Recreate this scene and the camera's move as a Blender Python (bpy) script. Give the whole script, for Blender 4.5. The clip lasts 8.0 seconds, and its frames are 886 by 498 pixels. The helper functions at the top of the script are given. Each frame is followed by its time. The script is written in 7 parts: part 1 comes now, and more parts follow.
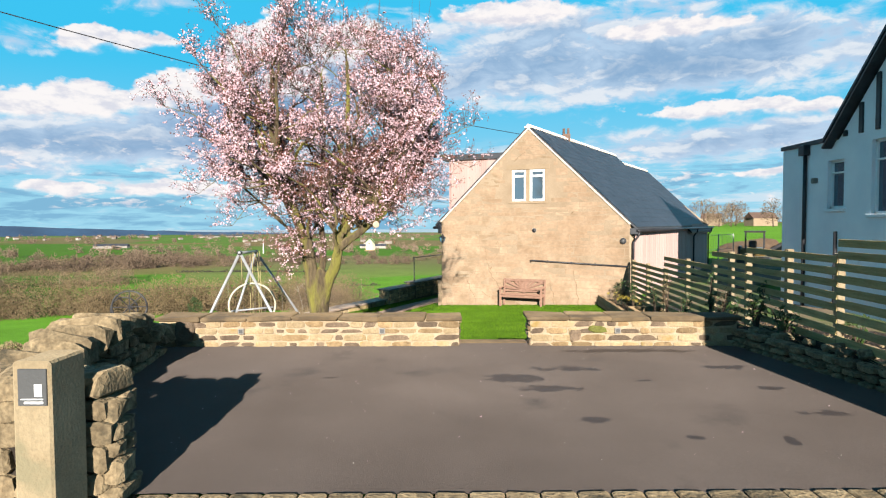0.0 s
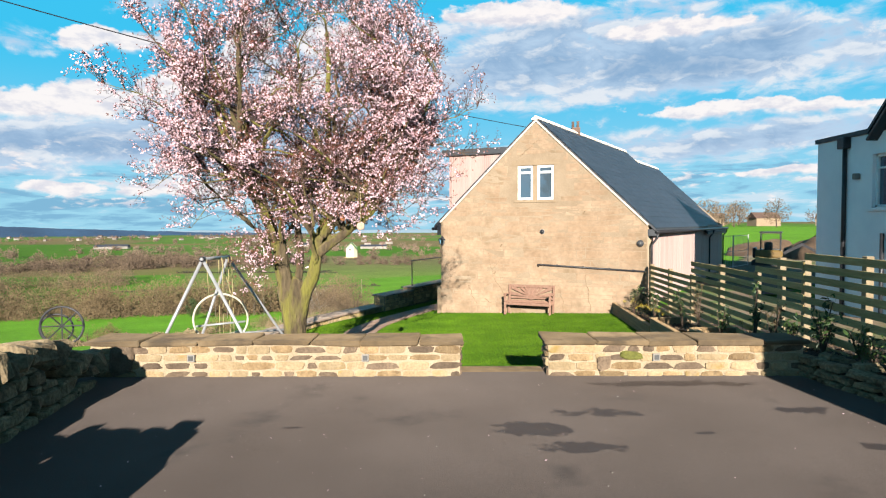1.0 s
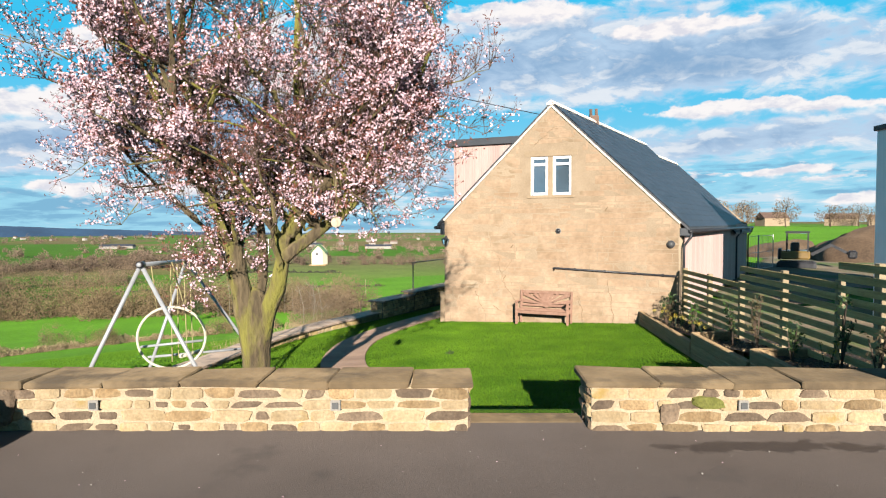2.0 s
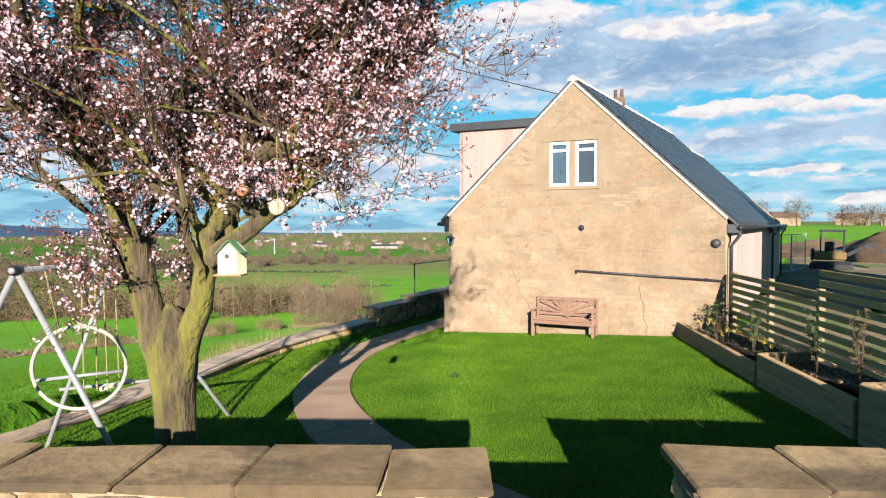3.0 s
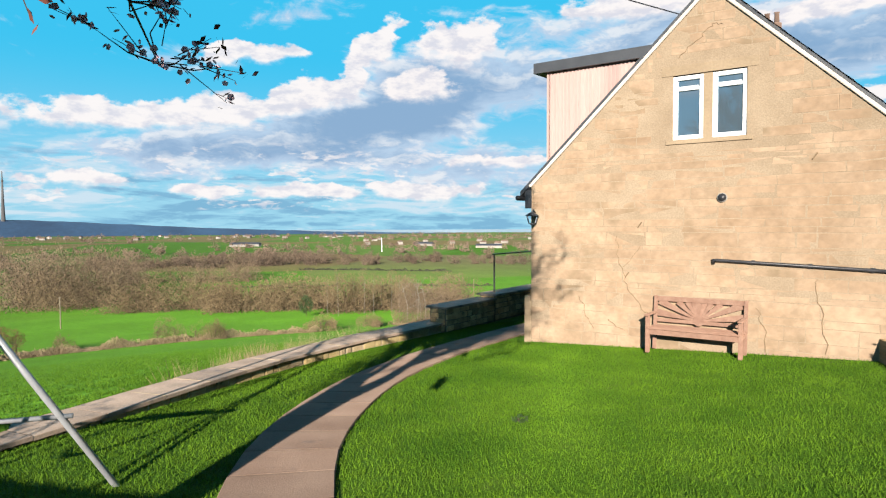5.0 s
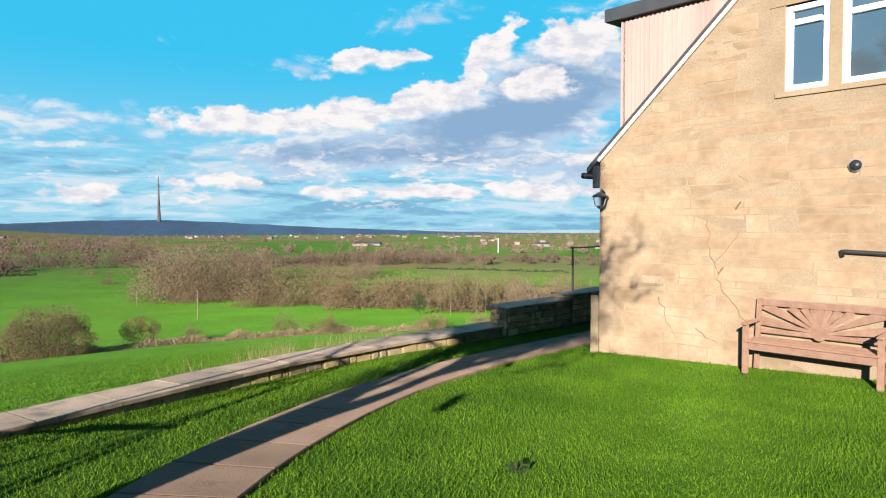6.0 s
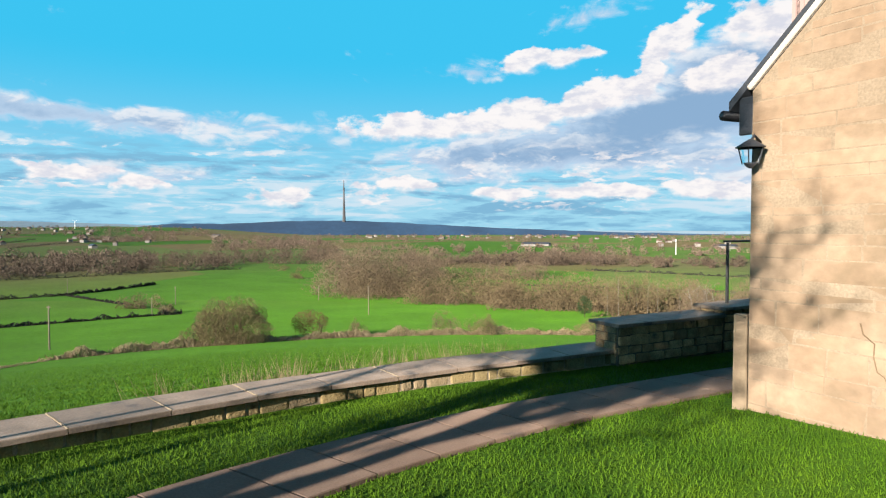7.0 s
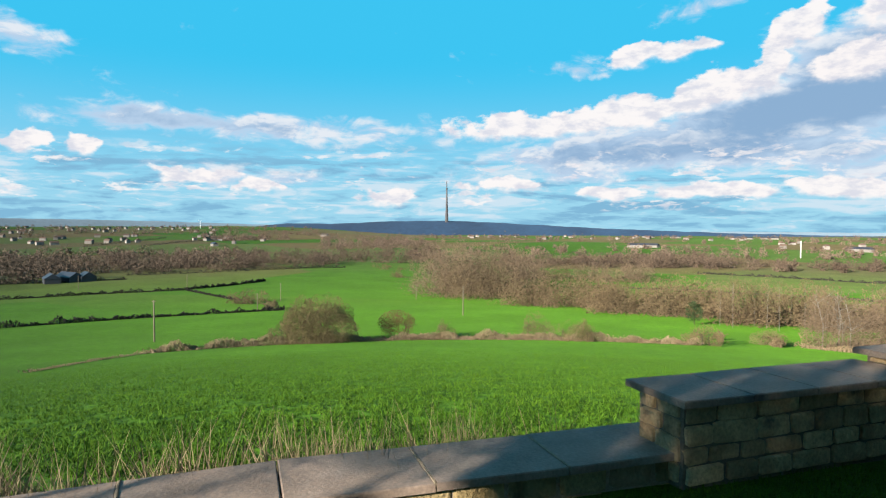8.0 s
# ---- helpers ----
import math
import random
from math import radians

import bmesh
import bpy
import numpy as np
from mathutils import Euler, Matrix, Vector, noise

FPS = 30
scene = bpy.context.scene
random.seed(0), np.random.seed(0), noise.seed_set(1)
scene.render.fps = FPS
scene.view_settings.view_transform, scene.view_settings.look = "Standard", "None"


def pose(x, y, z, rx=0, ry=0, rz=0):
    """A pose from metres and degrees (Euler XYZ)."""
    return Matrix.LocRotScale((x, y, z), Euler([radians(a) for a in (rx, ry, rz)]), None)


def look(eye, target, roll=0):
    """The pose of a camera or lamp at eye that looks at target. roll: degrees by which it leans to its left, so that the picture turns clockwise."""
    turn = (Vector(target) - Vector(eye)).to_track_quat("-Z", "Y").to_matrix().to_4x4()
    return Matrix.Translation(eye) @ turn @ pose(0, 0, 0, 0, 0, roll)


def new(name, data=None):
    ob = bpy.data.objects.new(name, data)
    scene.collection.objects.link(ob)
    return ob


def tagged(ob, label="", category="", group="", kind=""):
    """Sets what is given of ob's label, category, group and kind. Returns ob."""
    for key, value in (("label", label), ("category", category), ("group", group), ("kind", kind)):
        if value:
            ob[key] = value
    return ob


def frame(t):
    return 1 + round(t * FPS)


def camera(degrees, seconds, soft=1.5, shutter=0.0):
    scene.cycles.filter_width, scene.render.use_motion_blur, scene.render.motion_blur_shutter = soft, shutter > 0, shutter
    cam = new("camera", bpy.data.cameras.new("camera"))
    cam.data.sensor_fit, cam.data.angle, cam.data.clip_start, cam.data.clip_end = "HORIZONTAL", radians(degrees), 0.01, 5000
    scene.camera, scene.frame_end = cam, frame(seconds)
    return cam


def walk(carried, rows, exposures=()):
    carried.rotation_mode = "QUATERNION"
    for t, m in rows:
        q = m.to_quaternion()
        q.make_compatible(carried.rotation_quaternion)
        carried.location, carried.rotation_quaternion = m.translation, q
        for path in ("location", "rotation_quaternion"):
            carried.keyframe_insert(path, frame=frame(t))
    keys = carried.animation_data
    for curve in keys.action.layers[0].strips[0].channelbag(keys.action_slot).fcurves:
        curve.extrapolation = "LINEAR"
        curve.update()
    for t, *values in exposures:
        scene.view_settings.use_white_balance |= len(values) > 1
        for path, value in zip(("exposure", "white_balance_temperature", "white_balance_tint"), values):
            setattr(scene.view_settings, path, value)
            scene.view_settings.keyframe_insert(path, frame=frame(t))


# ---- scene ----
cam = camera(70.5, 8.0, soft=1.2)
METRES, EYE = 21.7, 2.63
ROWS = [
    (0.0, 0.0, 0.0, 0.0, -0.01, -2.3, 0.13),
    (0.5, 0.0019, 0.0397, 0.0001, -0.02, -2.27, 0.15),
    (1.0, 0.002, 0.0839, 0.0007, 0.07, -2.27, 0.17),
    (1.5, 0.0025, 0.1322, -0.0004, 0.26, -2.27, 0.16),
    (3.0, 0.0046, 0.2975, -0.0061, 1.08, -2.29, 0.14),
    (3.5, 0.0047, 0.3515, -0.0117, 1.36, -2.27, 0.17),
    (4.0, 0.0061, 0.4011, -0.0174, 2.16, -2.31, 0.19),
    (5.5, 0.0411, 0.5302, -0.0366, 16.1, -2.24, 0.18),
    (6.0, 0.0589, 0.5869, -0.043, 21.37, -2.22, 0.14),
    (6.5, 0.0648, 0.6648, -0.0498, 28.88, -2.18, 0.16),
    (7.0, 0.0548, 0.7596, -0.0561, 36.8, -2.15, 0.08),
    (7.5, 0.0271, 0.8687, -0.0623, 43.24, -2.14, 0.01),
    (8.0, -0.0146, 0.9761, -0.0692, 46.14, -2.12, -0.05),
]
walk(cam, [(t, pose(METRES * x, METRES * y, EYE + METRES * z, 90 + pitch, roll, yaw)) for t, x, y, z, yaw, pitch, roll in ROWS])

# ---- light ----
SUN_ELEV, SUN_FROM = 15.6, 180.0
scene.view_settings.exposure = 1.4
sun = new("sun", bpy.data.lights.new("sun", "SUN"))
sun.data.energy, sun.data.angle, sun.data.color = 5.0, radians(0.5), (1.0, 0.915, 0.81)
sun.matrix_world = look((0, -30, 30 * math.tan(radians(SUN_ELEV))), (0, 0, 0))


def build_world():
    """Nishita sky with broken cumulus: noise in azimuth and elevation, thicker where the clouds stand."""
    w = bpy.data.worlds.new("sky")
    scene.world = w
    w.use_nodes = True
    nt = w.node_tree
    nt.nodes.clear()
    N, L = nt.nodes.new, nt.links.new

    def put(node, i, v):
        if isinstance(v, (int, float)):
            node.inputs[i].default_value = v
        else:
            L(v, node.inputs[i])

    def ma(op, a, b=0.0, c=0.0, clamp=False):
        n = N("ShaderNodeMath")
        n.operation, n.use_clamp = op, clamp
        put(n, 0, a), put(n, 1, b), put(n, 2, c)
        return n.outputs[0]

    def ramp(v, a, b, lo=0.0, hi=1.0):
        n = N("ShaderNodeMapRange")
        n.interpolation_type = "SMOOTHSTEP"
        put(n, 0, v)
        for i, k in enumerate((a, b, lo, hi)):
            n.inputs[i + 1].default_value = k
        return n.outputs[0]

    def mix(f, a, b):
        n = N("ShaderNodeMixRGB")
        put(n, 0, f)
        for i, c in ((1, a), (2, b)):
            if isinstance(c, tuple):
                n.inputs[i].default_value = (*c, 1)
            else:
                L(c, n.inputs[i])
        return n.outputs[0]

    out, bg = N("ShaderNodeOutputWorld"), N("ShaderNodeBackground")
    sky = N("ShaderNodeTexSky")
    sky.sky_type, sky.sun_disc = "NISHITA", False
    sky.sun_elevation, sky.sun_rotation = radians(SUN_ELEV), radians(SUN_FROM)
    sky.air_density, sky.dust_density, sky.ozone_density = 1.0, 0.3, 3.0
    sep = N("ShaderNodeSeparateXYZ")
    L(N("ShaderNodeTexCoord").outputs["Generated"], sep.inputs[0])
    x, y, z = sep.outputs
    az = ma("MULTIPLY", ma("ARCTAN2", ma("MULTIPLY", x, -1.0), y), 57.2958)
    el = ma("MULTIPLY", ma("ARCSINE", z), 57.2958)

    def noise_at(ka, ke, seed, detail=7, rough=.56, dist=.0, shift=0.0):
        v = N("ShaderNodeCombineXYZ")
        put(v, 0, ma("MULTIPLY", az, ka)), put(v, 1, ma("MULTIPLY", ma("ADD", el, shift), ke)), put(v, 2, seed)
        n = N("ShaderNodeTexNoise")
        n.inputs["Scale"].default_value, n.inputs["Detail"].default_value = 1.0, detail
        n.inputs["Roughness"].default_value, n.inputs["Distortion"].default_value = rough, dist
        L(v.outputs[0], n.inputs["Vector"])
        return n.outputs["Fac"]

    # bearings pushed about by noise, so that outlines billow
    az_w = ma("ADD", az, ma("ADD", ma("MULTIPLY", ma("SUBTRACT", noise_at(.17, .3, 11.3, 2, .5), .5), 7.0), ma("MULTIPLY", ma("SUBTRACT", noise_at(.6, .9, 13.1, 3, .5), .5), 3.0)))
    el_w = ma("ADD", el, ma("MULTIPLY", ma("SUBTRACT", noise_at(.22, .35, 15.9, 4, .55), .5), 2.4))

    def oval(a0, e0, sa, se, lean):
        """Offsets from a cloud's middle in units of its half width and half height."""
        da = ma("SUBTRACT", az_w, a0)
        de = ma("SUBTRACT", ma("SUBTRACT", el_w, e0), ma("MULTIPLY", da, lean))
        return ma("DIVIDE", da, sa), ma("DIVIDE", de, se)

    def total(terms, op):
        out_ = terms[0]
        for k in terms[1:]:
            out_ = ma(op, out_, k)
        return out_

    # grey banks and streets: soft masses, broken up by streaky noise
    cover = []
    for a0, e0, sa, se, lean, amp in BANKS:
        u, v = oval(a0, e0, sa, se, lean)
        q = ma("ADD", ma("MULTIPLY", u, u), ma("MULTIPLY", v, v))
        cover.append(ma("MULTIPLY", ma("EXPONENT", ma("MULTIPLY", q, -1.0)), amp))
    cover = total(cover, "ADD")
    away = ma("ADD", ramp(az, -62, -42, .3, 0.0), ramp(az, 88, 108, 0.0, .3))
    cover = ma("ADD", cover, ma("MULTIPLY", away, ramp(el, 20, 42, 1.0, 0.0)))

    def heaped(shift):
        n = ma("MULTIPLY", noise_at(.1, .34, 2.3, 5, .52, .5, shift=shift), .55)
        return ma("ADD", n, ma("MULTIPLY", noise_at(.34, .7, 6.1, 6, .6, .5, shift=shift), .45))

    here, above = heaped(0.0), heaped(.8)
    dens = ma("ADD", cover, ma("MULTIPLY", ma("SUBTRACT", here, .5), 2.1))
    grey = ramp(dens, .22, .62)
    lit = ma("MULTIPLY", ramp(ma("SUBTRACT", here, above), -.02, .09), ramp(dens, 1.25, .6))
    body = mix(ramp(dens, .4, 1.05), (4.3, 5.3, 6.6), (2.1, 3.2, 4.8))
    body = mix(lit, body, (6.3, 6.5, 6.9))
    # low streets over the horizon: thin bars of pale and slate blue
    bars = ma("ADD", ma("MULTIPLY", noise_at(.08, .75, 4.4, 5, .56, .8), .6), ma("MULTIPLY", noise_at(.3, 1.5, 7.7, 5, .58, .5), .4))
    low_on = ma("MULTIPLY", ramp(el, 8.0, 5.0), .9)
    pale = ma("MULTIPLY", ramp(bars, .5, .6), low_on)
    slate = ma("MULTIPLY", ramp(bars, .5, .4), low_on)
    # sunlit cumulus: billowing crisp tops, bases that fade into the grey
    puff = ma("ADD", ma("MULTIPLY", ma("SUBTRACT", noise_at(.3, .55, 1.7, 3, .5), .5), 1.3), ma("MULTIPLY", ma("SUBTRACT", noise_at(.95, 1.5, 5.2, 5, .6), .5), .9))
    tops = []
    for a0, e0, sa, se, lean in HIGH_PUFFS + LOW_PUFFS:
        u, v = oval(a0, e0, sa, se, lean)
        d = ma("ADD", ma("SQRT", ma("ADD", ma("MULTIPLY", u, u), ma("MULTIPLY", v, v))), puff)
        soft = ma("ADD", ma("MULTIPLY", ma("MULTIPLY", v, -1.0, clamp=True), .9), .3)
        tops.append(ma("DIVIDE", ma("SUBTRACT", 1.2, d), soft, clamp=True))
    white = ramp(total(tops, "MAXIMUM"), 0.0, 1.0)
    # broken scraps of bright cloud among the low streets
    scraps = ma("ADD", ma("MULTIPLY", noise_at(.2, .8, 21.5, 4, .55, .6), .6), ma("MULTIPLY", noise_at(.7, 1.9, 23.2, 5, .6, .4), .4))
    scraps = ma("MULTIPLY", ramp(scraps, .545, .63), ma("MULTIPLY", ramp(el, .8, 2.0), ramp(el, 8.0, 5.5)))
    white = ma("MAXIMUM", white, ma("MULTIPLY", scraps, .85))
    bright = mix(ramp(noise_at(.5, 1.1, 8.8, 5, .6), .42, .64), (7.6, 7.2, 7.1), (5.6, 5.6, 6.2))
    blue = mix(ramp(el, 0, 15), (2.6, 5.2, 6.6), (.33, 4.25, 6.8))
    blue = mix(ramp(el, 21, 42), blue, (.3, .75, 1.4))
    clear = mix(.97, sky.outputs[0], blue)
    clear = mix(pale, mix(slate, clear, (1.6, 3.5, 5.1)), (4.9, 6.0, 6.8))
    col = mix(ma("MULTIPLY", grey, .93), clear, body)
    L(mix(ma("MULTIPLY", white, .96), col, bright), bg.inputs[0])
    bg.inputs[1].default_value = 0.05
    L(bg.outputs[0], out.inputs[0])


# clouds: azimuth (left of the drive's line is positive), elevation, half width, half height, lean (and weight)
BANKS = [
    (21, 8.3, 14, 2.0, -.1, .85), (12, 13, 8, 4, -.25, .7), (67, 8.6, 17, 1.2, 0, .75), (81, 14.5, 6, 1.5, .3, .6), (36, 13.6, 7, .9, -.05, .42), (25, 17.5, 6, 1.5, -.2, .45),
    (-22, 13.4, 15, 2.6, 0, 1.1), (-4, 13, 8, 3, 0, .6), (-26, 6.8, 13, 1.7, 0, .8), (7, 4.4, 13, 2.0, 0, .6), (56, 4.4, 28, 1.1, 0, .42), (-12, 17.5, 14, 2, 0, .6), (26, 6.0, 20, 1.1, 0, .55), (14, 10.5, 10, 2.5, -.1, .5),
]
HIGH_PUFFS = [
    (39, 8.7, 6.5, 1.4, -.03), (30, 9.5, 5, 1.4, -.13), (24, 10.8, 4, 1.5, -.25), (19.5, 12.6, 2.8, 1.7, -.5), (16, 15.4, 2.0, 2.0, -.6),
    (80, 6.2, 1.5, .8, 0), (75.6, 6.4, 1.4, .8, 0), (-20, 16, 5.5, .7, .02), (-7, 18, 6, 1.2, 0), (-26, 9.2, 10, .6, .03), (9, 15.5, 3.5, 2.2, 0), (13, 12, 4, 1.3, 0), (28, 14.3, 4, .7, -.1),
]
LOW_PUFFS = [
    (67.5, 4.2, 3, .5, 0), (61.5, 3.4, 2.5, .5, 0), (51, 2.6, 2.8, .8, 0), (40, 3.6, 3, .9, 0), (31, 2.8, 3.2, .7, 0), (22.5, 2.9, 4, .8, 0), (13, 3.0, 4.5, 1.0, 0),
    (5, 5.6, 4.5, .5, 0), (2.5, 2.2, 2.2, .4, 0), (-28.5, 4.0, 3.2, .5, 0), (-33, 2.1, 3, .45, 0),
]
build_world()

# ---- materials ----
def mat(name, dark, light, scale=2.0, rough=0.8, bump=0.3, grain=40.0, metal=0.0, vary=0.0, island=0.0, mottle=0.35,
        stain=None, stain_scale=0.6, stain_at=0.55, stretch=(1, 1, 1), dist=0.02, spec=0.4):
    """Two-scale procedural surface: broad tone from dark to light, fine grain, optional stains, variation by piece."""
    m = bpy.data.materials.new(name)
    m.use_nodes = True
    nt = m.node_tree
    N, L = nt.nodes.new, nt.links.new
    b = nt.nodes["Principled BSDF"]
    geo = N("ShaderNodeNewGeometry")
    mp = N("ShaderNodeMapping")
    mp.inputs["Scale"].default_value = stretch
    L(geo.outputs["Position"], mp.inputs["Vector"])
    n1, n2 = N("ShaderNodeTexNoise"), N("ShaderNodeTexNoise")
    for n, s, d in ((n1, scale, 5), (n2, grain, 4)):
        n.inputs["Scale"].default_value, n.inputs["Detail"].default_value = s, d
        L(mp.outputs[0], n.inputs["Vector"])
    r = N("ShaderNodeValToRGB")
    r.color_ramp.elements[0].position, r.color_ramp.elements[1].position = 0.3, 0.7
    r.color_ramp.elements[0].color, r.color_ramp.elements[1].color = (*dark, 1), (*light, 1)
    L(n1.outputs["Fac"], r.inputs[0])
    col = r.outputs[0]
    g = N("ShaderNodeMapRange")
    g.inputs[1].default_value, g.inputs[2].default_value = 0.25, 0.75
    g.inputs[3].default_value, g.inputs[4].default_value = 1 - mottle, 1 + mottle
    L(n2.outputs["Fac"], g.inputs[0])
    val = g.outputs[0]
    for amount, socket in ((vary, "Object"), (island, "Island")):
        if amount:
            src = N("ShaderNodeObjectInfo").outputs["Random"] if socket == "Object" else geo.outputs["Random Per Island"]
            v = N("ShaderNodeMapRange")
            v.inputs[3].default_value, v.inputs[4].default_value = 1 - amount, 1 + amount
            L(src, v.inputs[0])
            mu = N("ShaderNodeMath")
            mu.operation = "MULTIPLY"
            L(val, mu.inputs[0]), L(v.outputs[0], mu.inputs[1])
            val = mu.outputs[0]
    h = N("ShaderNodeHueSaturation")
    L(col, h.inputs["Color"]), L(val, h.inputs["Value"])
    col = h.outputs[0]
    if stain:
        n3 = N("ShaderNodeTexNoise")
        n3.inputs["Scale"].default_value, n3.inputs["Detail"].default_value, n3.inputs["Roughness"].default_value = stain_scale, 6, 0.6
        L(mp.outputs[0], n3.inputs["Vector"])
        q = N("ShaderNodeMapRange")
        q.inputs[1].default_value, q.inputs[2].default_value = stain_at, stain_at + 0.12
        L(n3.outputs["Fac"], q.inputs[0])
        mx = N("ShaderNodeMixRGB")
        mx.inputs[2].default_value = (*stain, 1)
        L(q.outputs[0], mx.inputs[0]), L(col, mx.inputs[1])
        col = mx.outputs[0]
    L(col, b.inputs["Base Color"])
    b.inputs["Roughness"].default_value, b.inputs["Metallic"].default_value = rough, metal
    b.inputs["Specular IOR Level"].default_value = spec
    b.inputs["Diffuse Roughness"].default_value = min(1.0, rough)
    if bump:
        bp = N("ShaderNodeBump")
        bp.inputs["Strength"].default_value, bp.inputs["Distance"].default_value = bump, dist
        L(n2.outputs["Fac"], bp.inputs["Height"]), L(bp.outputs[0], b.inputs["Normal"])
    return m


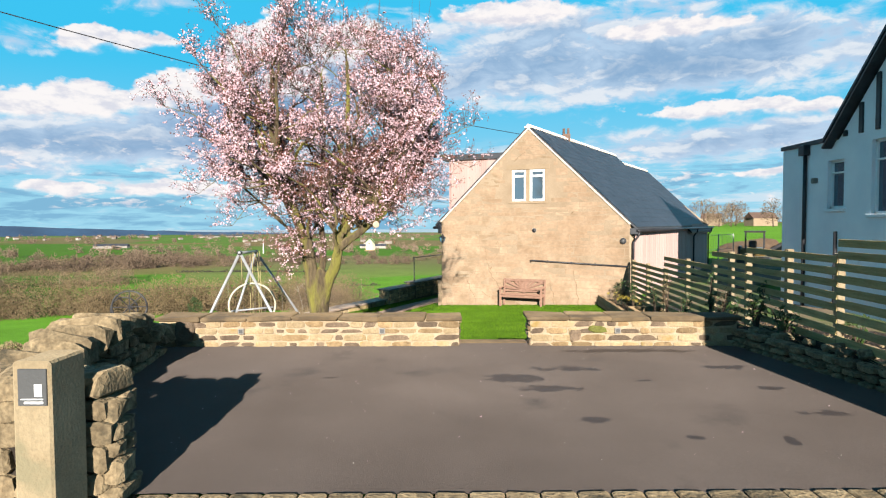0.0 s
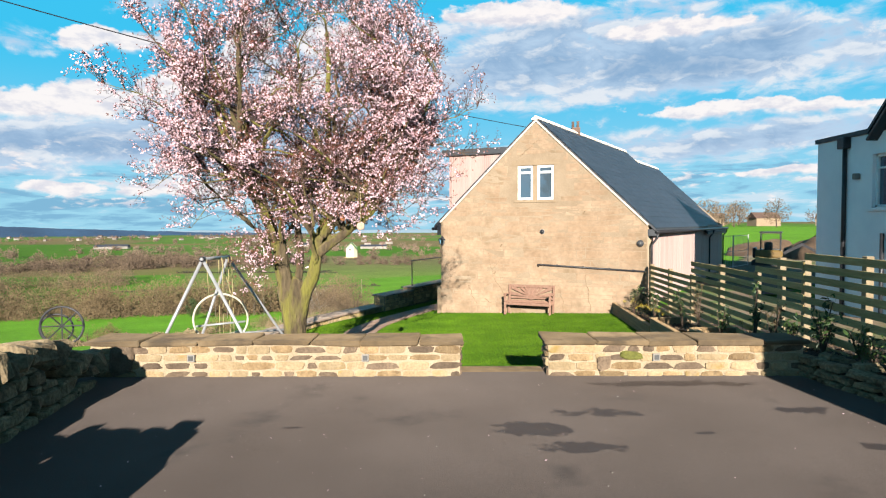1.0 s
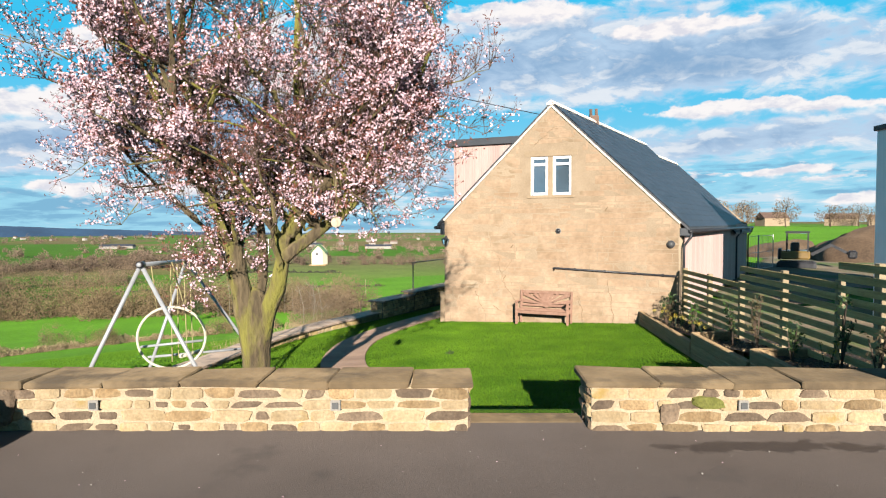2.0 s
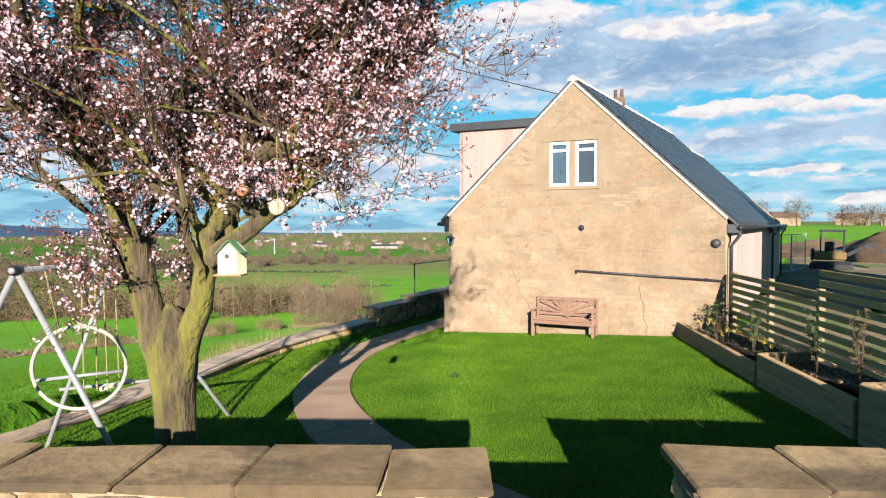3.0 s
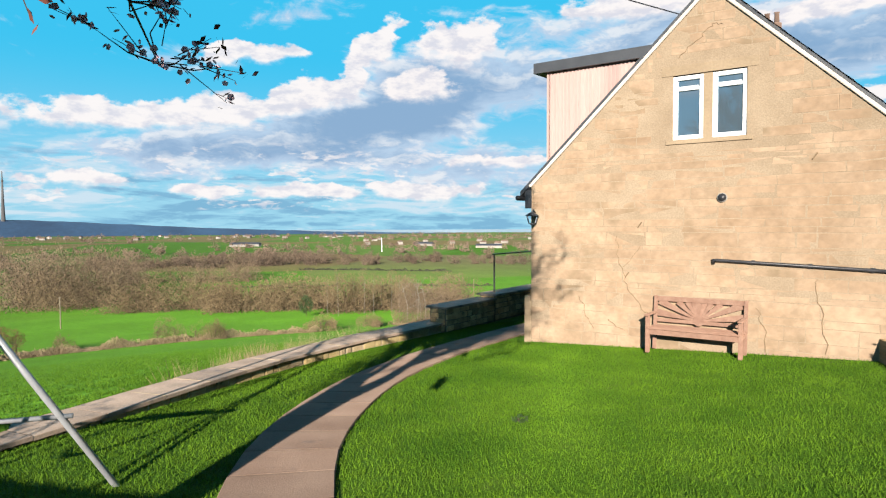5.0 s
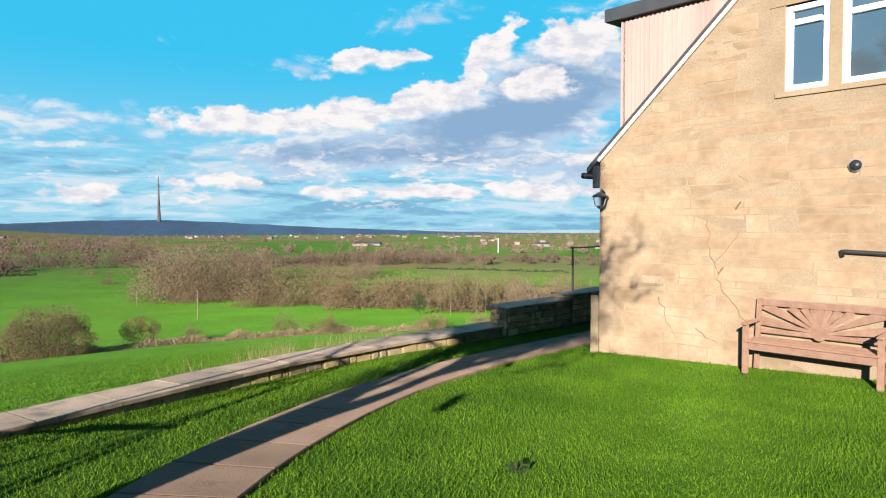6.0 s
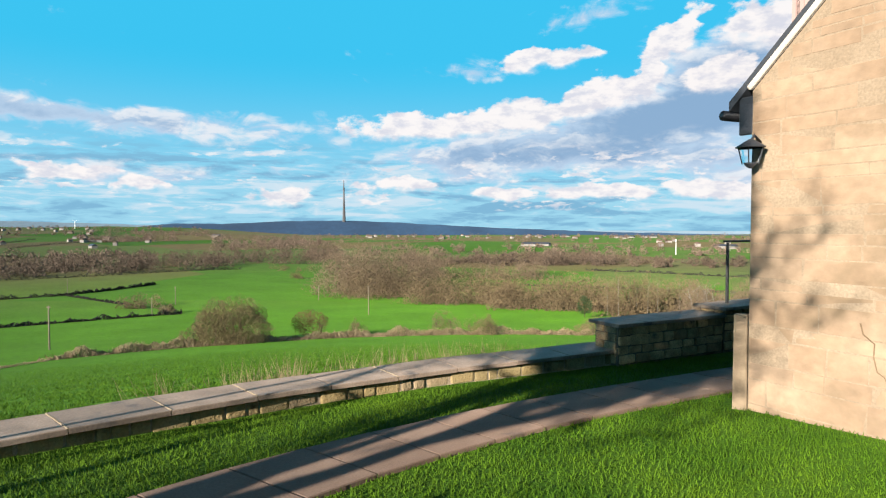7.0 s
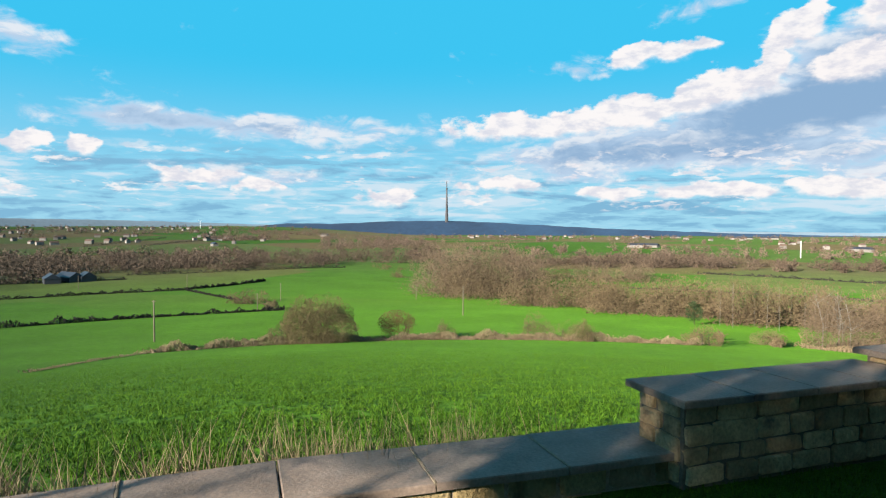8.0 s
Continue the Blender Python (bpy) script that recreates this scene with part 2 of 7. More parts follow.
M = dict(
    asphalt=mat("asphalt", (.064, .051, .044), (.084, .068, .06), 0.7, .9, .6, 130, mottle=.3, stain=(.044, .037, .034), stain_scale=.8, stain_at=.6, dist=.008, spec=.25),
    soil=mat("soil", (.014, .011, .008), (.036, .026, .019), 6, .95, .9, 30, mottle=.5, dist=.05),
    lawn=mat("lawn", (.03, .078, .005), (.056, .115, .009), 1.2, .95, .8, 45, mottle=.45, stain=(.06, .1, .014), stain_scale=2.5, stain_at=.6, dist=.03, spec=.1),
    blade=mat("grass_blade", (.042, .096, .004), (.078, .15, .007), 1.2, .8, 0, 30, mottle=.2, island=.3, spec=.12),
    field=None,
    path=mat("path_slab", (.128, .083, .059), (.176, .121, .09), 1.6, .85, .5, 60, vary=.12, mottle=.18, stain=(.077, .057, .048), stain_scale=1.7, stain_at=.6, dist=.006),
    pasture=mat("pasture_blade", (.04, .1, .006), (.074, .155, .010), .9, .8, 0, 12, mottle=.25, island=.3, spec=.12),
    mortar=mat("mortar", (.275, .214, .138), (.351, .28, .195), 5, .95, .8, 60, mottle=.2, dist=.02),
    walling=mat("walling_stone", (.161, .104, .05), (.247, .176, .095), 9, .9, .8, 45, vary=.32, mottle=.3, stain=(.077, .057, .038), stain_scale=3.5, stain_at=.6),
    grey_stone=mat("grey_walling_stone", (.081, .055, .036), (.142, .103, .069), 9, .9, .8, 45, vary=.3, mottle=.3),
    dry_stone=mat("dry_stone", (.119, .088, .05), (.209, .161, .095), 7, .95, 1, 28, vary=.3, mottle=.35, stain=(.042, .036, .023), stain_scale=4, stain_at=.55),
    pale_stone=mat("pale_walling_stone", (.238, .174, .095), (.314, .243, .148), 7, .92, .8, 40, vary=.14, mottle=.22, stain=(.238, .161, .048), stain_scale=2.2, stain_at=.58),
    wall_block=mat("wall_block", (.238, .171, .071), (.333, .257, .128), 5, .92, .9, 38, vary=.22, mottle=.25, stain=(.095, .062, .029), stain_scale=3, stain_at=.6),
    terrace_stone=mat("terrace_stone", (.247, .163, .081), (.442, .319, .169), 6, .9, .8, 40, vary=.35, mottle=.28, stain=(.104, .078, .052), stain_scale=3, stain_at=.58),
    dark_mortar=mat("dark_mortar", (.104, .081, .057), (.161, .128, .09), 5, .95, .6, 60, mottle=.2),
    moss=mat("moss_stone", (.077, .081, .014), (.124, .124, .029), 9, .95, .8, 45, mottle=.3),
    cap=mat("cap_slab", (.088, .06, .031), (.158, .113, .064), 2.2, .85, .8, 14, vary=.2, mottle=.14, stain=(.066, .047, .028), stain_scale=1.6, stain_at=.5, dist=.014),
    slate_cap=mat("slate_cap", (.169, .125, .092), (.281, .213, .163), 2.5, .6, .5, 45, vary=.16, mottle=.22, stain=(.081, .068, .06), stain_scale=2.0, stain_at=.58, dist=.008),
    gable=mat("gable_stone", (.24, .163, .101), (.334, .244, .165), 1.5, .92, .5, 9, vary=.06, mottle=.15, stain=(.202, .146, .09), stain_scale=.9, stain_at=.54, stretch=(1, 1, 1.2), dist=.02),
    gable_mortar=mat("gable_mortar", (.229, .171, .113), (.285, .221, .152), 2.0, .95, .6, 45, mottle=.16, dist=.012),
    verge=mat("verge_mortar", (.465, .405, .338), (.57, .51, .435), 3, .9, .5, 50, mottle=.15),
    lintel=mat("dressed_stone", (.235, .175, .112), (.3, .228, .15), 2, .9, .3, 30, mottle=.1, vary=.06),
    slate=mat("roof_slate", (.019, .023, .032), (.035, .041, .054), 3, .5, .4, 40, island=.22, mottle=.2, dist=.005),
    clad=mat("timber_cladding", (.319, .211, .19), (.375, .271, .245), 2, .7, .3, 40, vary=.05, mottle=.07, stretch=(1, 1, .1)),
    render_white=mat("painted_render", (.74, .76, .78), (.86, .86, .86), 1.2, .85, .5, 70, mottle=.06, stain=(.6, .6, .6), stain_scale=1.2, stain_at=.64, dist=.008),
    black=mat("black_paint", (.012, .012, .014), (.03, .03, .034), 5, .4, .2, 60, mottle=.2),
    fascia=mat("grey_fascia", (.029, .032, .038), (.042, .045, .052), 3, .5, .2, 50, mottle=.1),
    white=mat("white_paint", (.76, .76, .75), (.84, .84, .83), 5, .4, .1, 60, mottle=.04),
    fence=mat("fence_timber", (.27, .2, .078), (.42, .32, .145), 3, .8, .5, 30, vary=.16, mottle=.22, stretch=(6, .5, 8), stain=(.2, .18, .065), stain_scale=.9, stain_at=.56),
    fence_post=mat("fence_post", (.2, .152, .09), (.275, .219, .138), 4, .8, .4, 30, mottle=.15),
    sleeper=mat("sleeper", (.22, .146, .075), (.333, .232, .125), 3, .85, .7, 26, vary=.12, mottle=.22, stretch=(6, .5, 8), stain=(.071, .057, .029), stain_scale=1.5, stain_at=.6),
    bench=mat("bench_wood", (.19, .104, .071), (.247, .148, .104), 4, .75, .4, 40, vary=.08, mottle=.15, stretch=(3, 3, 3)),
    bark=mat("bark", (.051, .037, .02), (.105, .079, .044), 5, .95, 1.0, 15, mottle=.4, stretch=(1.6, 1.6, .4), stain=(.135, .125, .026), stain_scale=1.5, stain_at=.47, dist=.05),
    twig=mat("twig", (.041, .026, .017), (.086, .058, .041), 5, .9, 0, 30, mottle=.2),
    blossom=mat("blossom", (.42, .265, .31), (.64, .48, .525), 3, .7, 0, 30, island=.32, mottle=.08),
    young_leaf=mat("young_leaf", (.085, .022, .015), (.155, .056, .038), 3, .6, 0, 30, island=.4, mottle=.1),
    steel=mat("galvanised_tube", (.255, .26, .271), (.326, .331, .342), 8, .4, .15, 60, metal=.25, mottle=.1),
    plastic=mat("cream_tube", (.38, .357, .276), (.437, .415, .334), 5, .5, .1, 60, mottle=.06),
    rope=mat("rope", (.238, .2, .095), (.294, .252, .133), 20, .9, .3, 90, mottle=.2),
    cream=mat("cream_paint", (.475, .446, .302), (.547, .518, .374), 4, .6, .3, 60, mottle=.08),
    green_paint=mat("green_roof_paint", (.06, .132, .06), (.096, .18, .084), 4, .6, .3, 60, mottle=.1),
    concrete=mat("concrete", (.19, .176, .157), (.238, .223, .2), 4, .9, .5, 60, mottle=.15),
    post_stone=mat("gatepost_stone", (.209, .161, .095), (.266, .214, .133), 3, .9, .5, 45, mottle=.15, stain=(.181, .157, .095), stain_scale=2),
    sign_grey=mat("grey_sign", (.051, .053, .054), (.064, .066, .067), 5, .5, .1, 60, mottle=.05),
    yellow=mat("yellow_panel", (.142, .09, .029), (.19, .124, .042), 3, .45, .2, 50, mottle=.1),
    leaf=mat("evergreen_leaf", (.014, .033, .007), (.038, .071, .014), 3, .6, 0, 30, island=.4, mottle=.1),
    straw=mat("dry_grass", (.171, .128, .067), (.266, .209, .119), 3, .85, 0, 30, island=.3, mottle=.1),
    wood_far=mat("bare_wood_twigs", (.105, .072, .043), (.167, .122, .078), .02, .95, 0, 2, island=.38, mottle=.2),
    bush_far=mat("hawthorn_twigs", (.095, .074, .031), (.167, .133, .059), .3, .95, 0, 4, island=.4, mottle=.2),
    heap=mat("earth_heap", (.057, .036, .022), (.095, .062, .038), .8, .95, .8, 8, mottle=.3),
    # the far ridge's blue is distance haze put into the base colour
    hill=mat("haze_blue_forest", (.010, .026, .055), (.016, .042, .085), .004, .95, 0, .05, mottle=.15),
    roof_red=mat("far_roof", (.077, .048, .038), (.119, .077, .057), .05, .9, 0, 2, vary=.3),
    wall_pale=mat("far_wall", (.19, .167, .142), (.294, .271, .243), .03, .9, 0, 2, vary=.25),
    feeder=mat("coconut_feeder", (.384, .279, .198), (.446, .347, .26), 8, .8, .3, 60, mottle=.15),
    feeder_dark=mat("clay_feeder", (.26, .104, .046), (.325, .143, .065), 8, .8, .3, 60, mottle=.15),
    glass=None,
)


def glass_mat():
    m = bpy.data.materials.new("window_glass")
    m.use_nodes = True
    b = m.node_tree.nodes["Principled BSDF"]
    b.inputs["Base Color"].default_value = (.14, .2, .25, 1)
    b.inputs["Roughness"].default_value, b.inputs["Specular IOR Level"].default_value = .03, 1.0
    b.inputs["Metallic"].default_value = .7
    return m


def clear_glass():
    m = bpy.data.materials.new("clear_glass")
    m.use_nodes = True
    b = m.node_tree.nodes["Principled BSDF"]
    b.inputs["Base Color"].default_value = (.93, .96, .95, 1)
    b.inputs["Roughness"].default_value, b.inputs["Transmission Weight"].default_value, b.inputs["IOR"].default_value = .02, 1.0, 1.05
    return m


M["glass"], M["clear"] = glass_mat(), clear_glass()


def field_mat():
    """Pasture in large parcels: Voronoi cells pick each parcel's green, tussocks mottle it up close."""
    m = bpy.data.materials.new("pasture")
    m.use_nodes = True
    nt = m.node_tree
    N, L = nt.nodes.new, nt.links.new
    b = nt.nodes["Principled BSDF"]
    geo = N("ShaderNodeNewGeometry")
    vo = N("ShaderNodeTexVoronoi")
    vo.inputs["Scale"].default_value = 0.0052
    mp = N("ShaderNodeMapping")
    mp.inputs["Rotation"].default_value = (0, 0, .6)
    mp.inputs["Scale"].default_value = (1, .6, 0)
    L(geo.outputs["Position"], mp.inputs[0]), L(mp.outputs[0], vo.inputs["Vector"])
    sep = N("ShaderNodeSeparateColor")
    L(vo.outputs["Color"], sep.inputs[0])
    r = N("ShaderNodeValToRGB")
    e = r.color_ramp.elements
    e[0].position, e[0].color = 0.0, (0.024, 0.066, 0.005, 1)
    e[1].position, e[1].color = 1.0, (0.076, 0.065, 0.027, 1)
    for p, c in ((.3, (0.034, 0.076, 0.010, 1)), (.5, (0.049, 0.077, 0.018, 1)), (.58, (0.062, 0.066, 0.027, 1)), (.75, (0.071, 0.055, 0.027, 1))):
        k = e.new(p)
        k.color = c
    L(sep.outputs[0], r.inputs[0])
    # the two parcels next to the garden are all fresh green
    d = N("ShaderNodeVectorMath")
    d.operation = "LENGTH"
    L(geo.outputs["Position"], d.inputs[0])
    nr = N("ShaderNodeMapRange")
    nr.inputs[1].default_value, nr.inputs[2].default_value = 230, 620
    L(d.outputs["Value"], nr.inputs[0])
    mx = N("ShaderNodeMixRGB")
    mx.inputs[1].default_value = (.053, .132, .009, 1)
    L(nr.outputs[0], mx.inputs[0]), L(r.outputs[0], mx.inputs[2])
    val = None
    for s, a in ((.05, .14), (.6, .14), (3.5, .3)):
        n = N("ShaderNodeTexNoise")
        n.inputs["Scale"].default_value, n.inputs["Detail"].default_value = s, 5
        L(geo.outputs["Position"], n.inputs["Vector"])
        g = N("ShaderNodeMapRange")
        g.inputs[1].default_value, g.inputs[2].default_value, g.inputs[3].default_value, g.inputs[4].default_value = .3, .7, 1 - a, 1 + a
        L(n.outputs["Fac"], g.inputs[0])
        if val:
            mu = N("ShaderNodeMath")
            mu.operation = "MULTIPLY"
            L(val, mu.inputs[0]), L(g.outputs[0], mu.inputs[1])
            val = mu.outputs[0]
        else:
            val = g.outputs[0]
        fine = n
    h = N("ShaderNodeHueSaturation")
    L(mx.outputs[0], h.inputs["Color"]), L(val, h.inputs["Value"])
    L(h.outputs[0], b.inputs["Base Color"])
    b.inputs["Roughness"].default_value, b.inputs["Specular IOR Level"].default_value = .95, .1
    b.inputs["Diffuse Roughness"].default_value = 1.0
    bp = N("ShaderNodeBump")
    bp.inputs["Strength"].default_value, bp.inputs["Distance"].default_value = .5, .25
    L(fine.outputs["Fac"], bp.inputs["Height"]), L(bp.outputs[0], b.inputs["Normal"])
    return m


M["field"] = field_mat()


def damp_spots(m, spots, colour, rough):
    """Damp or oily patches with ragged edges at given places: (x, y, half length, half width)."""
    nt = m.node_tree
    N, L = nt.nodes.new, nt.links.new
    b = nt.nodes["Principled BSDF"]
    geo, nz = N("ShaderNodeNewGeometry"), N("ShaderNodeTexNoise")
    nz.inputs["Scale"].default_value, nz.inputs["Detail"].default_value, nz.inputs["Roughness"].default_value = 3.2, 6, .65
    L(geo.outputs["Position"], nz.inputs["Vector"])
    rag = N("ShaderNodeMapRange")
    rag.inputs[1].default_value, rag.inputs[2].default_value, rag.inputs[3].default_value, rag.inputs[4].default_value = .3, .7, -.75, .75
    L(nz.outputs["Fac"], rag.inputs[0])
    total = None
    for x, y, rx, ry in spots:
        mp, ln, ad, rp = N("ShaderNodeMapping"), N("ShaderNodeVectorMath"), N("ShaderNodeMath"), N("ShaderNodeMapRange")
        mp.inputs["Scale"].default_value = (1 / rx, 1 / ry, 0)
        mp.inputs["Location"].default_value = (-x / rx, -y / ry, 0)
        ln.operation, ad.operation = "LENGTH", "ADD"
        L(geo.outputs["Position"], mp.inputs[0]), L(mp.outputs[0], ln.inputs[0])
        L(ln.outputs["Value"], ad.inputs[0]), L(rag.outputs[0], ad.inputs[1])
        rp.inputs[1].default_value, rp.inputs[2].default_value, rp.inputs[3].default_value, rp.inputs[4].default_value = .75, 1.05, 1, 0
        L(ad.outputs[0], rp.inputs[0])
        if total:
            mx = N("ShaderNodeMath")
            mx.operation = "MAXIMUM"
            L(total, mx.inputs[0]), L(rp.outputs[0], mx.inputs[1])
            total = mx.outputs[0]
        else:
            total = rp.outputs[0]
    mix = N("ShaderNodeMixRGB")
    mix.inputs[2].default_value = (*colour, 1)
    L(b.inputs["Base Color"].links[0].from_socket, mix.inputs[1]), L(total, mix.inputs[0]), L(mix.outputs[0], b.inputs["Base Color"])
    r = N("ShaderNodeMapRange")
    r.inputs[3].default_value, r.inputs[4].default_value = b.inputs["Roughness"].default_value, rough
    L(total, r.inputs[0]), L(r.outputs[0], b.inputs["Roughness"])


damp_spots(M["asphalt"], [(1.7, 8.0, .5, .14), (.82, 7.5, .3, .22), (2.86, 9.15, .95, .13), (3.8, 6.1, .32, .13), (1.44, 5.9, .14, .09), (3.66, 8.1, .28, .1),
                          (1.28, 7.05, .4, .14), (-1.36, 7.57, .1, .035), (3.7, 7.05, .17, .08), (2.4, 7.4, .1, .05), (2.2, 5.4, .06, .05), (3.0, 5.3, .05, .09)], (.035, .028, .026), .6)

# ---- builders ----
rnd = random.Random(7)


def thing(name, at=(0, 0, 0), label="", category="", group="", kind="", rz=0.0):
    """A top-level Empty at the base of a thing."""
    e = new(name)
    e.empty_display_size = 0.1
    e.matrix_basis = pose(*at, 0, 0, rz)
    return tagged(e, label, category, group, kind)


def world_of(ob):
    m = Matrix.Identity(4)
    while ob:
        m = (ob.matrix_parent_inverse @ ob.matrix_basis if ob.parent else ob.matrix_basis) @ m
        ob = ob.parent
    return m


def obj(name, bm, material, smooth=False):
    me = bpy.data.meshes.new(name)
    bm.to_mesh(me)
    bm.free()
    me.materials.append(material)
    if smooth:
        me.polygons.foreach_set("use_smooth", [True] * len(me.polygons))
    return new(name, me)


def part(name, bm, material, parent, label="", smooth=False, local=False):
    """Links a bmesh as one mesh under a thing; its vertices are in world metres unless local."""
    ob = obj(name, bm, material, smooth)
    ob.parent = parent
    if not local:
        ob.matrix_parent_inverse = world_of(parent).inverted()
    return tagged(ob, label)


def piece(name, me, m, parent):
    """One piece on shared mesh data, at the world matrix m."""
    ob = new(name, me)
    ob.parent = parent
    ob.matrix_basis = world_of(parent).inverted() @ m
    return ob


def B():
    return bmesh.new()


CHAMFER = [(sx, sy, sz, a) for sx in (-1, 1) for sy in (-1, 1) for sz in (-1, 1) for a in range(3)]


def cbox(bm, m, size, ch=0.01, jit=0.0, rg=rnd):
    """A chamfered box of the given size at the matrix m; jit knocks its corners about."""
    h = [s / 2 for s in size]
    c = [min(ch, .45 * s) for s in h]
    vs = {}
    for sx in (-1, 1):
        for sy in (-1, 1):
            for sz in (-1, 1):
                j = [rg.uniform(-jit, jit) for _ in range(3)] if jit else (0, 0, 0)
                for a in range(3):
                    p = [sx * h[0] + j[0], sy * h[1] + j[1], sz * h[2] + j[2]]
                    for k, s in enumerate((sx, sy, sz)):
                        if k != a:
                            p[k] -= s * c[k]
                    vs[sx, sy, sz, a] = bm.verts.new(m @ Vector(p))
    F = bm.faces.new
    sg = (-1, 1)
    for a in range(3):
        o = [k for k in range(3) if k != a]
        for s in sg:
            q = []
            for t, u in ((-1, -1), (1, -1), (1, 1), (-1, 1)):
                k = [0, 0, 0]
                k[a], k[o[0]], k[o[1]] = s, t, u
                q.append(vs[(*k, a)])
            F(q if (s > 0) == (a != 1) else q[::-1])
        for t in sg:
            for u in sg:
                k0, k1 = [0, 0, 0], [0, 0, 0]
                k0[a], k1[a] = -1, 1
                k0[o[0]] = k1[o[0]] = t
                k0[o[1]] = k1[o[1]] = u
                F([vs[(*k0, o[0])], vs[(*k1, o[0])], vs[(*k1, o[1])], vs[(*k0, o[1])]])
    for k in [(x, y, z) for x in sg for y in sg for z in sg]:
        F([vs[(*k, 0)], vs[(*k, 1)], vs[(*k, 2)]])
    return bm


def fixn(bm):
    bmesh.ops.recalc_face_normals(bm, faces=bm.faces)
    return bm


def block(x0, x1, y0, y1, z0, z1, ch=0.01, jit=0.0, m=None):
    bm = B()
    t = Matrix.Translation(((x0 + x1) / 2, (y0 + y1) / 2, (z0 + z1) / 2))
    cbox(bm, (m @ t) if m else t, (x1 - x0, y1 - y0, z1 - z0), ch, jit)
    return fixn(bm)


def along(p, q, up=(0, 0, 1)):
    """A matrix at the middle of p..q whose x runs from p to q."""
    p, q = Vector(p), Vector(q)
    x = (q - p).normalized()
    y = Vector(up).cross(x)
    y = y.normalized() if y.length > 1e-6 else Vector((0, 1, 0))
    z = x.cross(y)
    m = Matrix((x, y, z)).transposed().to_4x4()
    m.translation = (p + q) / 2
    return m


def beam(bm, p, q, w, h, ch=.005, up=(0, 0, 1)):
    """A squared bar from p to q, w across and h deep."""
    return cbox(bm, along(p, q, up), ((Vector(q) - Vector(p)).length, w, h), ch)


def tube(bm, pts, radii, seg=8, caps=True):
    """A round tube through points, with a radius at each."""
    pts = [Vector(p) for p in pts]
    rings = []
    a = None
    for i, p in enumerate(pts):
        d = (pts[min(i + 1, len(pts) - 1)] - pts[max(i - 1, 0)]).normalized()
        a = d.orthogonal() if a is None else a - d * a.dot(d)
        a = a.normalized() if a.length > 1e-4 else d.orthogonal().normalized()
        b = d.cross(a)
        r = radii[i] if isinstance(radii, (list, tuple)) else radii
        rings.append([bm.verts.new(p + r * (math.cos(k * math.tau / seg) * a + math.sin(k * math.tau / seg) * b)) for k in range(seg)])
    for r0, r1 in zip(rings, rings[1:]):
        for k in range(seg):
            bm.faces.new((r0[k], r0[(k + 1) % seg], r1[(k + 1) % seg], r1[k]))
    if caps:
        bm.faces.new(rings[0][::-1]), bm.faces.new(rings[-1])
    return bm


def prism(poly, d):
    """A solid from a planar polygon of 3D points, swept by the vector d."""
    bm = B()
    d = Vector(d)
    a = [bm.verts.new(Vector(p)) for p in poly]
    b = [bm.verts.new(Vector(p) + d) for p in poly]
    bm.faces.new(a), bm.faces.new(b[::-1])
    for i in range(len(a)):
        j = (i + 1) % len(a)
        bm.faces.new((a[i], b[i], b[j], a[j]))
    return fixn(bm)


def rough_stone(seed, lump=.12, ch=.16):
    """A unit stone for piece(): one of a few knocked-about shapes on shared data."""
    rg = random.Random(seed)
    bm = B()
    cbox(bm, Matrix.Identity(4), (1, 1, 1), ch, lump * .5, rg)
    for v in bm.verts:
        v.co += Vector([rg.uniform(-lump, lump) * .22 for _ in range(3)])
    fixn(bm)
    me = bpy.data.meshes.new("stone")
    bm.to_mesh(me)
    bm.free()
    return me


def stone_set(material, n=6, lump=.12, ch=.16, seed=1):
    out = []
    for i in range(n):
        me = rough_stone(seed * 100 + i, lump, ch)
        me.materials.append(material)
        out.append(me)
    return out


def sized(m, size):
    return m @ Matrix.Diagonal((*size, 1))


def lawn_z(x, y):
    t = min(1, max(0, (y - 15) / 7))
    k = .019 + .026 * t * t * (3 - 2 * t)
    return -.06 + k * (max(-7, min(x, 5.5)) - 1.3) - .03 * max(0, min(y, 30) - 14.6) - .09 * (1 - smooth(0, 1.4, x - wall_x(y)))


DRIVE = .76
# the house's gable foot, its direction along the gable and back along the ridge
HO, HU, HV = Vector((-.15, 23.1, 0)), Vector((.9135, -.4067, 0)), Vector((.5075, .8616, 0))
HN = Vector((-.4067, -.9135, 0))


def hp(u, v, z):
    return HO + u * HU + v * HV + Vector((0, 0, z))

# ---- ground ----
WALL_LINE = [(-6.3, 11.0), (-5.9, 12.5), (-5.45, 14.0), (-5.04, 15.8), (-4.78, 17.0), (-4.6, 18.1), (-4.4, 19.6), (-4.07, 21.1), (-3.55, 22.6), (-3.0, 23.7), (-2.25, 25.2), (-1.77, 26.2)]


def interp(x, xs, ys):
    return float(np.interp(x, xs, ys))


def wall_x(y):
    return interp(y, [p[1] for p in WALL_LINE] + [33.0], [p[0] for p in WALL_LINE] + [1.5])


def smooth(a, b, x):
    t = min(1, max(0, (x - a) / (b - a)))
    return t * t * (3 - 2 * t)


VALLEY = ([0, 5, 12, 30, 60, 92, 150, 250, 400, 700, 1000, 1500, 2200, 3000, 3600, 4400],
          [-.8, -.85, -2.0, -5.3, -10.7, -15.7, -22.5, -29.5, -34.5, -36, -33, -32, -35, -46, -50, -55])
SLOPE = ([0, 1000, 1500, 2200, 2700, 3600, 4400], [0, 0, 9, 27, 40, 34, 30])
LEVEL = ([0, 60, 120, 400, 1000, 3000, 4400], [0.15, 0, .1, 1.3, 2.5, 6, 0])


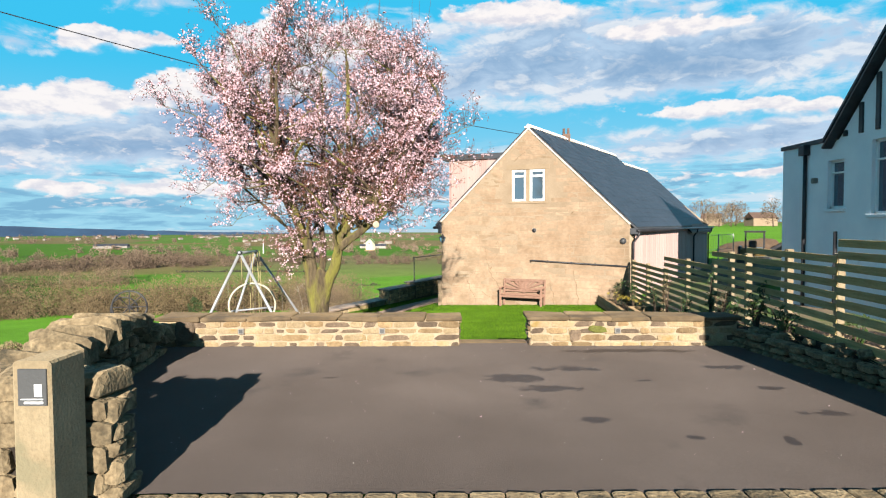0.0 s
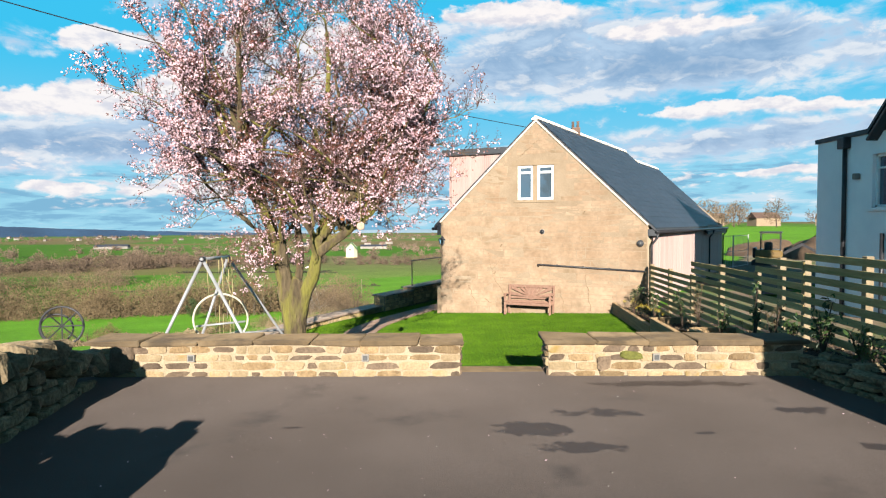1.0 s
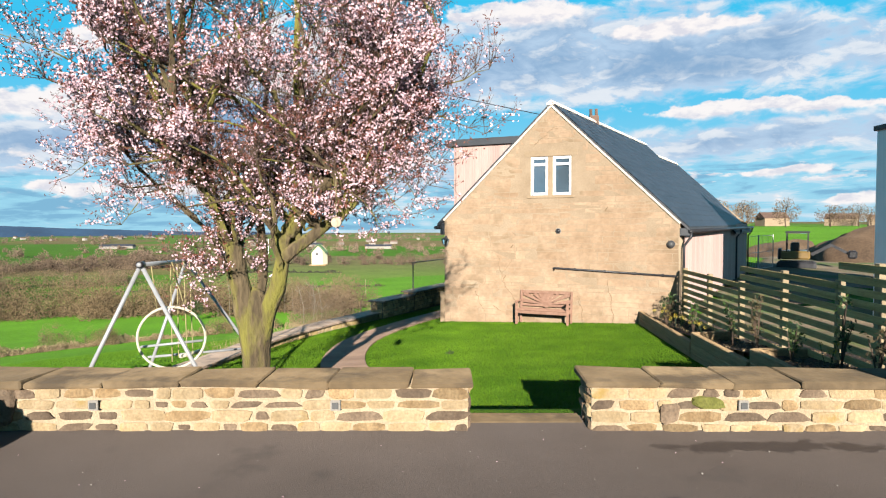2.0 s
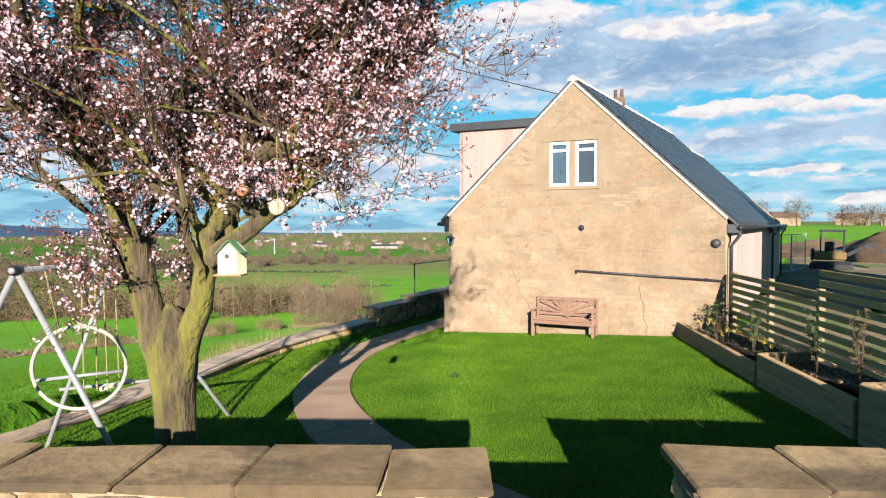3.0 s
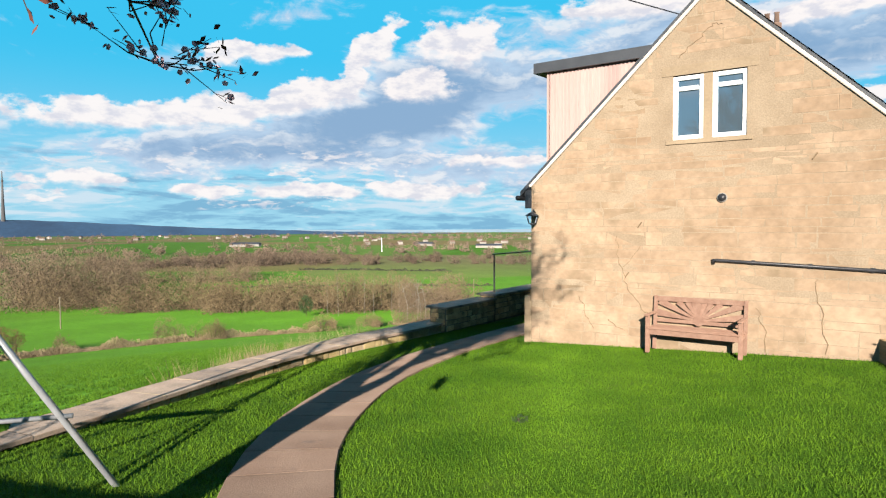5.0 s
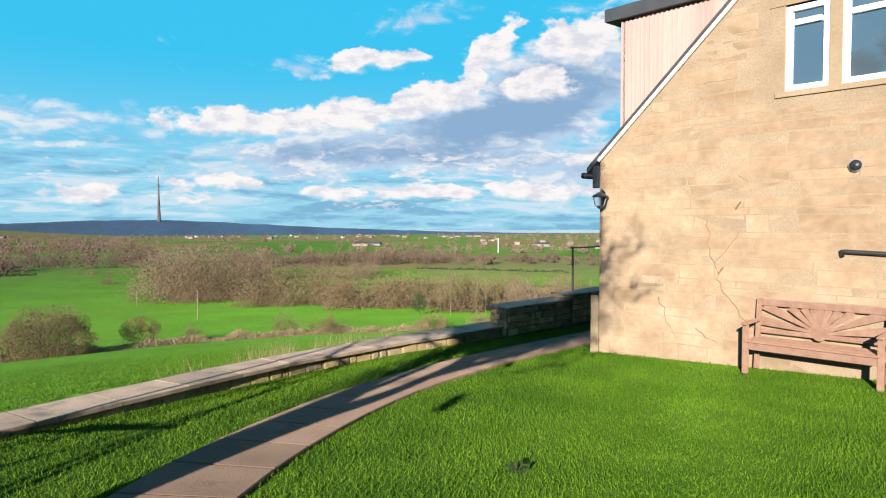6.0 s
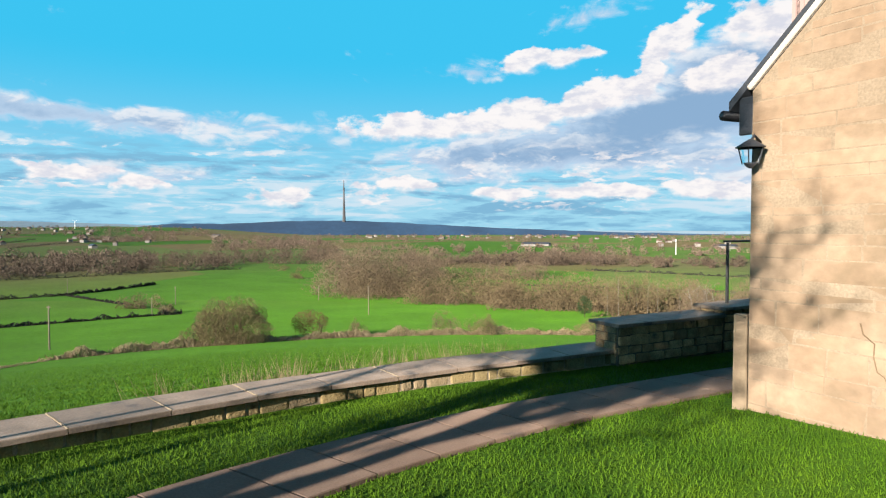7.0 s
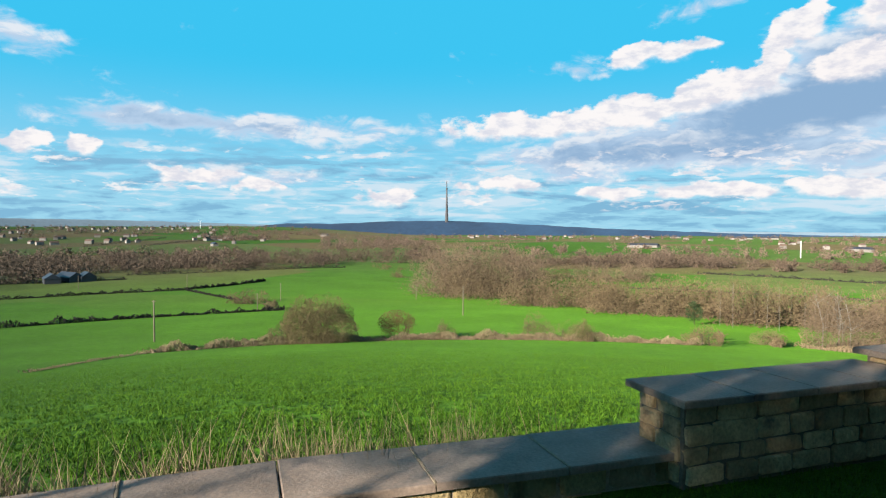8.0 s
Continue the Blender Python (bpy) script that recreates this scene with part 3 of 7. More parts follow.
def land_z(x, y):
    dx, dy = x, y - 20
    d = math.hypot(dx, dy)
    az = math.degrees(math.atan2(-dx, dy))
    w = smooth(-20, -3, az) * (1 - smooth(100, 135, az))
    z = w * (interp(d, *VALLEY) + smooth(46, 63, az) * interp(d, *SLOPE)) + (1 - w) * interp(d, *LEVEL)
    if d > 60:
        a = smooth(60, 500, d) * (2.0 + min(d, 1800) * .0012)
        z += a * noise.noise(Vector((x * .0035, y * .0035, 3.1))) + a * .4 * noise.noise(Vector((x * .011, y * .011, 8.0)))
    g = smooth(wall_x(y) - .5, wall_x(y), x) * (1 - smooth(6.2, 6.7, x)) * (1 - smooth(36, 40, y))
    if y < 10.4:
        g = max(g, smooth(-5.3, -4.6, x) * (1 - smooth(14, 16, x)))
    return z * (1 - g) - 1.3 * g


def build_land():
    bm = B()
    radii = [.6 * i for i in range(1, 45)]
    while radii[-1] < 4400:
        radii.append(radii[-1] * 1.055)
    n = 300
    centre = bm.verts.new((0, 20, -1.3))
    prev = None
    for r in radii:
        ring = []
        for k in range(n):
            a = math.tau * k / n
            x, y = -r * math.sin(a), 20 + r * math.cos(a)
            ring.append(bm.verts.new((x, y, land_z(x, y))))
        for k in range(n):
            j = (k + 1) % n
            bm.faces.new((prev[k], prev[j], ring[j], ring[k]) if prev else (centre, ring[j], ring[k]))
        prev = ring
    fixn(bm)
    ob = obj("ground", bm, M["field"], True)
    if ob.data.polygons[0].normal.z < 0:
        ob.data.flip_normals()
    tagged(ob, "green sheep pasture falling away to a wide valley", "ground", kind="structure")


def sheet(name, xs, ys, zf, material, keep=None, smooth_=True):
    bm = B()
    g = {(i, j): bm.verts.new((x, y, zf(x, y))) for i, x in enumerate(xs) for j, y in enumerate(ys)}
    for i in range(len(xs) - 1):
        for j in range(len(ys) - 1):
            if keep is None or keep((xs[i] + xs[i + 1]) / 2, (ys[j] + ys[j + 1]) / 2):
                bm.faces.new((g[i, j], g[i + 1, j], g[i + 1, j + 1], g[i, j + 1]))
    bmesh.ops.delete(bm, geom=[v for v in bm.verts if not v.link_faces], context="VERTS")
    return obj(name, bm, material, smooth_)


def steps(a, b, d):
    n = max(1, round((b - a) / d))
    return [a + (b - a) * i / n for i in range(n + 1)]


def garden_z(x, y):
    z = lawn_z(x, y)
    return z + (DRIVE - .02 - z) * (1 - smooth(10.1, 12.3, y)) * smooth(-1.1, 0, x) * (1 - smooth(1.6, 2.6, x))


build_land()
tagged(sheet("lawn", steps(-6.6, 6.0, .2), steps(10.05, 33, .2), garden_z, M["lawn"], lambda x, y: x > wall_x(y) - .25),
       "short bright green garden lawn, sloping gently", "lawn", kind="structure")
tagged(sheet("driveway", steps(-4.6, 5.6, .3), steps(4.28, 10.0, .3), lambda x, y: DRIVE + .006 * noise.noise(Vector((x, y, 0))), M["asphalt"]),
       "grey-brown tarmac driveway with damp stains", "driveway", kind="structure")
tagged(sheet("road", steps(-30, 30, 1.5), steps(-26, 4.08, 1.5), lambda x, y: DRIVE - .02, M["asphalt"]),
       "worn tarmac road in front of the driveway", "road", kind="structure")

# a row of setts along the mouth of the drive
setts = stone_set(M["dry_stone"], 4, .05, .1, 31)
edge = thing("sett_edging", (1.5, 4.2, DRIVE - .05), "row of worn stone setts edging the drive", "edging", kind="structure")
x = -2.1
while x < 5.3:
    w = rnd.uniform(.2, .27)
    piece("sett", rnd.choice(setts), sized(pose(x + w / 2, 4.18 + .012 * x, DRIVE - .035, 0, 0, rnd.uniform(-2, 2)), (w - .012, .17, .11)), edge)
    x += w

# curved slab path
PATH = [(.85, 11.2), (.2, 12.15), (-.45, 12.9), (-1.1, 13.85), (-1.62, 14.95), (-2.02, 16.3), (-2.2, 17.9), (-2.16, 19.6), (-1.78, 21.4), (-1.15, 23.05), (-.35, 24.8), (.45, 26.3), (1.5, 28.2)]


def spline(pts, step):
    """Points at even steps along a smooth curve through pts, with the direction at each."""
    out, P = [], [Vector((*p, 0)) if len(p) == 2 else Vector(p) for p in pts]
    fine = []
    for i in range(len(P) - 1):
        a, b, c, d = P[max(i - 1, 0)], P[i], P[i + 1], P[min(i + 2, len(P) - 1)]
        for k in range(24):
            t = k / 24
            fine.append(.5 * ((2 * b) + (c - a) * t + (2 * a - 5 * b + 4 * c - d) * t * t + (3 * b - a - 3 * c + d) * t ** 3))
    fine.append(P[-1])
    s, goal = 0.0, 0.0
    for a, b in zip(fine, fine[1:]):
        l = (b - a).length
        while goal <= s + l and l > 0:
            out.append((a.lerp(b, (goal - s) / l), (b - a).normalized()))
            goal += step
        s += l
    return out


def slab_between(p, q, half, top, thick, gap=.006, half2=None):
    """One slab between two stations of a curve; half2: the other side's reach."""
    bm = B()
    h2 = half if half2 is None else half2
    row = []
    for (c, d), s in ((p, gap), (q, -gap)):
        side = Vector((-d.y, d.x, 0))
        row.append([c + d * s + side * half, c + d * s - side * h2])
    pts = [row[0][0], row[1][0], row[1][1], row[0][1]]
    poly = [Vector((v.x, v.y, top(v.x, v.y))) for v in pts]
    a = [bm.verts.new(v - Vector((0, 0, thick))) for v in poly]
    mid = sum(poly, Vector()) / 4
    b = [bm.verts.new(v - Vector((0, 0, .008))) for v in poly]
    c = [bm.verts.new(v.lerp(mid, .02)) for v in poly]
    bm.faces.new(a), bm.faces.new(c[::-1])
    for i in range(4):
        j = (i + 1) % 4
        bm.faces.new((a[i], b[i], b[j], a[j])), bm.faces.new((b[i], c[i], c[j], b[j]))
    return fixn(bm)


def build_path():
    t = thing("path", (-1.7, 18, -.3), "curving path of buff concrete slabs across the lawn", "path", kind="structure")
    st = spline(PATH, .62)
    for p, q in zip(st, st[1:]):
        part("slab", slab_between(p, q, .445, lambda x, y: garden_z(x, y) + .035 + rnd.uniform(0, .004), .08), M["path"], t)


build_path()

# ---- stone walls ----
PALE = stone_set(M["pale_stone"], 6, .1, .14, 7)
BLOCKS = stone_set(M["wall_block"], 6, .06, .07, 6)
TERRACE = stone_set(M["terrace_stone"], 6, .07, .08, 8)
WALLING, GREYS, DRY = stone_set(M["walling"], 7, .16, .2, 2), stone_set(M["grey_stone"], 5, .2, .18, 3), stone_set(M["dry_stone"], 8, .2, .15, 4)


def facing(parent, p, q, z0, z1, out, seed, rows=(.075, .125), lens=(.15, .42), grey=.33, sets=None, proud=.03, deep=.1):
    """Coursed rubble on the face from p to q between z0 and z1 (numbers or functions of the way along), looking towards out."""
    rg = random.Random(seed)
    p, q, out = Vector((*p, 0)), Vector((*q, 0)), Vector((*out, 0)).normalized()
    d = (q - p).normalized()
    length = (q - p).length
    f0 = z0 if callable(z0) else (lambda s: z0)
    f1 = z1 if callable(z1) else (lambda s: z1)
    base = Matrix((d, out, Vector((0, 0, 1)))).transposed().to_4x4()
    total = max(f1(k * length / 8) - f0(k * length / 8) for k in range(9))
    z = 0
    while z < total - .03:
        h = min(rg.uniform(*rows), total - z)
        if total - z - h < .045:
            h = total - z
        s = 0
        while s < length - .02:
            l = min(rg.uniform(*lens), length - s)
            if length - s - l < .09:
                l = length - s
            zz = f0(s + l / 2) + z
            if zz + h <= f1(s + l / 2) + .03:
                c = p + d * (s + l / 2) + out * (proud - deep / 2 + rg.uniform(-.008, .01))
                m = Matrix.Translation((c.x, c.y, zz + h / 2)) @ base @ pose(0, 0, 0, 0, rg.uniform(-2, 2), 0)
                k = rg.random()
                kind = sets or (GREYS if k < grey else WALLING if k < grey + .22 else PALE)
                slack = .028 if kind is GREYS and not sets else 0.0
                piece("stone", rg.choice(kind), sized(m, (l - rg.uniform(.012, .035) - slack, deep - slack * .5, h - rg.uniform(.01, .028) - slack * .5)), parent)
            s += l
        z += h


def caps(parent, x0, x1, y0, y1, z, thick, n, mat_, seed):
    rg = random.Random(seed)
    cuts = [x0] + sorted(x0 + (x1 - x0) * (i + rg.uniform(-.18, .18)) / n for i in range(1, n)) + [x1]
    for a, b in zip(cuts, cuts[1:]):
        part("cap_slab", block(a + .006, b - .006, y0 + rg.uniform(-.012, .012), y1 + rg.uniform(-.012, .012), z - thick, z + rg.uniform(-.006, .006), .014, .014), mat_, parent)


def low_light(parent, x, z):
    g = part("wall_light", block(x - .045, x + .045, 9.478, 9.50, z - .045, z + .045, .006), M["concrete"], parent, "small square recessed wall light")
    part("lens", block(x - .028, x + .028, 9.468, 9.479, z - .028, z + .028, .003), M["sign_grey"], g)


TOP = 1.21
gw = thing("garden_wall", (-2, 9.75, DRIVE), "low coursed sandstone wall with flat stone caps beside the drive", "wall", "walls along the drive")
part("core", block(-4.35, .24, 9.545, 9.985, -.4, TOP - .06, .005), M["mortar"], gw)
facing(gw, (-4.35, 9.545), (.26, 9.545), DRIVE - .02, TOP - .06, (0, -1), 11)
facing(gw, (.24, 9.55), (.24, 9.98), DRIVE - .02, TOP - .06, (1, 0), 12)
caps(gw, -4.4, .30, 9.47, 10.06, TOP, .058, 7, M["cap"], 5)
low_light(gw, -3.08, 1.0), low_light(gw, -.93, 1.0)
gr = thing("garden_wall", (2.8, 9.75, DRIVE), "low coursed sandstone wall with flat stone caps, ending at a retaining wall", "wall", "walls along the drive")
part("core", block(1.34, 4.5, 9.545, 9.985, -.4, TOP - .06, .005), M["mortar"], gr)
facing(gr, (1.32, 9.545), (4.5, 9.545), DRIVE - .02, TOP - .06, (0, -1), 21)
facing(gr, (1.34, 9.98), (1.34, 9.55), DRIVE - .02, TOP - .06, (-1, 0), 22)
caps(gr, 1.28, 4.55, 9.47, 10.06, TOP, .058, 5, M["cap"], 9)
low_light(gr, 2.66, 1.0)
piece("stone", stone_set(M["moss"], 1, .2, .24, 9)[0], sized(pose(2.36, 9.51, 1.02), (.25, .11, .1)), gr)
piece("stone", GREYS[0], sized(pose(2.02, 9.51, .93), (.17, .1, .16)), gr)
piece("stone", GREYS[1], sized(pose(-3.95, 9.51, .96), (.27, .1, .36)), gw)
th = thing("threshold", (.8, 9.9, DRIVE), "flat stone threshold slab in the gap of the wall", "step", kind="structure")
part("slab", block(.27, 1.31, 9.76, 10.03, DRIVE - .3, DRIVE + .012, .008, .004), M["cap"], th)

# left boundary: rough dry stone wall, stepping down towards the garden wall
def dry_wall(name, p, q, width, base, top0, mid, top1, label, seed, cope=True):
    rg = random.Random(seed)
    P, Q = Vector((*p, 0)), Vector((*q, 0))
    d = (Q - P).normalized()
    side = Vector((-d.y, d.x, 0))
    L_ = (Q - P).length
    t = thing(name, (*P.lerp(Q, .5).xy, base), label, "wall", kind="structure")
    top = lambda s: interp(s / L_, [0, .62, 1], [top0, mid, top1])
    bm = B()
    a = [P + d * .05 - side * (width / 2 - .07), P + d * .05 + side * (width / 2 - .07), Q - d * .05 + side * (width / 2 - .07), Q - d * .05 - side * (width / 2 - .07)]
    zs = [top0 - .08, top0 - .08, top1 - .08, top1 - .08]
    lo = [bm.verts.new((v.x, v.y, base)) for v in a]
    hi = [bm.verts.new((v.x, v.y, z)) for v, z in zip(a, zs)]
    bm.faces.new(lo), bm.faces.new(hi[::-1])
    for i in range(4):
        j = (i + 1) % 4
        bm.faces.new((lo[i], hi[i], hi[j], lo[j]))
    part("core", fixn(bm), M["soil"], t)
    for sg in (-1, 1):
        o = side * sg
        facing(t, (P + o * (width / 2 - .06)).xy, (Q + o * (width / 2 - .06)).xy, base, (lambda s: top(s) - .02), o.xy, seed + sg, (.09, .2), (.16, .45), sets=DRY, proud=.05, deep=.18)
    for e, o in ((P, -d), (Q, d)):
        facing(t, (e - side * (width / 2 - .04)).xy, (e + side * (width / 2 - .04)).xy, base, (lambda s, e=e: top((e - P).length) - .02), o.xy, seed + 5, (.09, .2), (.18, .4), sets=DRY, proud=.05, deep=.18)
    if cope:
        s = 0
        while s < L_ - .1:
            l = rg.uniform(.1, .3)
            hh = rg.uniform(.14, .36) * (1 if name != "roadside_wall" else .68)
            c = P + d * (s + l / 2)
            m = Matrix.Translation((c.x, c.y, top(s) + hh * .4)) @ Matrix((d, side, Vector((0, 0, 1)))).transposed().to_4x4() @ pose(0, 0, 0, rg.uniform(-8, 8), rg.uniform(-14, 14), rg.uniform(-10, 10))
            piece("cope_stone", rg.choice(DRY), sized(m, (l, width * rg.uniform(.8, 1.1), hh)), t)
            s += l * .92
    return t


dry_wall("boundary_wall", (-3.72, 4.75), (-4.36, 9.36), .6, DRIVE - .3, .95, 1.34, .74, "rough dry stone boundary wall with uneven coping, in shade", 51)
dry_wall("roadside_wall", (-2.2, 4.23), (-9.0, 3.62), .46, DRIVE - .1, 1.5, 1.6, 1.62, "rough dry stone roadside wall with rounded coping stones", 61)
gp = thing("gatepost", (-2.38, 3.77, DRIVE), "square buff stone gatepost with a grey number plaque", "gatepost")
part("shaft", block(-2.495, -2.265, 3.59, 3.94, DRIVE - .05, 1.84, .015, .004), M["post_stone"], gp)
sg = part("plaque", block(-2.453, -2.286, 3.575, 3.59, 1.585, 1.8, .003), M["sign_grey"], gp, "slate grey plaque with pale bars")
part("bar", block(-2.355, -2.312, 3.571, 3.5755, 1.64, 1.712, .001), M["white"], sg)
part("bar", block(-2.434, -2.305, 3.571, 3.5755, 1.622, 1.627, .001), M["white"], sg)
part("bar", block(-2.415, -2.305, 3.571, 3.5755, 1.598, 1.611, .001), M["white"], sg)

# low retaining wall on the drive's other side, with a planted bank behind
rw = thing("retaining_wall", (4.8, 7, DRIVE), "low rough stone retaining wall along the drive's edge", "wall", kind="structure")
part("core", prism([(4.5, 9.9, DRIVE - .2), (4.78, 9.9, DRIVE - .2), (5.55, 4.4, DRIVE - .2), (5.25, 4.4, DRIVE - .2)], (0, 0, .42)), M["soil"], rw)
facing(rw, (4.47, 9.6), (5.22, 4.4), DRIVE - .05, DRIVE + .26, (-1, -.13), 71, (.08, .16), (.18, .4), sets=DRY, proud=.05, deep=.2)


def bank_z(x, y):
    return max(interp(y, [4, 9.5, 12, 16, 20.5], [1.05, .98, .7, .33, .12]), -1) + .05 * noise.noise(Vector((x * 3, y * 3, 1)))


bank = sheet("planting_bank", steps(4.55, 6.6, .12), steps(4.3, 20.6, .15), bank_z, M["soil"],
             lambda x, y: x > (4.7 + .13 * (9.7 - y) if y < 10 else interp(y, [10, 16.3, 21], [4.7, 4.95, 5.35])))
tagged(bank, "bark-strewn dark soil bank with dry leaves", "flower bed", kind="structure")

# the low wall that closes the lawn towards the field: flat broad caps on coursed stone
def build_low_wall():
    t = thing("field_wall", (-4.8, 18, -.6), "low curving stone wall with broad flat caps at the lawn's edge", "wall", kind="structure")
    line = [(p[0] - .27, p[1] + .1) for p in WALL_LINE]
    st = spline(line, .88)
    top = lambda x, y: interp(y, [12, 18, 22, 25], [-.16, -.27, -.39, -.39])
    for p, q in zip(st, st[1:]):
        if p[0].y > 25.6:
            break
        part("cap_slab", slab_between(p, q, .33, lambda x, y: top(x, y) + rnd.uniform(-.004, .004), .05, .005), M["slate_cap"], t)
        # pale pointing in some of the joints
        if rnd.random() < .55:
            c, d = q
            s = Vector((-d.y, d.x, 0))
            e = [Vector((*(c + s * k).xy, 0)) for k in (-.325, .325)]
            e = [Vector((v.x, v.y, top(v.x, v.y) - .014)) for v in e]
            part("joint", fixn(beam(B(), e[0], e[1], .018, .034, .003)), M["mortar"], t)
    fine = spline(line, .36)
    bm = B()
    rows = []
    for c, d in fine:
        s = Vector((-d.y, d.x, 0))
        z = top(c.x, c.y) - .052
        rows.append([bm.verts.new((*(c + s * k).xy, zz)) for k, zz in ((.25, -1.6), (.25, z), (-.24, z), (-.24, -1.0))])
    for a, b in zip(rows, rows[1:]):
        for k in range(3):
            bm.faces.new((a[k], a[k + 1], b[k + 1], b[k]))
    part("core", fixn(bm), M["mortar"], t)
    for (p, d), (q, e) in zip(fine, fine[1:]):
        o = Vector((d.y, -d.x, 0))
        z = top(p.x, p.y) - .055
        facing(t, (p + o * .23).xy, (q + o * .23).xy, z - .34, z, o.xy, int(p.y * 100), (.17, .17), (.34, .36) if rnd.random() < .6 else (.15, .24), sets=rnd.choice((BLOCKS, BLOCKS, BLOCKS, PALE)), proud=.025, deep=.1)


build_low_wall()
# the taller wall beyond the step
UPD = Vector((.425, .905, 0))
UPS = Vector((-.905, .425, 0))


def build_upper_wall():
    t = thing("terrace_wall", (-1.7, 26.3, -.5), "dressed sandstone terrace wall with thick dark caps", "wall", kind="structure")
    A = Vector((-2.13, 25.11, 0))
    face = lambda s, w: (A + UPD * s + UPS * w).xy
    for s0, s1, z in ((.03, 2.25, 0.0), (2.3, 9.5, .1)):
        pts = [face(s0, .05), face(s1, .05), face(s1, .52), face(s0, .52)]
        part("core", prism([(*p, -1.6) for p in pts], (0, 0, 1.6 + z - .05)), M["dark_mortar"], t)
        facing(t, face(s1, .05), face(s0, .05), -.6, z - .055, -UPS.xy, 83, (.11, .17), (.2, .4), sets=TERRACE, proud=.025)
        facing(t, face(s0, .07), face(s0, .5), -.6, z - .055, -UPD.xy, 84, (.11, .17), (.16, .3), sets=TERRACE, proud=.025)
        st = [(A + UPD * s + UPS * .285, UPD) for s in np.linspace(s0 - .07, s1, max(2, round((s1 - s0) / .62)) + 1)]
        for p, q in zip(st, st[1:]):
            part("cap_slab", slab_between(p, q, .32, lambda x, y: z + rnd.uniform(-.003, .003), .05, .004), M["slate_cap"], t)


build_upper_wall()
gb = thing("glass_balustrade", (-1.15, 27.7, .1), "clear glass balustrade with a slim dark post and handrail", "balustrade")
GA = Vector((-1.28, 27.75, .1))
part("post", beam(B(), GA, GA + Vector((0, 0, 1.02)), .045, .045), M["black"], gb)
part("handrail", beam(B(), GA + Vector((0, 0, 1.04)) - .1 * UPD, GA + 5 * UPD + Vector((0, 0, 1.04)), .05, .035), M["black"], gb)
pane = part("pane", beam(B(), GA + .06 * UPD + Vector((0, 0, .52)), GA + 3 * UPD + Vector((0, 0, .52)), .012, .95, .002), M["clear"], gb)
pane.visible_shadow = False

# ---- the cottage ----
W, EAVE, APEX = 6.8, 2.58, 5.86
U0 = .11


def roof_at(u):
    return EAVE + (APEX - EAVE) * (1 - abs(u - W / 2) / (W / 2))


def gpoly(u0, u1, z0, z1=None):
    """A piece of the gable between u0 and u1, up to z1 or to the roof line."""
    us = [u0] + ([W / 2] if u0 < W / 2 < u1 else []) + [u1]
    return [hp(u0, 0, z0), hp(u1, 0, z0)] + [hp(u, 0, min(z1, roof_at(u)) if z1 is not None else roof_at(u)) for u in reversed(us)]


house = thing("cottage", hp(W / 2, 3, -.3), "sandstone cottage with slate roof, clad dormer and small gable window", "house")
WIN = (2.80, 3.97, 3.40, 4.50)


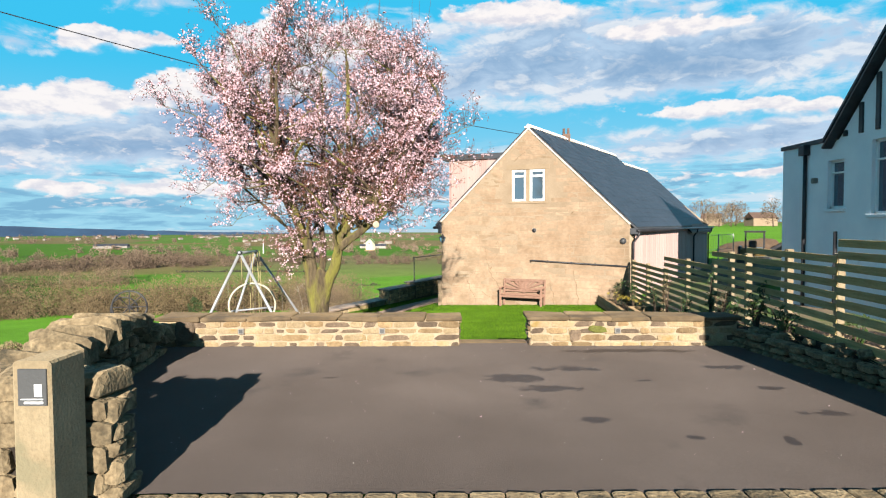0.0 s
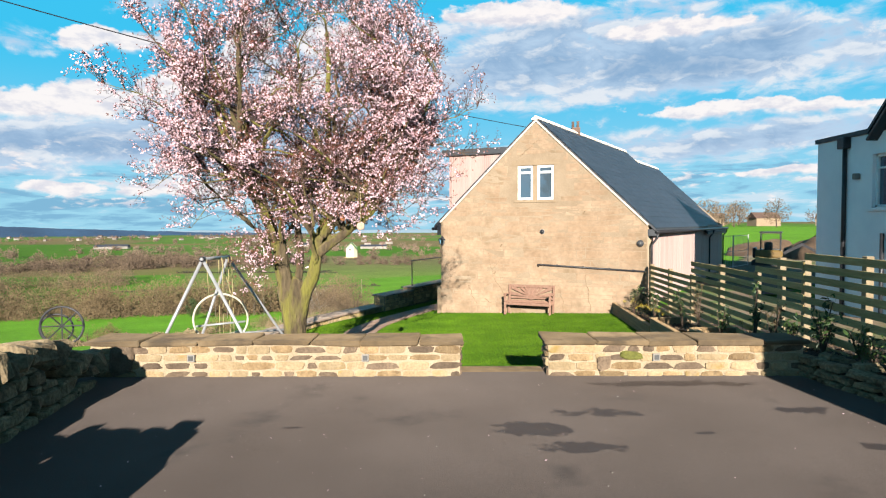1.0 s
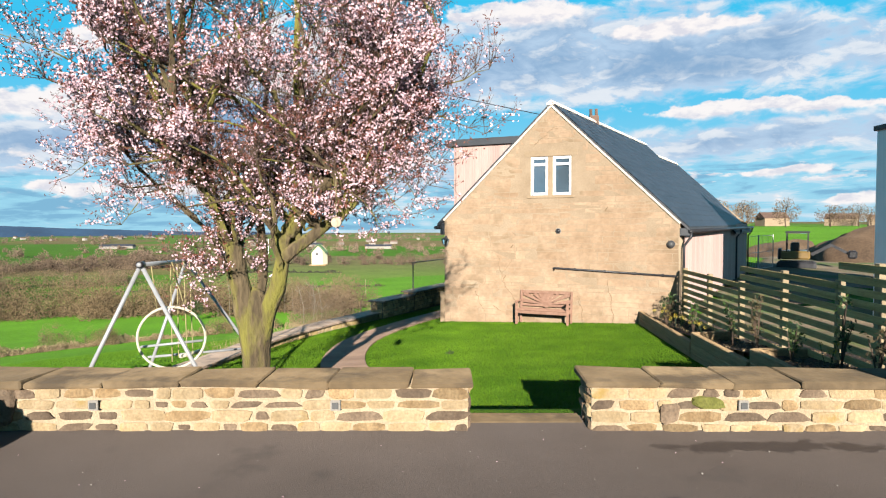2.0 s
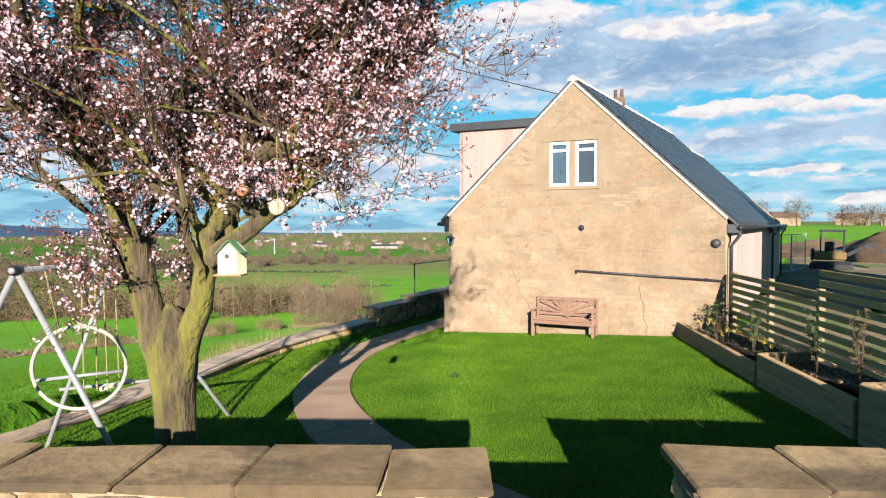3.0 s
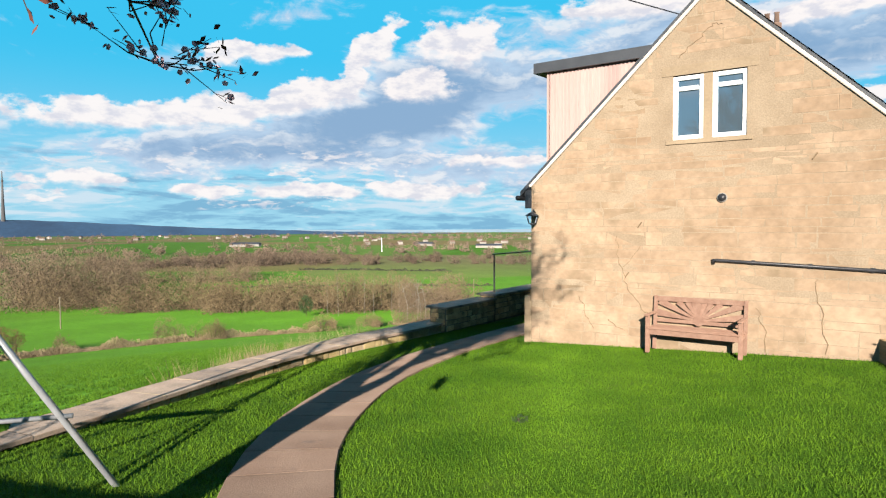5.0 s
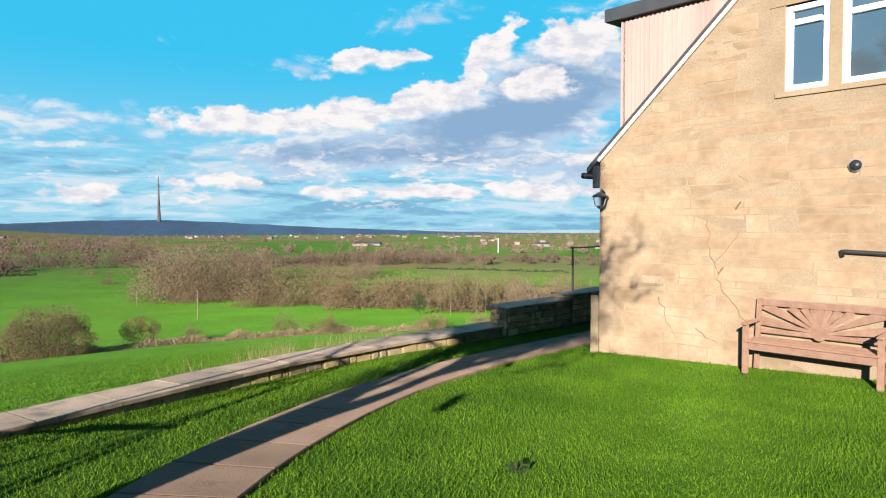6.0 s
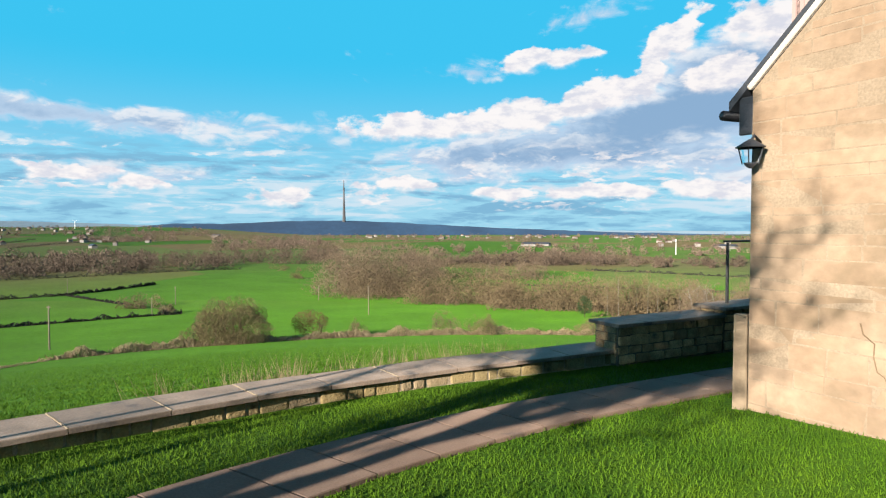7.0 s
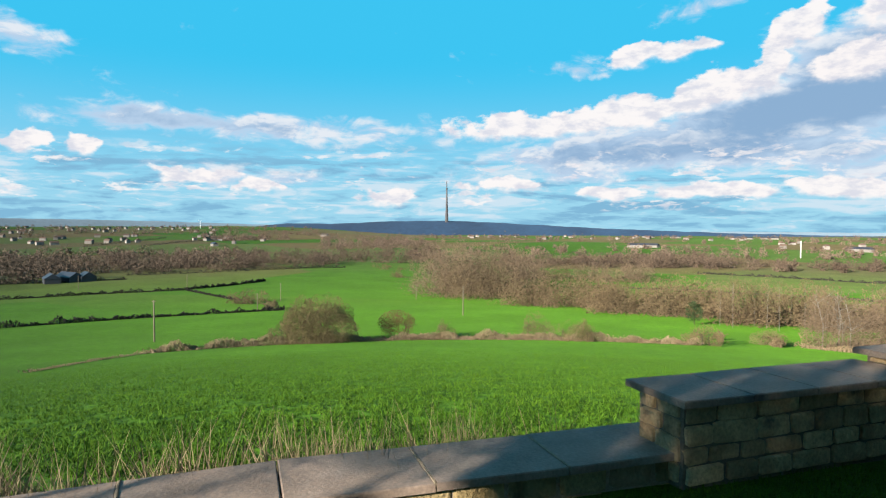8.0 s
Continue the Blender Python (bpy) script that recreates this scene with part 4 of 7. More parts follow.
def build_gable():
    back = HV * .5
    g = part("gable_wall", prism(gpoly(U0, WIN[0], -.9), back), M["gable_mortar"], house, "buff coursed sandstone gable wall")
    part("gable_wall", prism(gpoly(WIN[1], W, -.9), back), M["gable_mortar"], house)
    part("gable_wall", prism(gpoly(WIN[0], WIN[1], -.9, WIN[2]), back), M["gable_mortar"], house)
    part("gable_wall", prism(gpoly(WIN[0], WIN[1], WIN[3]), back), M["gable_mortar"], house)
    rg = random.Random(5)
    meshes = stone_set(M["gable"], 8, .03, .02, 15)
    base = Matrix((HU, HN, Vector((0, 0, 1)))).transposed().to_4x4()
    rest, n, z, inv = B(), 0, -.5, None
    while z < APEX - .1:
        h = rg.choice((.08, .1, .13, .16, .2, .24))
        s = rg.uniform(-.2, 0)
        while s < W:
            l = rg.uniform(.25, .9)
            a, b = max(s, U0), min(s + l, W)
            zt = z + h
            lo = W / 2 - (APEX - zt) / (APEX - EAVE) * W / 2 if zt > EAVE else 0
            a2, b2 = max(a, lo + .02), min(b, W - lo - .02)
            s += l
            if b2 - a2 < .08 or (a2 < WIN[1] + .18 and b2 > WIN[0] - .18 and zt > WIN[2] - .1 and z < WIN[3] + .2):
                continue
            c = hp((a2 + b2) / 2, 0, z + h / 2) + HN * (rg.uniform(-.0405, -.0365))
            m = Matrix.Translation(c) @ base
            size = (b2 - a2 - .013, .08, h - .013)
            if n < 300 and z < 3.2:
                piece("stone", rg.choice(meshes), sized(m, size), g)
                n += 1
            else:
                cbox(rest, m, size, .005, .006, rg)
        z += h
    if rest.verts:
        tagged(part("upper_stonework", fixn(rest), M["gable"], g), kind="stuff")
    # lintel, sill, jambs
    for nm, u0, u1, z0, z1, pr in (("lintel", 2.62, 4.14, 4.50, 4.66, .012), ("sill", 2.7, 4.06, 3.33, 3.40, .03), ("mullion", 3.30, 3.44, 3.40, 4.50, -.02)):
        part(nm, prism([hp(u0, 0, z0) + HN * pr, hp(u1, 0, z0) + HN * pr, hp(u1, 0, z1) + HN * pr, hp(u0, 0, z1) + HN * pr], -HN * .2), M["lintel"], house)
    for u0, u1 in ((2.80, 3.30), (3.44, 3.97)):
        bm = B()
        e = .07
        for a, b, c, d in ((u0, u0 + e, 3.41, 4.49), (u1 - e, u1, 3.41, 4.49), (u0 + e, u1 - e, 3.41, 3.41 + e), (u0 + e, u1 - e, 4.49 - e, 4.49), (u0 + e + .02, u1 - e - .02, 4.24, 4.31)):
            cbox(bm, Matrix.Translation(hp((a + b) / 2, 0, (c + d) / 2) - HN * .07) @ base, (b - a, .07, d - c), .008)
        w = part("window", fixn(bm), M["white"], house, "white framed casement window")
        bm = B()
        cbox(bm, Matrix.Translation(hp((u0 + u1) / 2, 0, 3.95) - HN * .09) @ base, (u1 - u0 - .1, .01, .98), .001)
        part("pane", fixn(bm), M["glass"], w)


build_gable()


def slope(u, v, lift=0.0, side=1):
    """A point on a roof slope: u metres out from the ridge along the gable, at v along the ridge."""
    uu = W / 2 + side * u
    return hp(uu, v, APEX - u * (APEX - EAVE) / (W / 2) + lift)


def build_roof():
    # main slopes, with an overhang at the eaves, then the lower part beyond
    for side in (1, -1):
        for v0, v1, dz in ((-.03, 10.7, .06), (10.7, 17.6, -.22)):
            o = W / 2 + (.22 if side > 0 else .12)
            poly = [slope(0, v0, dz, side), slope(o, v0, dz, side), slope(o, v1, dz, side), slope(0, v1, dz, side)]
            part("roof_slope", prism(poly, (0, 0, .09)), M["fascia"], house, "dark blue-grey slate roof slope")
    r = house
    bm = B()
    rg = random.Random(9)
    cs = math.cos(math.atan2(APEX - EAVE, W / 2))
    for v0, v1, dz in ((-.06, 10.68, .16), (10.75, 17.62, -.12)):
        k = 0
        u = W / 2 + .24
        while u > .05:
            v = v0 - (.16 if k % 2 else 0)
            while v < v1:
                a, b = max(v, v0), min(v + .3, v1)
                if b - a > .03:
                    l = rg.uniform(-.003, .004)
                    q = [slope(u, a + .004, dz + .016 + l), slope(u, b - .004, dz + .016 + l), slope(max(0, u - .26), b - .004, dz + .002 + l), slope(max(0, u - .26), a + .004, dz + .002 + l)]
                    t_ = [bm.verts.new(x) for x in q]
                    d_ = [bm.verts.new(q[0] - Vector((0, 0, .014))), bm.verts.new(q[1] - Vector((0, 0, .014)))]
                    bm.faces.new(t_), bm.faces.new((d_[0], d_[1], t_[1], t_[0]))
                v += .3
            u -= .18
            k += 1
    tagged(part("slate_covering", bm, M["slate"], r, "courses of blue-grey slates"), kind="stuff")
    # mortared verge strips down both gable edges, ridge tiles
    for side in (1, -1):
        bm = B()
        beam(bm, slope(-.02, -.02, .06, side) - Vector((0, 0, .02)), slope(W / 2 + (.02 if side > 0 else -.09), -.02, .06, side) - Vector((0, 0, .02)), .055, .05, .01, up=HN)
        part("verge", fixn(bm), M["verge"], house, "pale mortar verge")
    for v0, v1, dz in ((-.05, 10.7, .2), (10.7, 17.6, -.08)):
        v = v0
        while v < v1 - .1:
            e = min(v + .46, v1)
            a, b = slope(0, v + .005, dz), slope(0, e - .005, dz)
            s = HU * .13 - Vector((0, 0, .09))
            s2 = -HU * .13 - Vector((0, 0, .09))
            part("ridge_tile", prism([a, a + s, a + s - Vector((0, 0, .05)), a + s2 - Vector((0, 0, .05)), a + s2], b - a), M["verge"], house)
            v = e
    bm = B()
    beam(bm, slope(.05, 10.72, .0) + Vector((0, 0, .03)), slope(W / 2 + .25, 10.72, .0) + Vector((0, 0, .03)), .05, .16, .008, up=HV)
    part("step_flashing", fixn(bm), M["verge"], house)


build_roof()


def build_body():
    # long walls below the eaves
    part("side_wall", prism([hp(W - .02, .5, -.9), hp(W - .02, 17.5, -.9), hp(W - .02, 17.5, EAVE), hp(W - .02, .5, EAVE)], -HU * .35), M["gable_mortar"], house)
    part("side_wall", prism([hp(U0 + .02, .5, -.9), hp(U0 + .02, 17.5, -.9), hp(U0 + .02, 17.5, EAVE), hp(U0 + .02, .5, EAVE)], HU * .35), M["gable_mortar"], house)
    part("far_gable", prism([hp(0, 17.4, -.9), hp(W, 17.4, -.9), hp(W, 17.4, EAVE), hp(W / 2, 17.4, APEX - .3), hp(0, 17.4, EAVE)], -HV * .3), M["gable_mortar"], house)
    # vertical boards on the long side
    v = .55
    for i in range(100):
        if v > 17.3:
            break
        part("board", prism([hp(W, v, .2), hp(W, v + .165, .2), hp(W, v + .165, EAVE), hp(W, v, EAVE)], HU * (.022 + .004 * (i % 2))), M["clad"], house)
        v += .17
    # gutter and downpipes
    for u, z, ub, wb, zb, hb in ((W + .27, EAVE - .18, W + .13, .25, EAVE - .2, .2), (U0 - .28, EAVE - .09, U0 - .07, .15, EAVE - .12, .36)):
        part("gutter", tube(B(), [hp(u, -.05, z), hp(u, 17.6, z)], .05, 8), M["black"], house, smooth=True)
        bm = B()
        cbox(bm, Matrix.Translation(hp(ub, .02, zb)) @ Matrix((HU, -HN, Vector((0, 0, 1)))).transposed().to_4x4(), (wb, .05, hb), .01)
        part("eaves_box", fixn(bm), M["fascia"], house)
    for v in (.12, 12.2, 17.2):
        bm = B()
        tube(bm, [hp(W + .27, v, EAVE - .2), hp(W + .25, v, EAVE - .35), hp(W + .09, v, EAVE - .58), hp(W + .09, v, -.3)], .038, 8)
        part("downpipe", bm, M["black"], house, smooth=True)
    # flat-roofed dormer over the other slope
    d0 = .3
    part("dormer_cheek", prism([hp(.27, d0, 2.6), hp(.27, d0, 4.95), hp(2.5, d0, 4.95), hp(.6, d0, 2.6)], HV * .08), M["clad"], house)
    part("dormer_front", prism([hp(.27, d0, 2.6), hp(.27, 9, 2.6), hp(.27, 9, 4.95), hp(.27, d0, 4.95)], HU * .08), M["clad"], house)
    u = .27
    while u < 2.75:
        zb = roof_at(u + .035) - .05
        if zb < 4.9:
            part("rib", prism([hp(u, d0, zb), hp(u + .036, d0, zb), hp(u + .036, d0, 4.95), hp(u, d0, 4.95)], HN * .02), M["clad"], house)
        u += .074
    part("dormer_roof", prism([hp(.04, d0 - .12, 4.95), hp(3.4, d0 - .12, 4.95), hp(3.4, 9.1, 4.95), hp(.04, 9.1, 4.95)], (0, 0, .2)), M["fascia"], house, "dark grey flat dormer roof")
    # flue on the ridge
    bm = B()
    cbox(bm, Matrix.Translation(hp(3.4, 3.8, 5.98)), (.3, .3, .36), .02)
    c = part("chimney", fixn(bm), M["roof_red"], house, "small reddish chimney with two pots")
    for k in (-.09, .09):
        bm = B()
        tube(bm, [hp(3.4, 3.8, 6.16) + HU * k, hp(3.4, 3.8, 6.36) + HU * k, hp(3.4, 3.8, 6.39) + HU * k], [.055, .045, .06], 10)
        part("pot", bm, M["roof_red"], c, smooth=True)


build_body()
# things fixed to the gable
v_ = thing("wall_vent", hp(3.62, 0, 2.4), "round dark vent pipe through the gable", "vent")
bm = B()
tube(bm, [hp(3.62, 0, 2.4) - HN * .05, hp(3.62, 0, 2.4) + HN * .04], .078, 18)
part("collar", bm, M["concrete"], v_, smooth=True)
bm = B()
tube(bm, [hp(3.62, 0, 2.4) + HN * .03, hp(3.62, 0, 2.4) + HN * .046], .066, 18)
part("mouth", bm, M["black"], v_, smooth=True)
pp = thing("wall_pipe", hp(5, 0, 1.3), "thin dark pipe clipped along the gable", "pipe")
bm = B()
tube(bm, [hp(3.5, 0, 1.30) + HN * .03, hp(3.5, 0, 1.36) + HN * .06, hp(3.56, 0, 1.36) + HN * .06, hp(6.75, 0, 1.23) + HN * .06], .026, 8)
part("pipe", bm, M["black"], pp, smooth=True)
for u in (4.1, 4.9, 5.7, 6.4):
    bm = B()
    cbox(bm, Matrix.Translation(hp(u, 0, 1.36 - (u - 3.56) * .0407) + HN * .03), (.05, .06, .07), .005)
    part("clip", fixn(bm), M["black"], pp)

# ---- fence, raised beds ----
M["mulch_leaf"] = mat("dull_leaf", (.038, .029, .014), (.077, .057, .023), 3, .8, 0, 30, island=.4, mottle=.1)
def fence_x(y):
    return 5.2 + .074 * (y - 8.9)


def build_fence():
    panels = [(4.6, 8.15, 2.42, 10), (8.15, 11.05, 2.2, 9), (11.05, 12.75, 2.06, 9), (12.75, 16.25, 1.78, 9), (16.25, 20.0, 1.44, 9)]
    rg = random.Random(3)
    for k, (y0, y1, top, n) in enumerate(panels):
        f = thing("fence", (fence_x(y0), (y0 + y1) / 2, bank_z(5.4, y1)), "weathered slatted timber fence panel with pale posts behind", "fence", "fence panels along the drive and garden")
        pitch = .157
        for i in range(n):
            z = top - .05 - i * pitch
            m = along((fence_x(y0 + .01), y0 + .01, z + rg.uniform(-.006, .006)), (fence_x(y1 - .01), y1 - .01, z + rg.uniform(-.006, .006)))
            bm = B()
            cbox(bm, m, ((y1 - y0) - .02, .022, .1 + rg.uniform(-.003, .003)), .004)
            part("slat", fixn(bm), M["fence"], f)
        for y in (y0 + .06, (y0 + y1) / 2) + ((y1 - .05,) if k == 4 else ()):
            x = fence_x(y) + .062
            part("post", block(x - .048, x + .048, y - .048, y + .048, bank_z(5.4, y) - .5, top + .03, .006), M["fence_post"], f)


build_fence()


def build_bed(name, pts, top, base, label):
    t = thing(name, (pts[0][0], pts[0][1], base), label, "raised bed")
    for a, b in zip(pts, pts[1:]):
        z = top
        while z > base + .02:
            bm = B()
            beam(bm, (*a, z - .1), (*b, z - .1), .11, .197, .012)
            part("sleeper", fixn(bm), M["sleeper"], t)
            z -= .2
    return t


build_bed("raised_bed", [(4.52, 10.15), (4.71, 13.55), (5.6, 13.6)], .69, -.15, "tallest raised bed of weathered timber sleepers beside the lawn")
build_bed("raised_bed", [(4.72, 13.66), (4.86, 16.25), (5.7, 16.4)], .47, -.15, "raised bed of weathered timber sleepers beside the lawn")
build_bed("raised_bed", [(4.88, 16.36), (5.22, 21.0), (5.9, 20.95)], .27, -.2, "lower raised bed of weathered timber sleepers by the cottage")


def leafy(name, at, label, category, r, h, n, size, material, stems=3, group="", seed=0, squash=1.0, upright=False):
    """A small plant: a few stems and a crown of many little leaves."""
    rg = random.Random(seed + int(at[0] * 100) + int(at[1] * 10))
    t = thing(name, at, label, category, group)
    bm = B()
    tips = []
    for i in range(stems):
        a = rg.uniform(0, math.tau)
        tip = Vector((math.cos(a) * r * rg.uniform(.2, .8), math.sin(a) * r * rg.uniform(.2, .8), h * rg.uniform(.6, 1)))
        mid = tip * .5 + Vector((rg.uniform(-.1, .1) * r, rg.uniform(-.1, .1) * r, h * .08))
        tube(bm, [Vector(at), Vector(at) + mid, Vector(at) + tip], [.012, .009, .004], 5)
        tips += [tip, mid]
    part("stalk", bm, M["twig"], t)
    bm = B()
    for i in range(n):
        if upright:
            c = rg.choice(tips) + Vector((rg.gauss(0, .08), rg.gauss(0, .08), rg.gauss(0, .12))) * (r * 3)
        else:
            d = Vector((rg.gauss(0, 1), rg.gauss(0, 1), rg.gauss(0, 1))).normalized() * rg.uniform(.55, 1) ** .6
            c = Vector((d.x * r, d.y * r, h * .55 + d.z * h * .5 * squash))
            if noise.noise(c * 4 / max(r, .2) + Vector(at)) < -.22:
                continue
        c += Vector(at)
        a, b = Vector((rg.gauss(0, 1), rg.gauss(0, 1), rg.gauss(0, 1))).normalized(), Vector((rg.gauss(0, 1), rg.gauss(0, 1), rg.gauss(0, 1))).normalized()
        s = size * rg.uniform(.6, 1.3)
        q = [bm.verts.new(c + v) for v in (a * s, b * s * .45, -a * s, -b * s * .45)]
        bm.faces.new(q)
    part("foliage", bm, material, t)
    return t


# leaf tuft made up to mark a small dark spot on the lawn
leafy("dark_spot_tuft", (.09, 17.3, garden_z(.09, 17.3) - .01), "small tuft of dark leaves added for a dark spot in the lawn", "weed", .09, .07, 90, .03, M["leaf"], 3)
leafy("shrub", (5.0, 21.15, -.1), "small evergreen shrub beside the raised bed", "shrub", .22, .75, 420, .035, M["leaf"], 4)
leafy("shrub", (5.75, 19.9, .12), "dark evergreen shrub at the fence foot", "shrub", .3, .7, 420, .04, M["leaf"], 4)
for i, (x, y, h) in enumerate(((5.15, 18.6, .5), (5.3, 17.4, .7), (5.2, 15.3, .8), (5.1, 14.2, .9), (5.05, 13.1, .6), (5.2, 12.2, 1.0), (5.0, 11.2, .7), (4.9, 10.5, .5))):
    leafy("border_plant", (x, y, bank_z(x, y) - .02), "straggly border plant with dull green leaves", "plant", .16, h, 110, .04, M["leaf"] if i % 3 else M["mulch_leaf"], 6, "plants in the raised beds", i, upright=True)


def daffodils(at, n, seed):
    rg = random.Random(seed)
    t = thing("daffodil_clump", at, "clump of yellow daffodils in the raised bed", "flowers", "daffodil clumps")
    bm, fl = B(), B()
    for i in range(n):
        p = Vector(at) + Vector((rg.gauss(0, .1), rg.gauss(0, .1), 0))
        q = p + Vector((rg.gauss(0, .05), rg.gauss(0, .05), rg.uniform(.2, .34)))
        tube(bm, [p, q], [.006, .004], 4)
        for k in range(6):
            a = math.tau * k / 6
            fl.faces.new([fl.verts.new(q + Vector((math.cos(a + w) * r, -.012 * r * 30, math.sin(a + w) * r))) for w, r in ((0, .012), (-.35, .028), (0, .045), (.35, .028))])
    part("stalk", bm, M["leaf"], t)
    part("bloom", fl, M["daff"], t)


M["daff"] = mat("daffodil", (.294, .214, .014), (.371, .285, .038), 5, .6, 0, 40, mottle=.1)
for i, (x, y) in enumerate(((5.35, 19.4), (5.2, 18.1), (5.25, 16.9), (5.3, 12.6), (5.35, 18.8))):
    daffodils((x, y, bank_z(x, y) - .01), 7, i)

M["yard"] = mat("yard_earth", (.062, .045, .029), (.113, .088, .057), .5, .95, .8, 9, mottle=.35, stain=(.042, .062, .014), stain_scale=.3, stain_at=.5)
# ---- bench ----
def build_bench():
    at = hp(3.3, 0, 0) + HN * .36
    t = thing("garden_bench", (at.x, at.y, lawn_z(at.x, at.y)), "sun-bleached reddish wooden garden bench with sunburst back", "bench", rz=-24.0)
    P = lambda name, bm, lab="": part(name, fixn(bm), M["bench"], t, lab, local=True)
    w = .72
    for sx in (-1, 1):
        P("leg", block(sx * w - .032, sx * w + .032, -.25, -.186, 0, .62, .006))
        P("leg", beam(B(), (sx * w, .18, 0), (sx * w, .27, .92), .064, .055, .006, up=(1, 0, 0)))
        P("armrest", block(sx * w - .04, sx * w + .04, -.30, .22, .62, .65, .01))
        P("side_rail", block(sx * w - .018, sx * w + .018, -.2, .2, .33, .40, .005))
    P("front_rail", block(-w + .03, w - .03, -.24, -.205, .31, .40, .005))
    for i in range(5):
        y = -.235 + i * .095
        P("seat_slat", block(-w + .0, w - .0, y - .04, y + .04, .405 - .012 * (i == 4), .43, .006))
    yb = lambda z: .18 + .09 * z / .92
    P("bottom_rail", beam(B(), (-w, yb(.5), .5), (w, yb(.5), .5), .03, .06))
    P("top_rail", beam(B(), (-w, yb(.87), .87), (w, yb(.87), .87), .035, .085))
    hub = Vector((0, yb(.53), .53))
    P("hub", tube(B(), [hub - Vector((0, .02, 0)), hub + Vector((0, .02, 0))], .09, 16))
    for i in range(11):
        a = math.pi * (i + .5) / 11
        d = Vector((math.cos(a), 0, math.sin(a)))
        l = min((w - .02) / max(abs(d.x), 1e-3), .30 / max(d.z, 1e-3))
        p, q = hub + d * .07, hub + d * l
        p.y, q.y = yb(p.z), yb(q.z)
        bm = B()
        s = Vector((-d.z, 0, d.x))
        poly = [p + s * .012, p - s * .012, q - s * (.028 + .045 * l), q + s * (.028 + .045 * l)]
        P("ray_slat", prism(poly, (0, .018, 0)))


build_bench()

# ---- swing ----
def build_swing():
    t = thing("garden_swing", (-4.1, 13.6, lawn_z(-4, 13.6)), "tubular steel garden swing with a round hoop seat", "swing")
    n, f = Vector((-3.93, 12.12, 2.08)), Vector((-4.3, 14.4, 2.0))
    P = lambda nm, pts, r, m, lab="", seg=10: part(nm, tube(B(), pts, r, seg), m, t, lab, smooth=True)
    for a, b in ((n, (-2.78, 12.14)), (n, (-5.05, 12.0)), (f, (-3.02, 15.0)), (f, (-4.95, 14.0))):
        P("leg", [a, (*b, garden_z(*b) - .03)], .027, M["steel"])
    P("top_bar", [n + (n - f).normalized() * .08, f - (n - f).normalized() * .08], .03, M["steel"])
    for a in (n, f):
        P("joint", [a + (n - f).normalized() * .07, a - (n - f).normalized() * .07], .045, M["black"])
    P("brace", [(-4.85, 12.02, .36), (-3.02, 12.13, .36)], .02, M["steel"])
    P("brace", [(-4.82, 14.08, .45), (-3.32, 14.87, .45)], .02, M["steel"])
    c = Vector((-4.05, 13.25, .92))
    ring = [c + .46 * Vector((math.cos(a), .25 * math.cos(a), math.sin(a))) for a in np.linspace(0, math.tau, 33)]
    P("hoop", ring, .019, M["plastic"], "cream padded hoop")
    mid = n.lerp(f, .4)
    for dx in (-.2, .2):
        P("rope", [mid + Vector((dx * .3, dx, 0)), c + Vector((dx, .1 * dx, .42))], .008, M["rope"])
    for k in (.62, .78):
        m_ = n.lerp(f, k)
        for dx in (-.02, .3):
            P("rope", [m_ + Vector((dx * .2, dx, 0)), Vector((m_.x + dx * .3, m_.y + dx, .5))], .008, M["rope"])
    P("seat", [(-4.25, 14.0, .48), (-4.1, 14.45, .48)], .03, M["plastic"])
    P("foot_bar", [c + Vector((-.42, -.1, -.12)), c + Vector((.42, .1, -.06))], .018, M["steel"])


build_swing()

# ---- lamps on the cottage ----
def lantern(at, out):
    t = thing("wall_lantern", at, "grey metal wall lantern with clear glass", "lantern")
    a, o = Vector(at), Vector(out)
    part("bracket", tube(B(), [a, a + o * .1 + Vector((0, 0, .06)), a + o * .15], .012, 8), M["fascia"], t, smooth=True)
    c = a + o * .15
    part("roof", tube(B(), [c + Vector((0, 0, .02)), c, c - Vector((0, 0, .05)), c - Vector((0, 0, .06))], [.015, .05, .13, .13], 10), M["fascia"], t, smooth=True)
    part("globe", tube(B(), [c - Vector((0, 0, .06)), c - Vector((0, 0, .2))], [.1, .065], 8), M["clear"], t)
    for k in range(4):
        v = Vector((math.cos(k * math.pi / 2), math.sin(k * math.pi / 2), 0))
        part("bar", tube(B(), [c - Vector((0, 0, .06)) + v * .105, c - Vector((0, 0, .21)) + v * .07], .006, 5), M["fascia"], t)
    part("base", tube(B(), [c - Vector((0, 0, .2)), c - Vector((0, 0, .22)), c - Vector((0, 0, .25))], [.06, .05, .015], 10), M["fascia"], t, smooth=True)


lantern(hp(.2, 0, 2.19), HN)
bl = thing("bulkhead_lamp", hp(6.6, 0, 2.06), "round grey bulkhead lamp on the gable", "lamp")
c = hp(6.6, 0, 2.06)
part("housing", tube(B(), [c, c + HN * .06, c + HN * .1], [.1, .1, .075], 14), M["fascia"], bl, smooth=True)
part("lens", tube(B(), [c + HN * .1, c + HN * .13, c + HN * .145], [.07, .055, .02], 14), M["sign_grey"], bl, smooth=True)
# stone post by the corner of the cottage
sp = thing("stone_post", (-.12, 23.08, -.4), "short pale stone post at the cottage corner", "post")
part("shaft", block(-.18, -.055, 23.01, 23.15, -.55, .55, .012, .004), M["lintel"], sp)

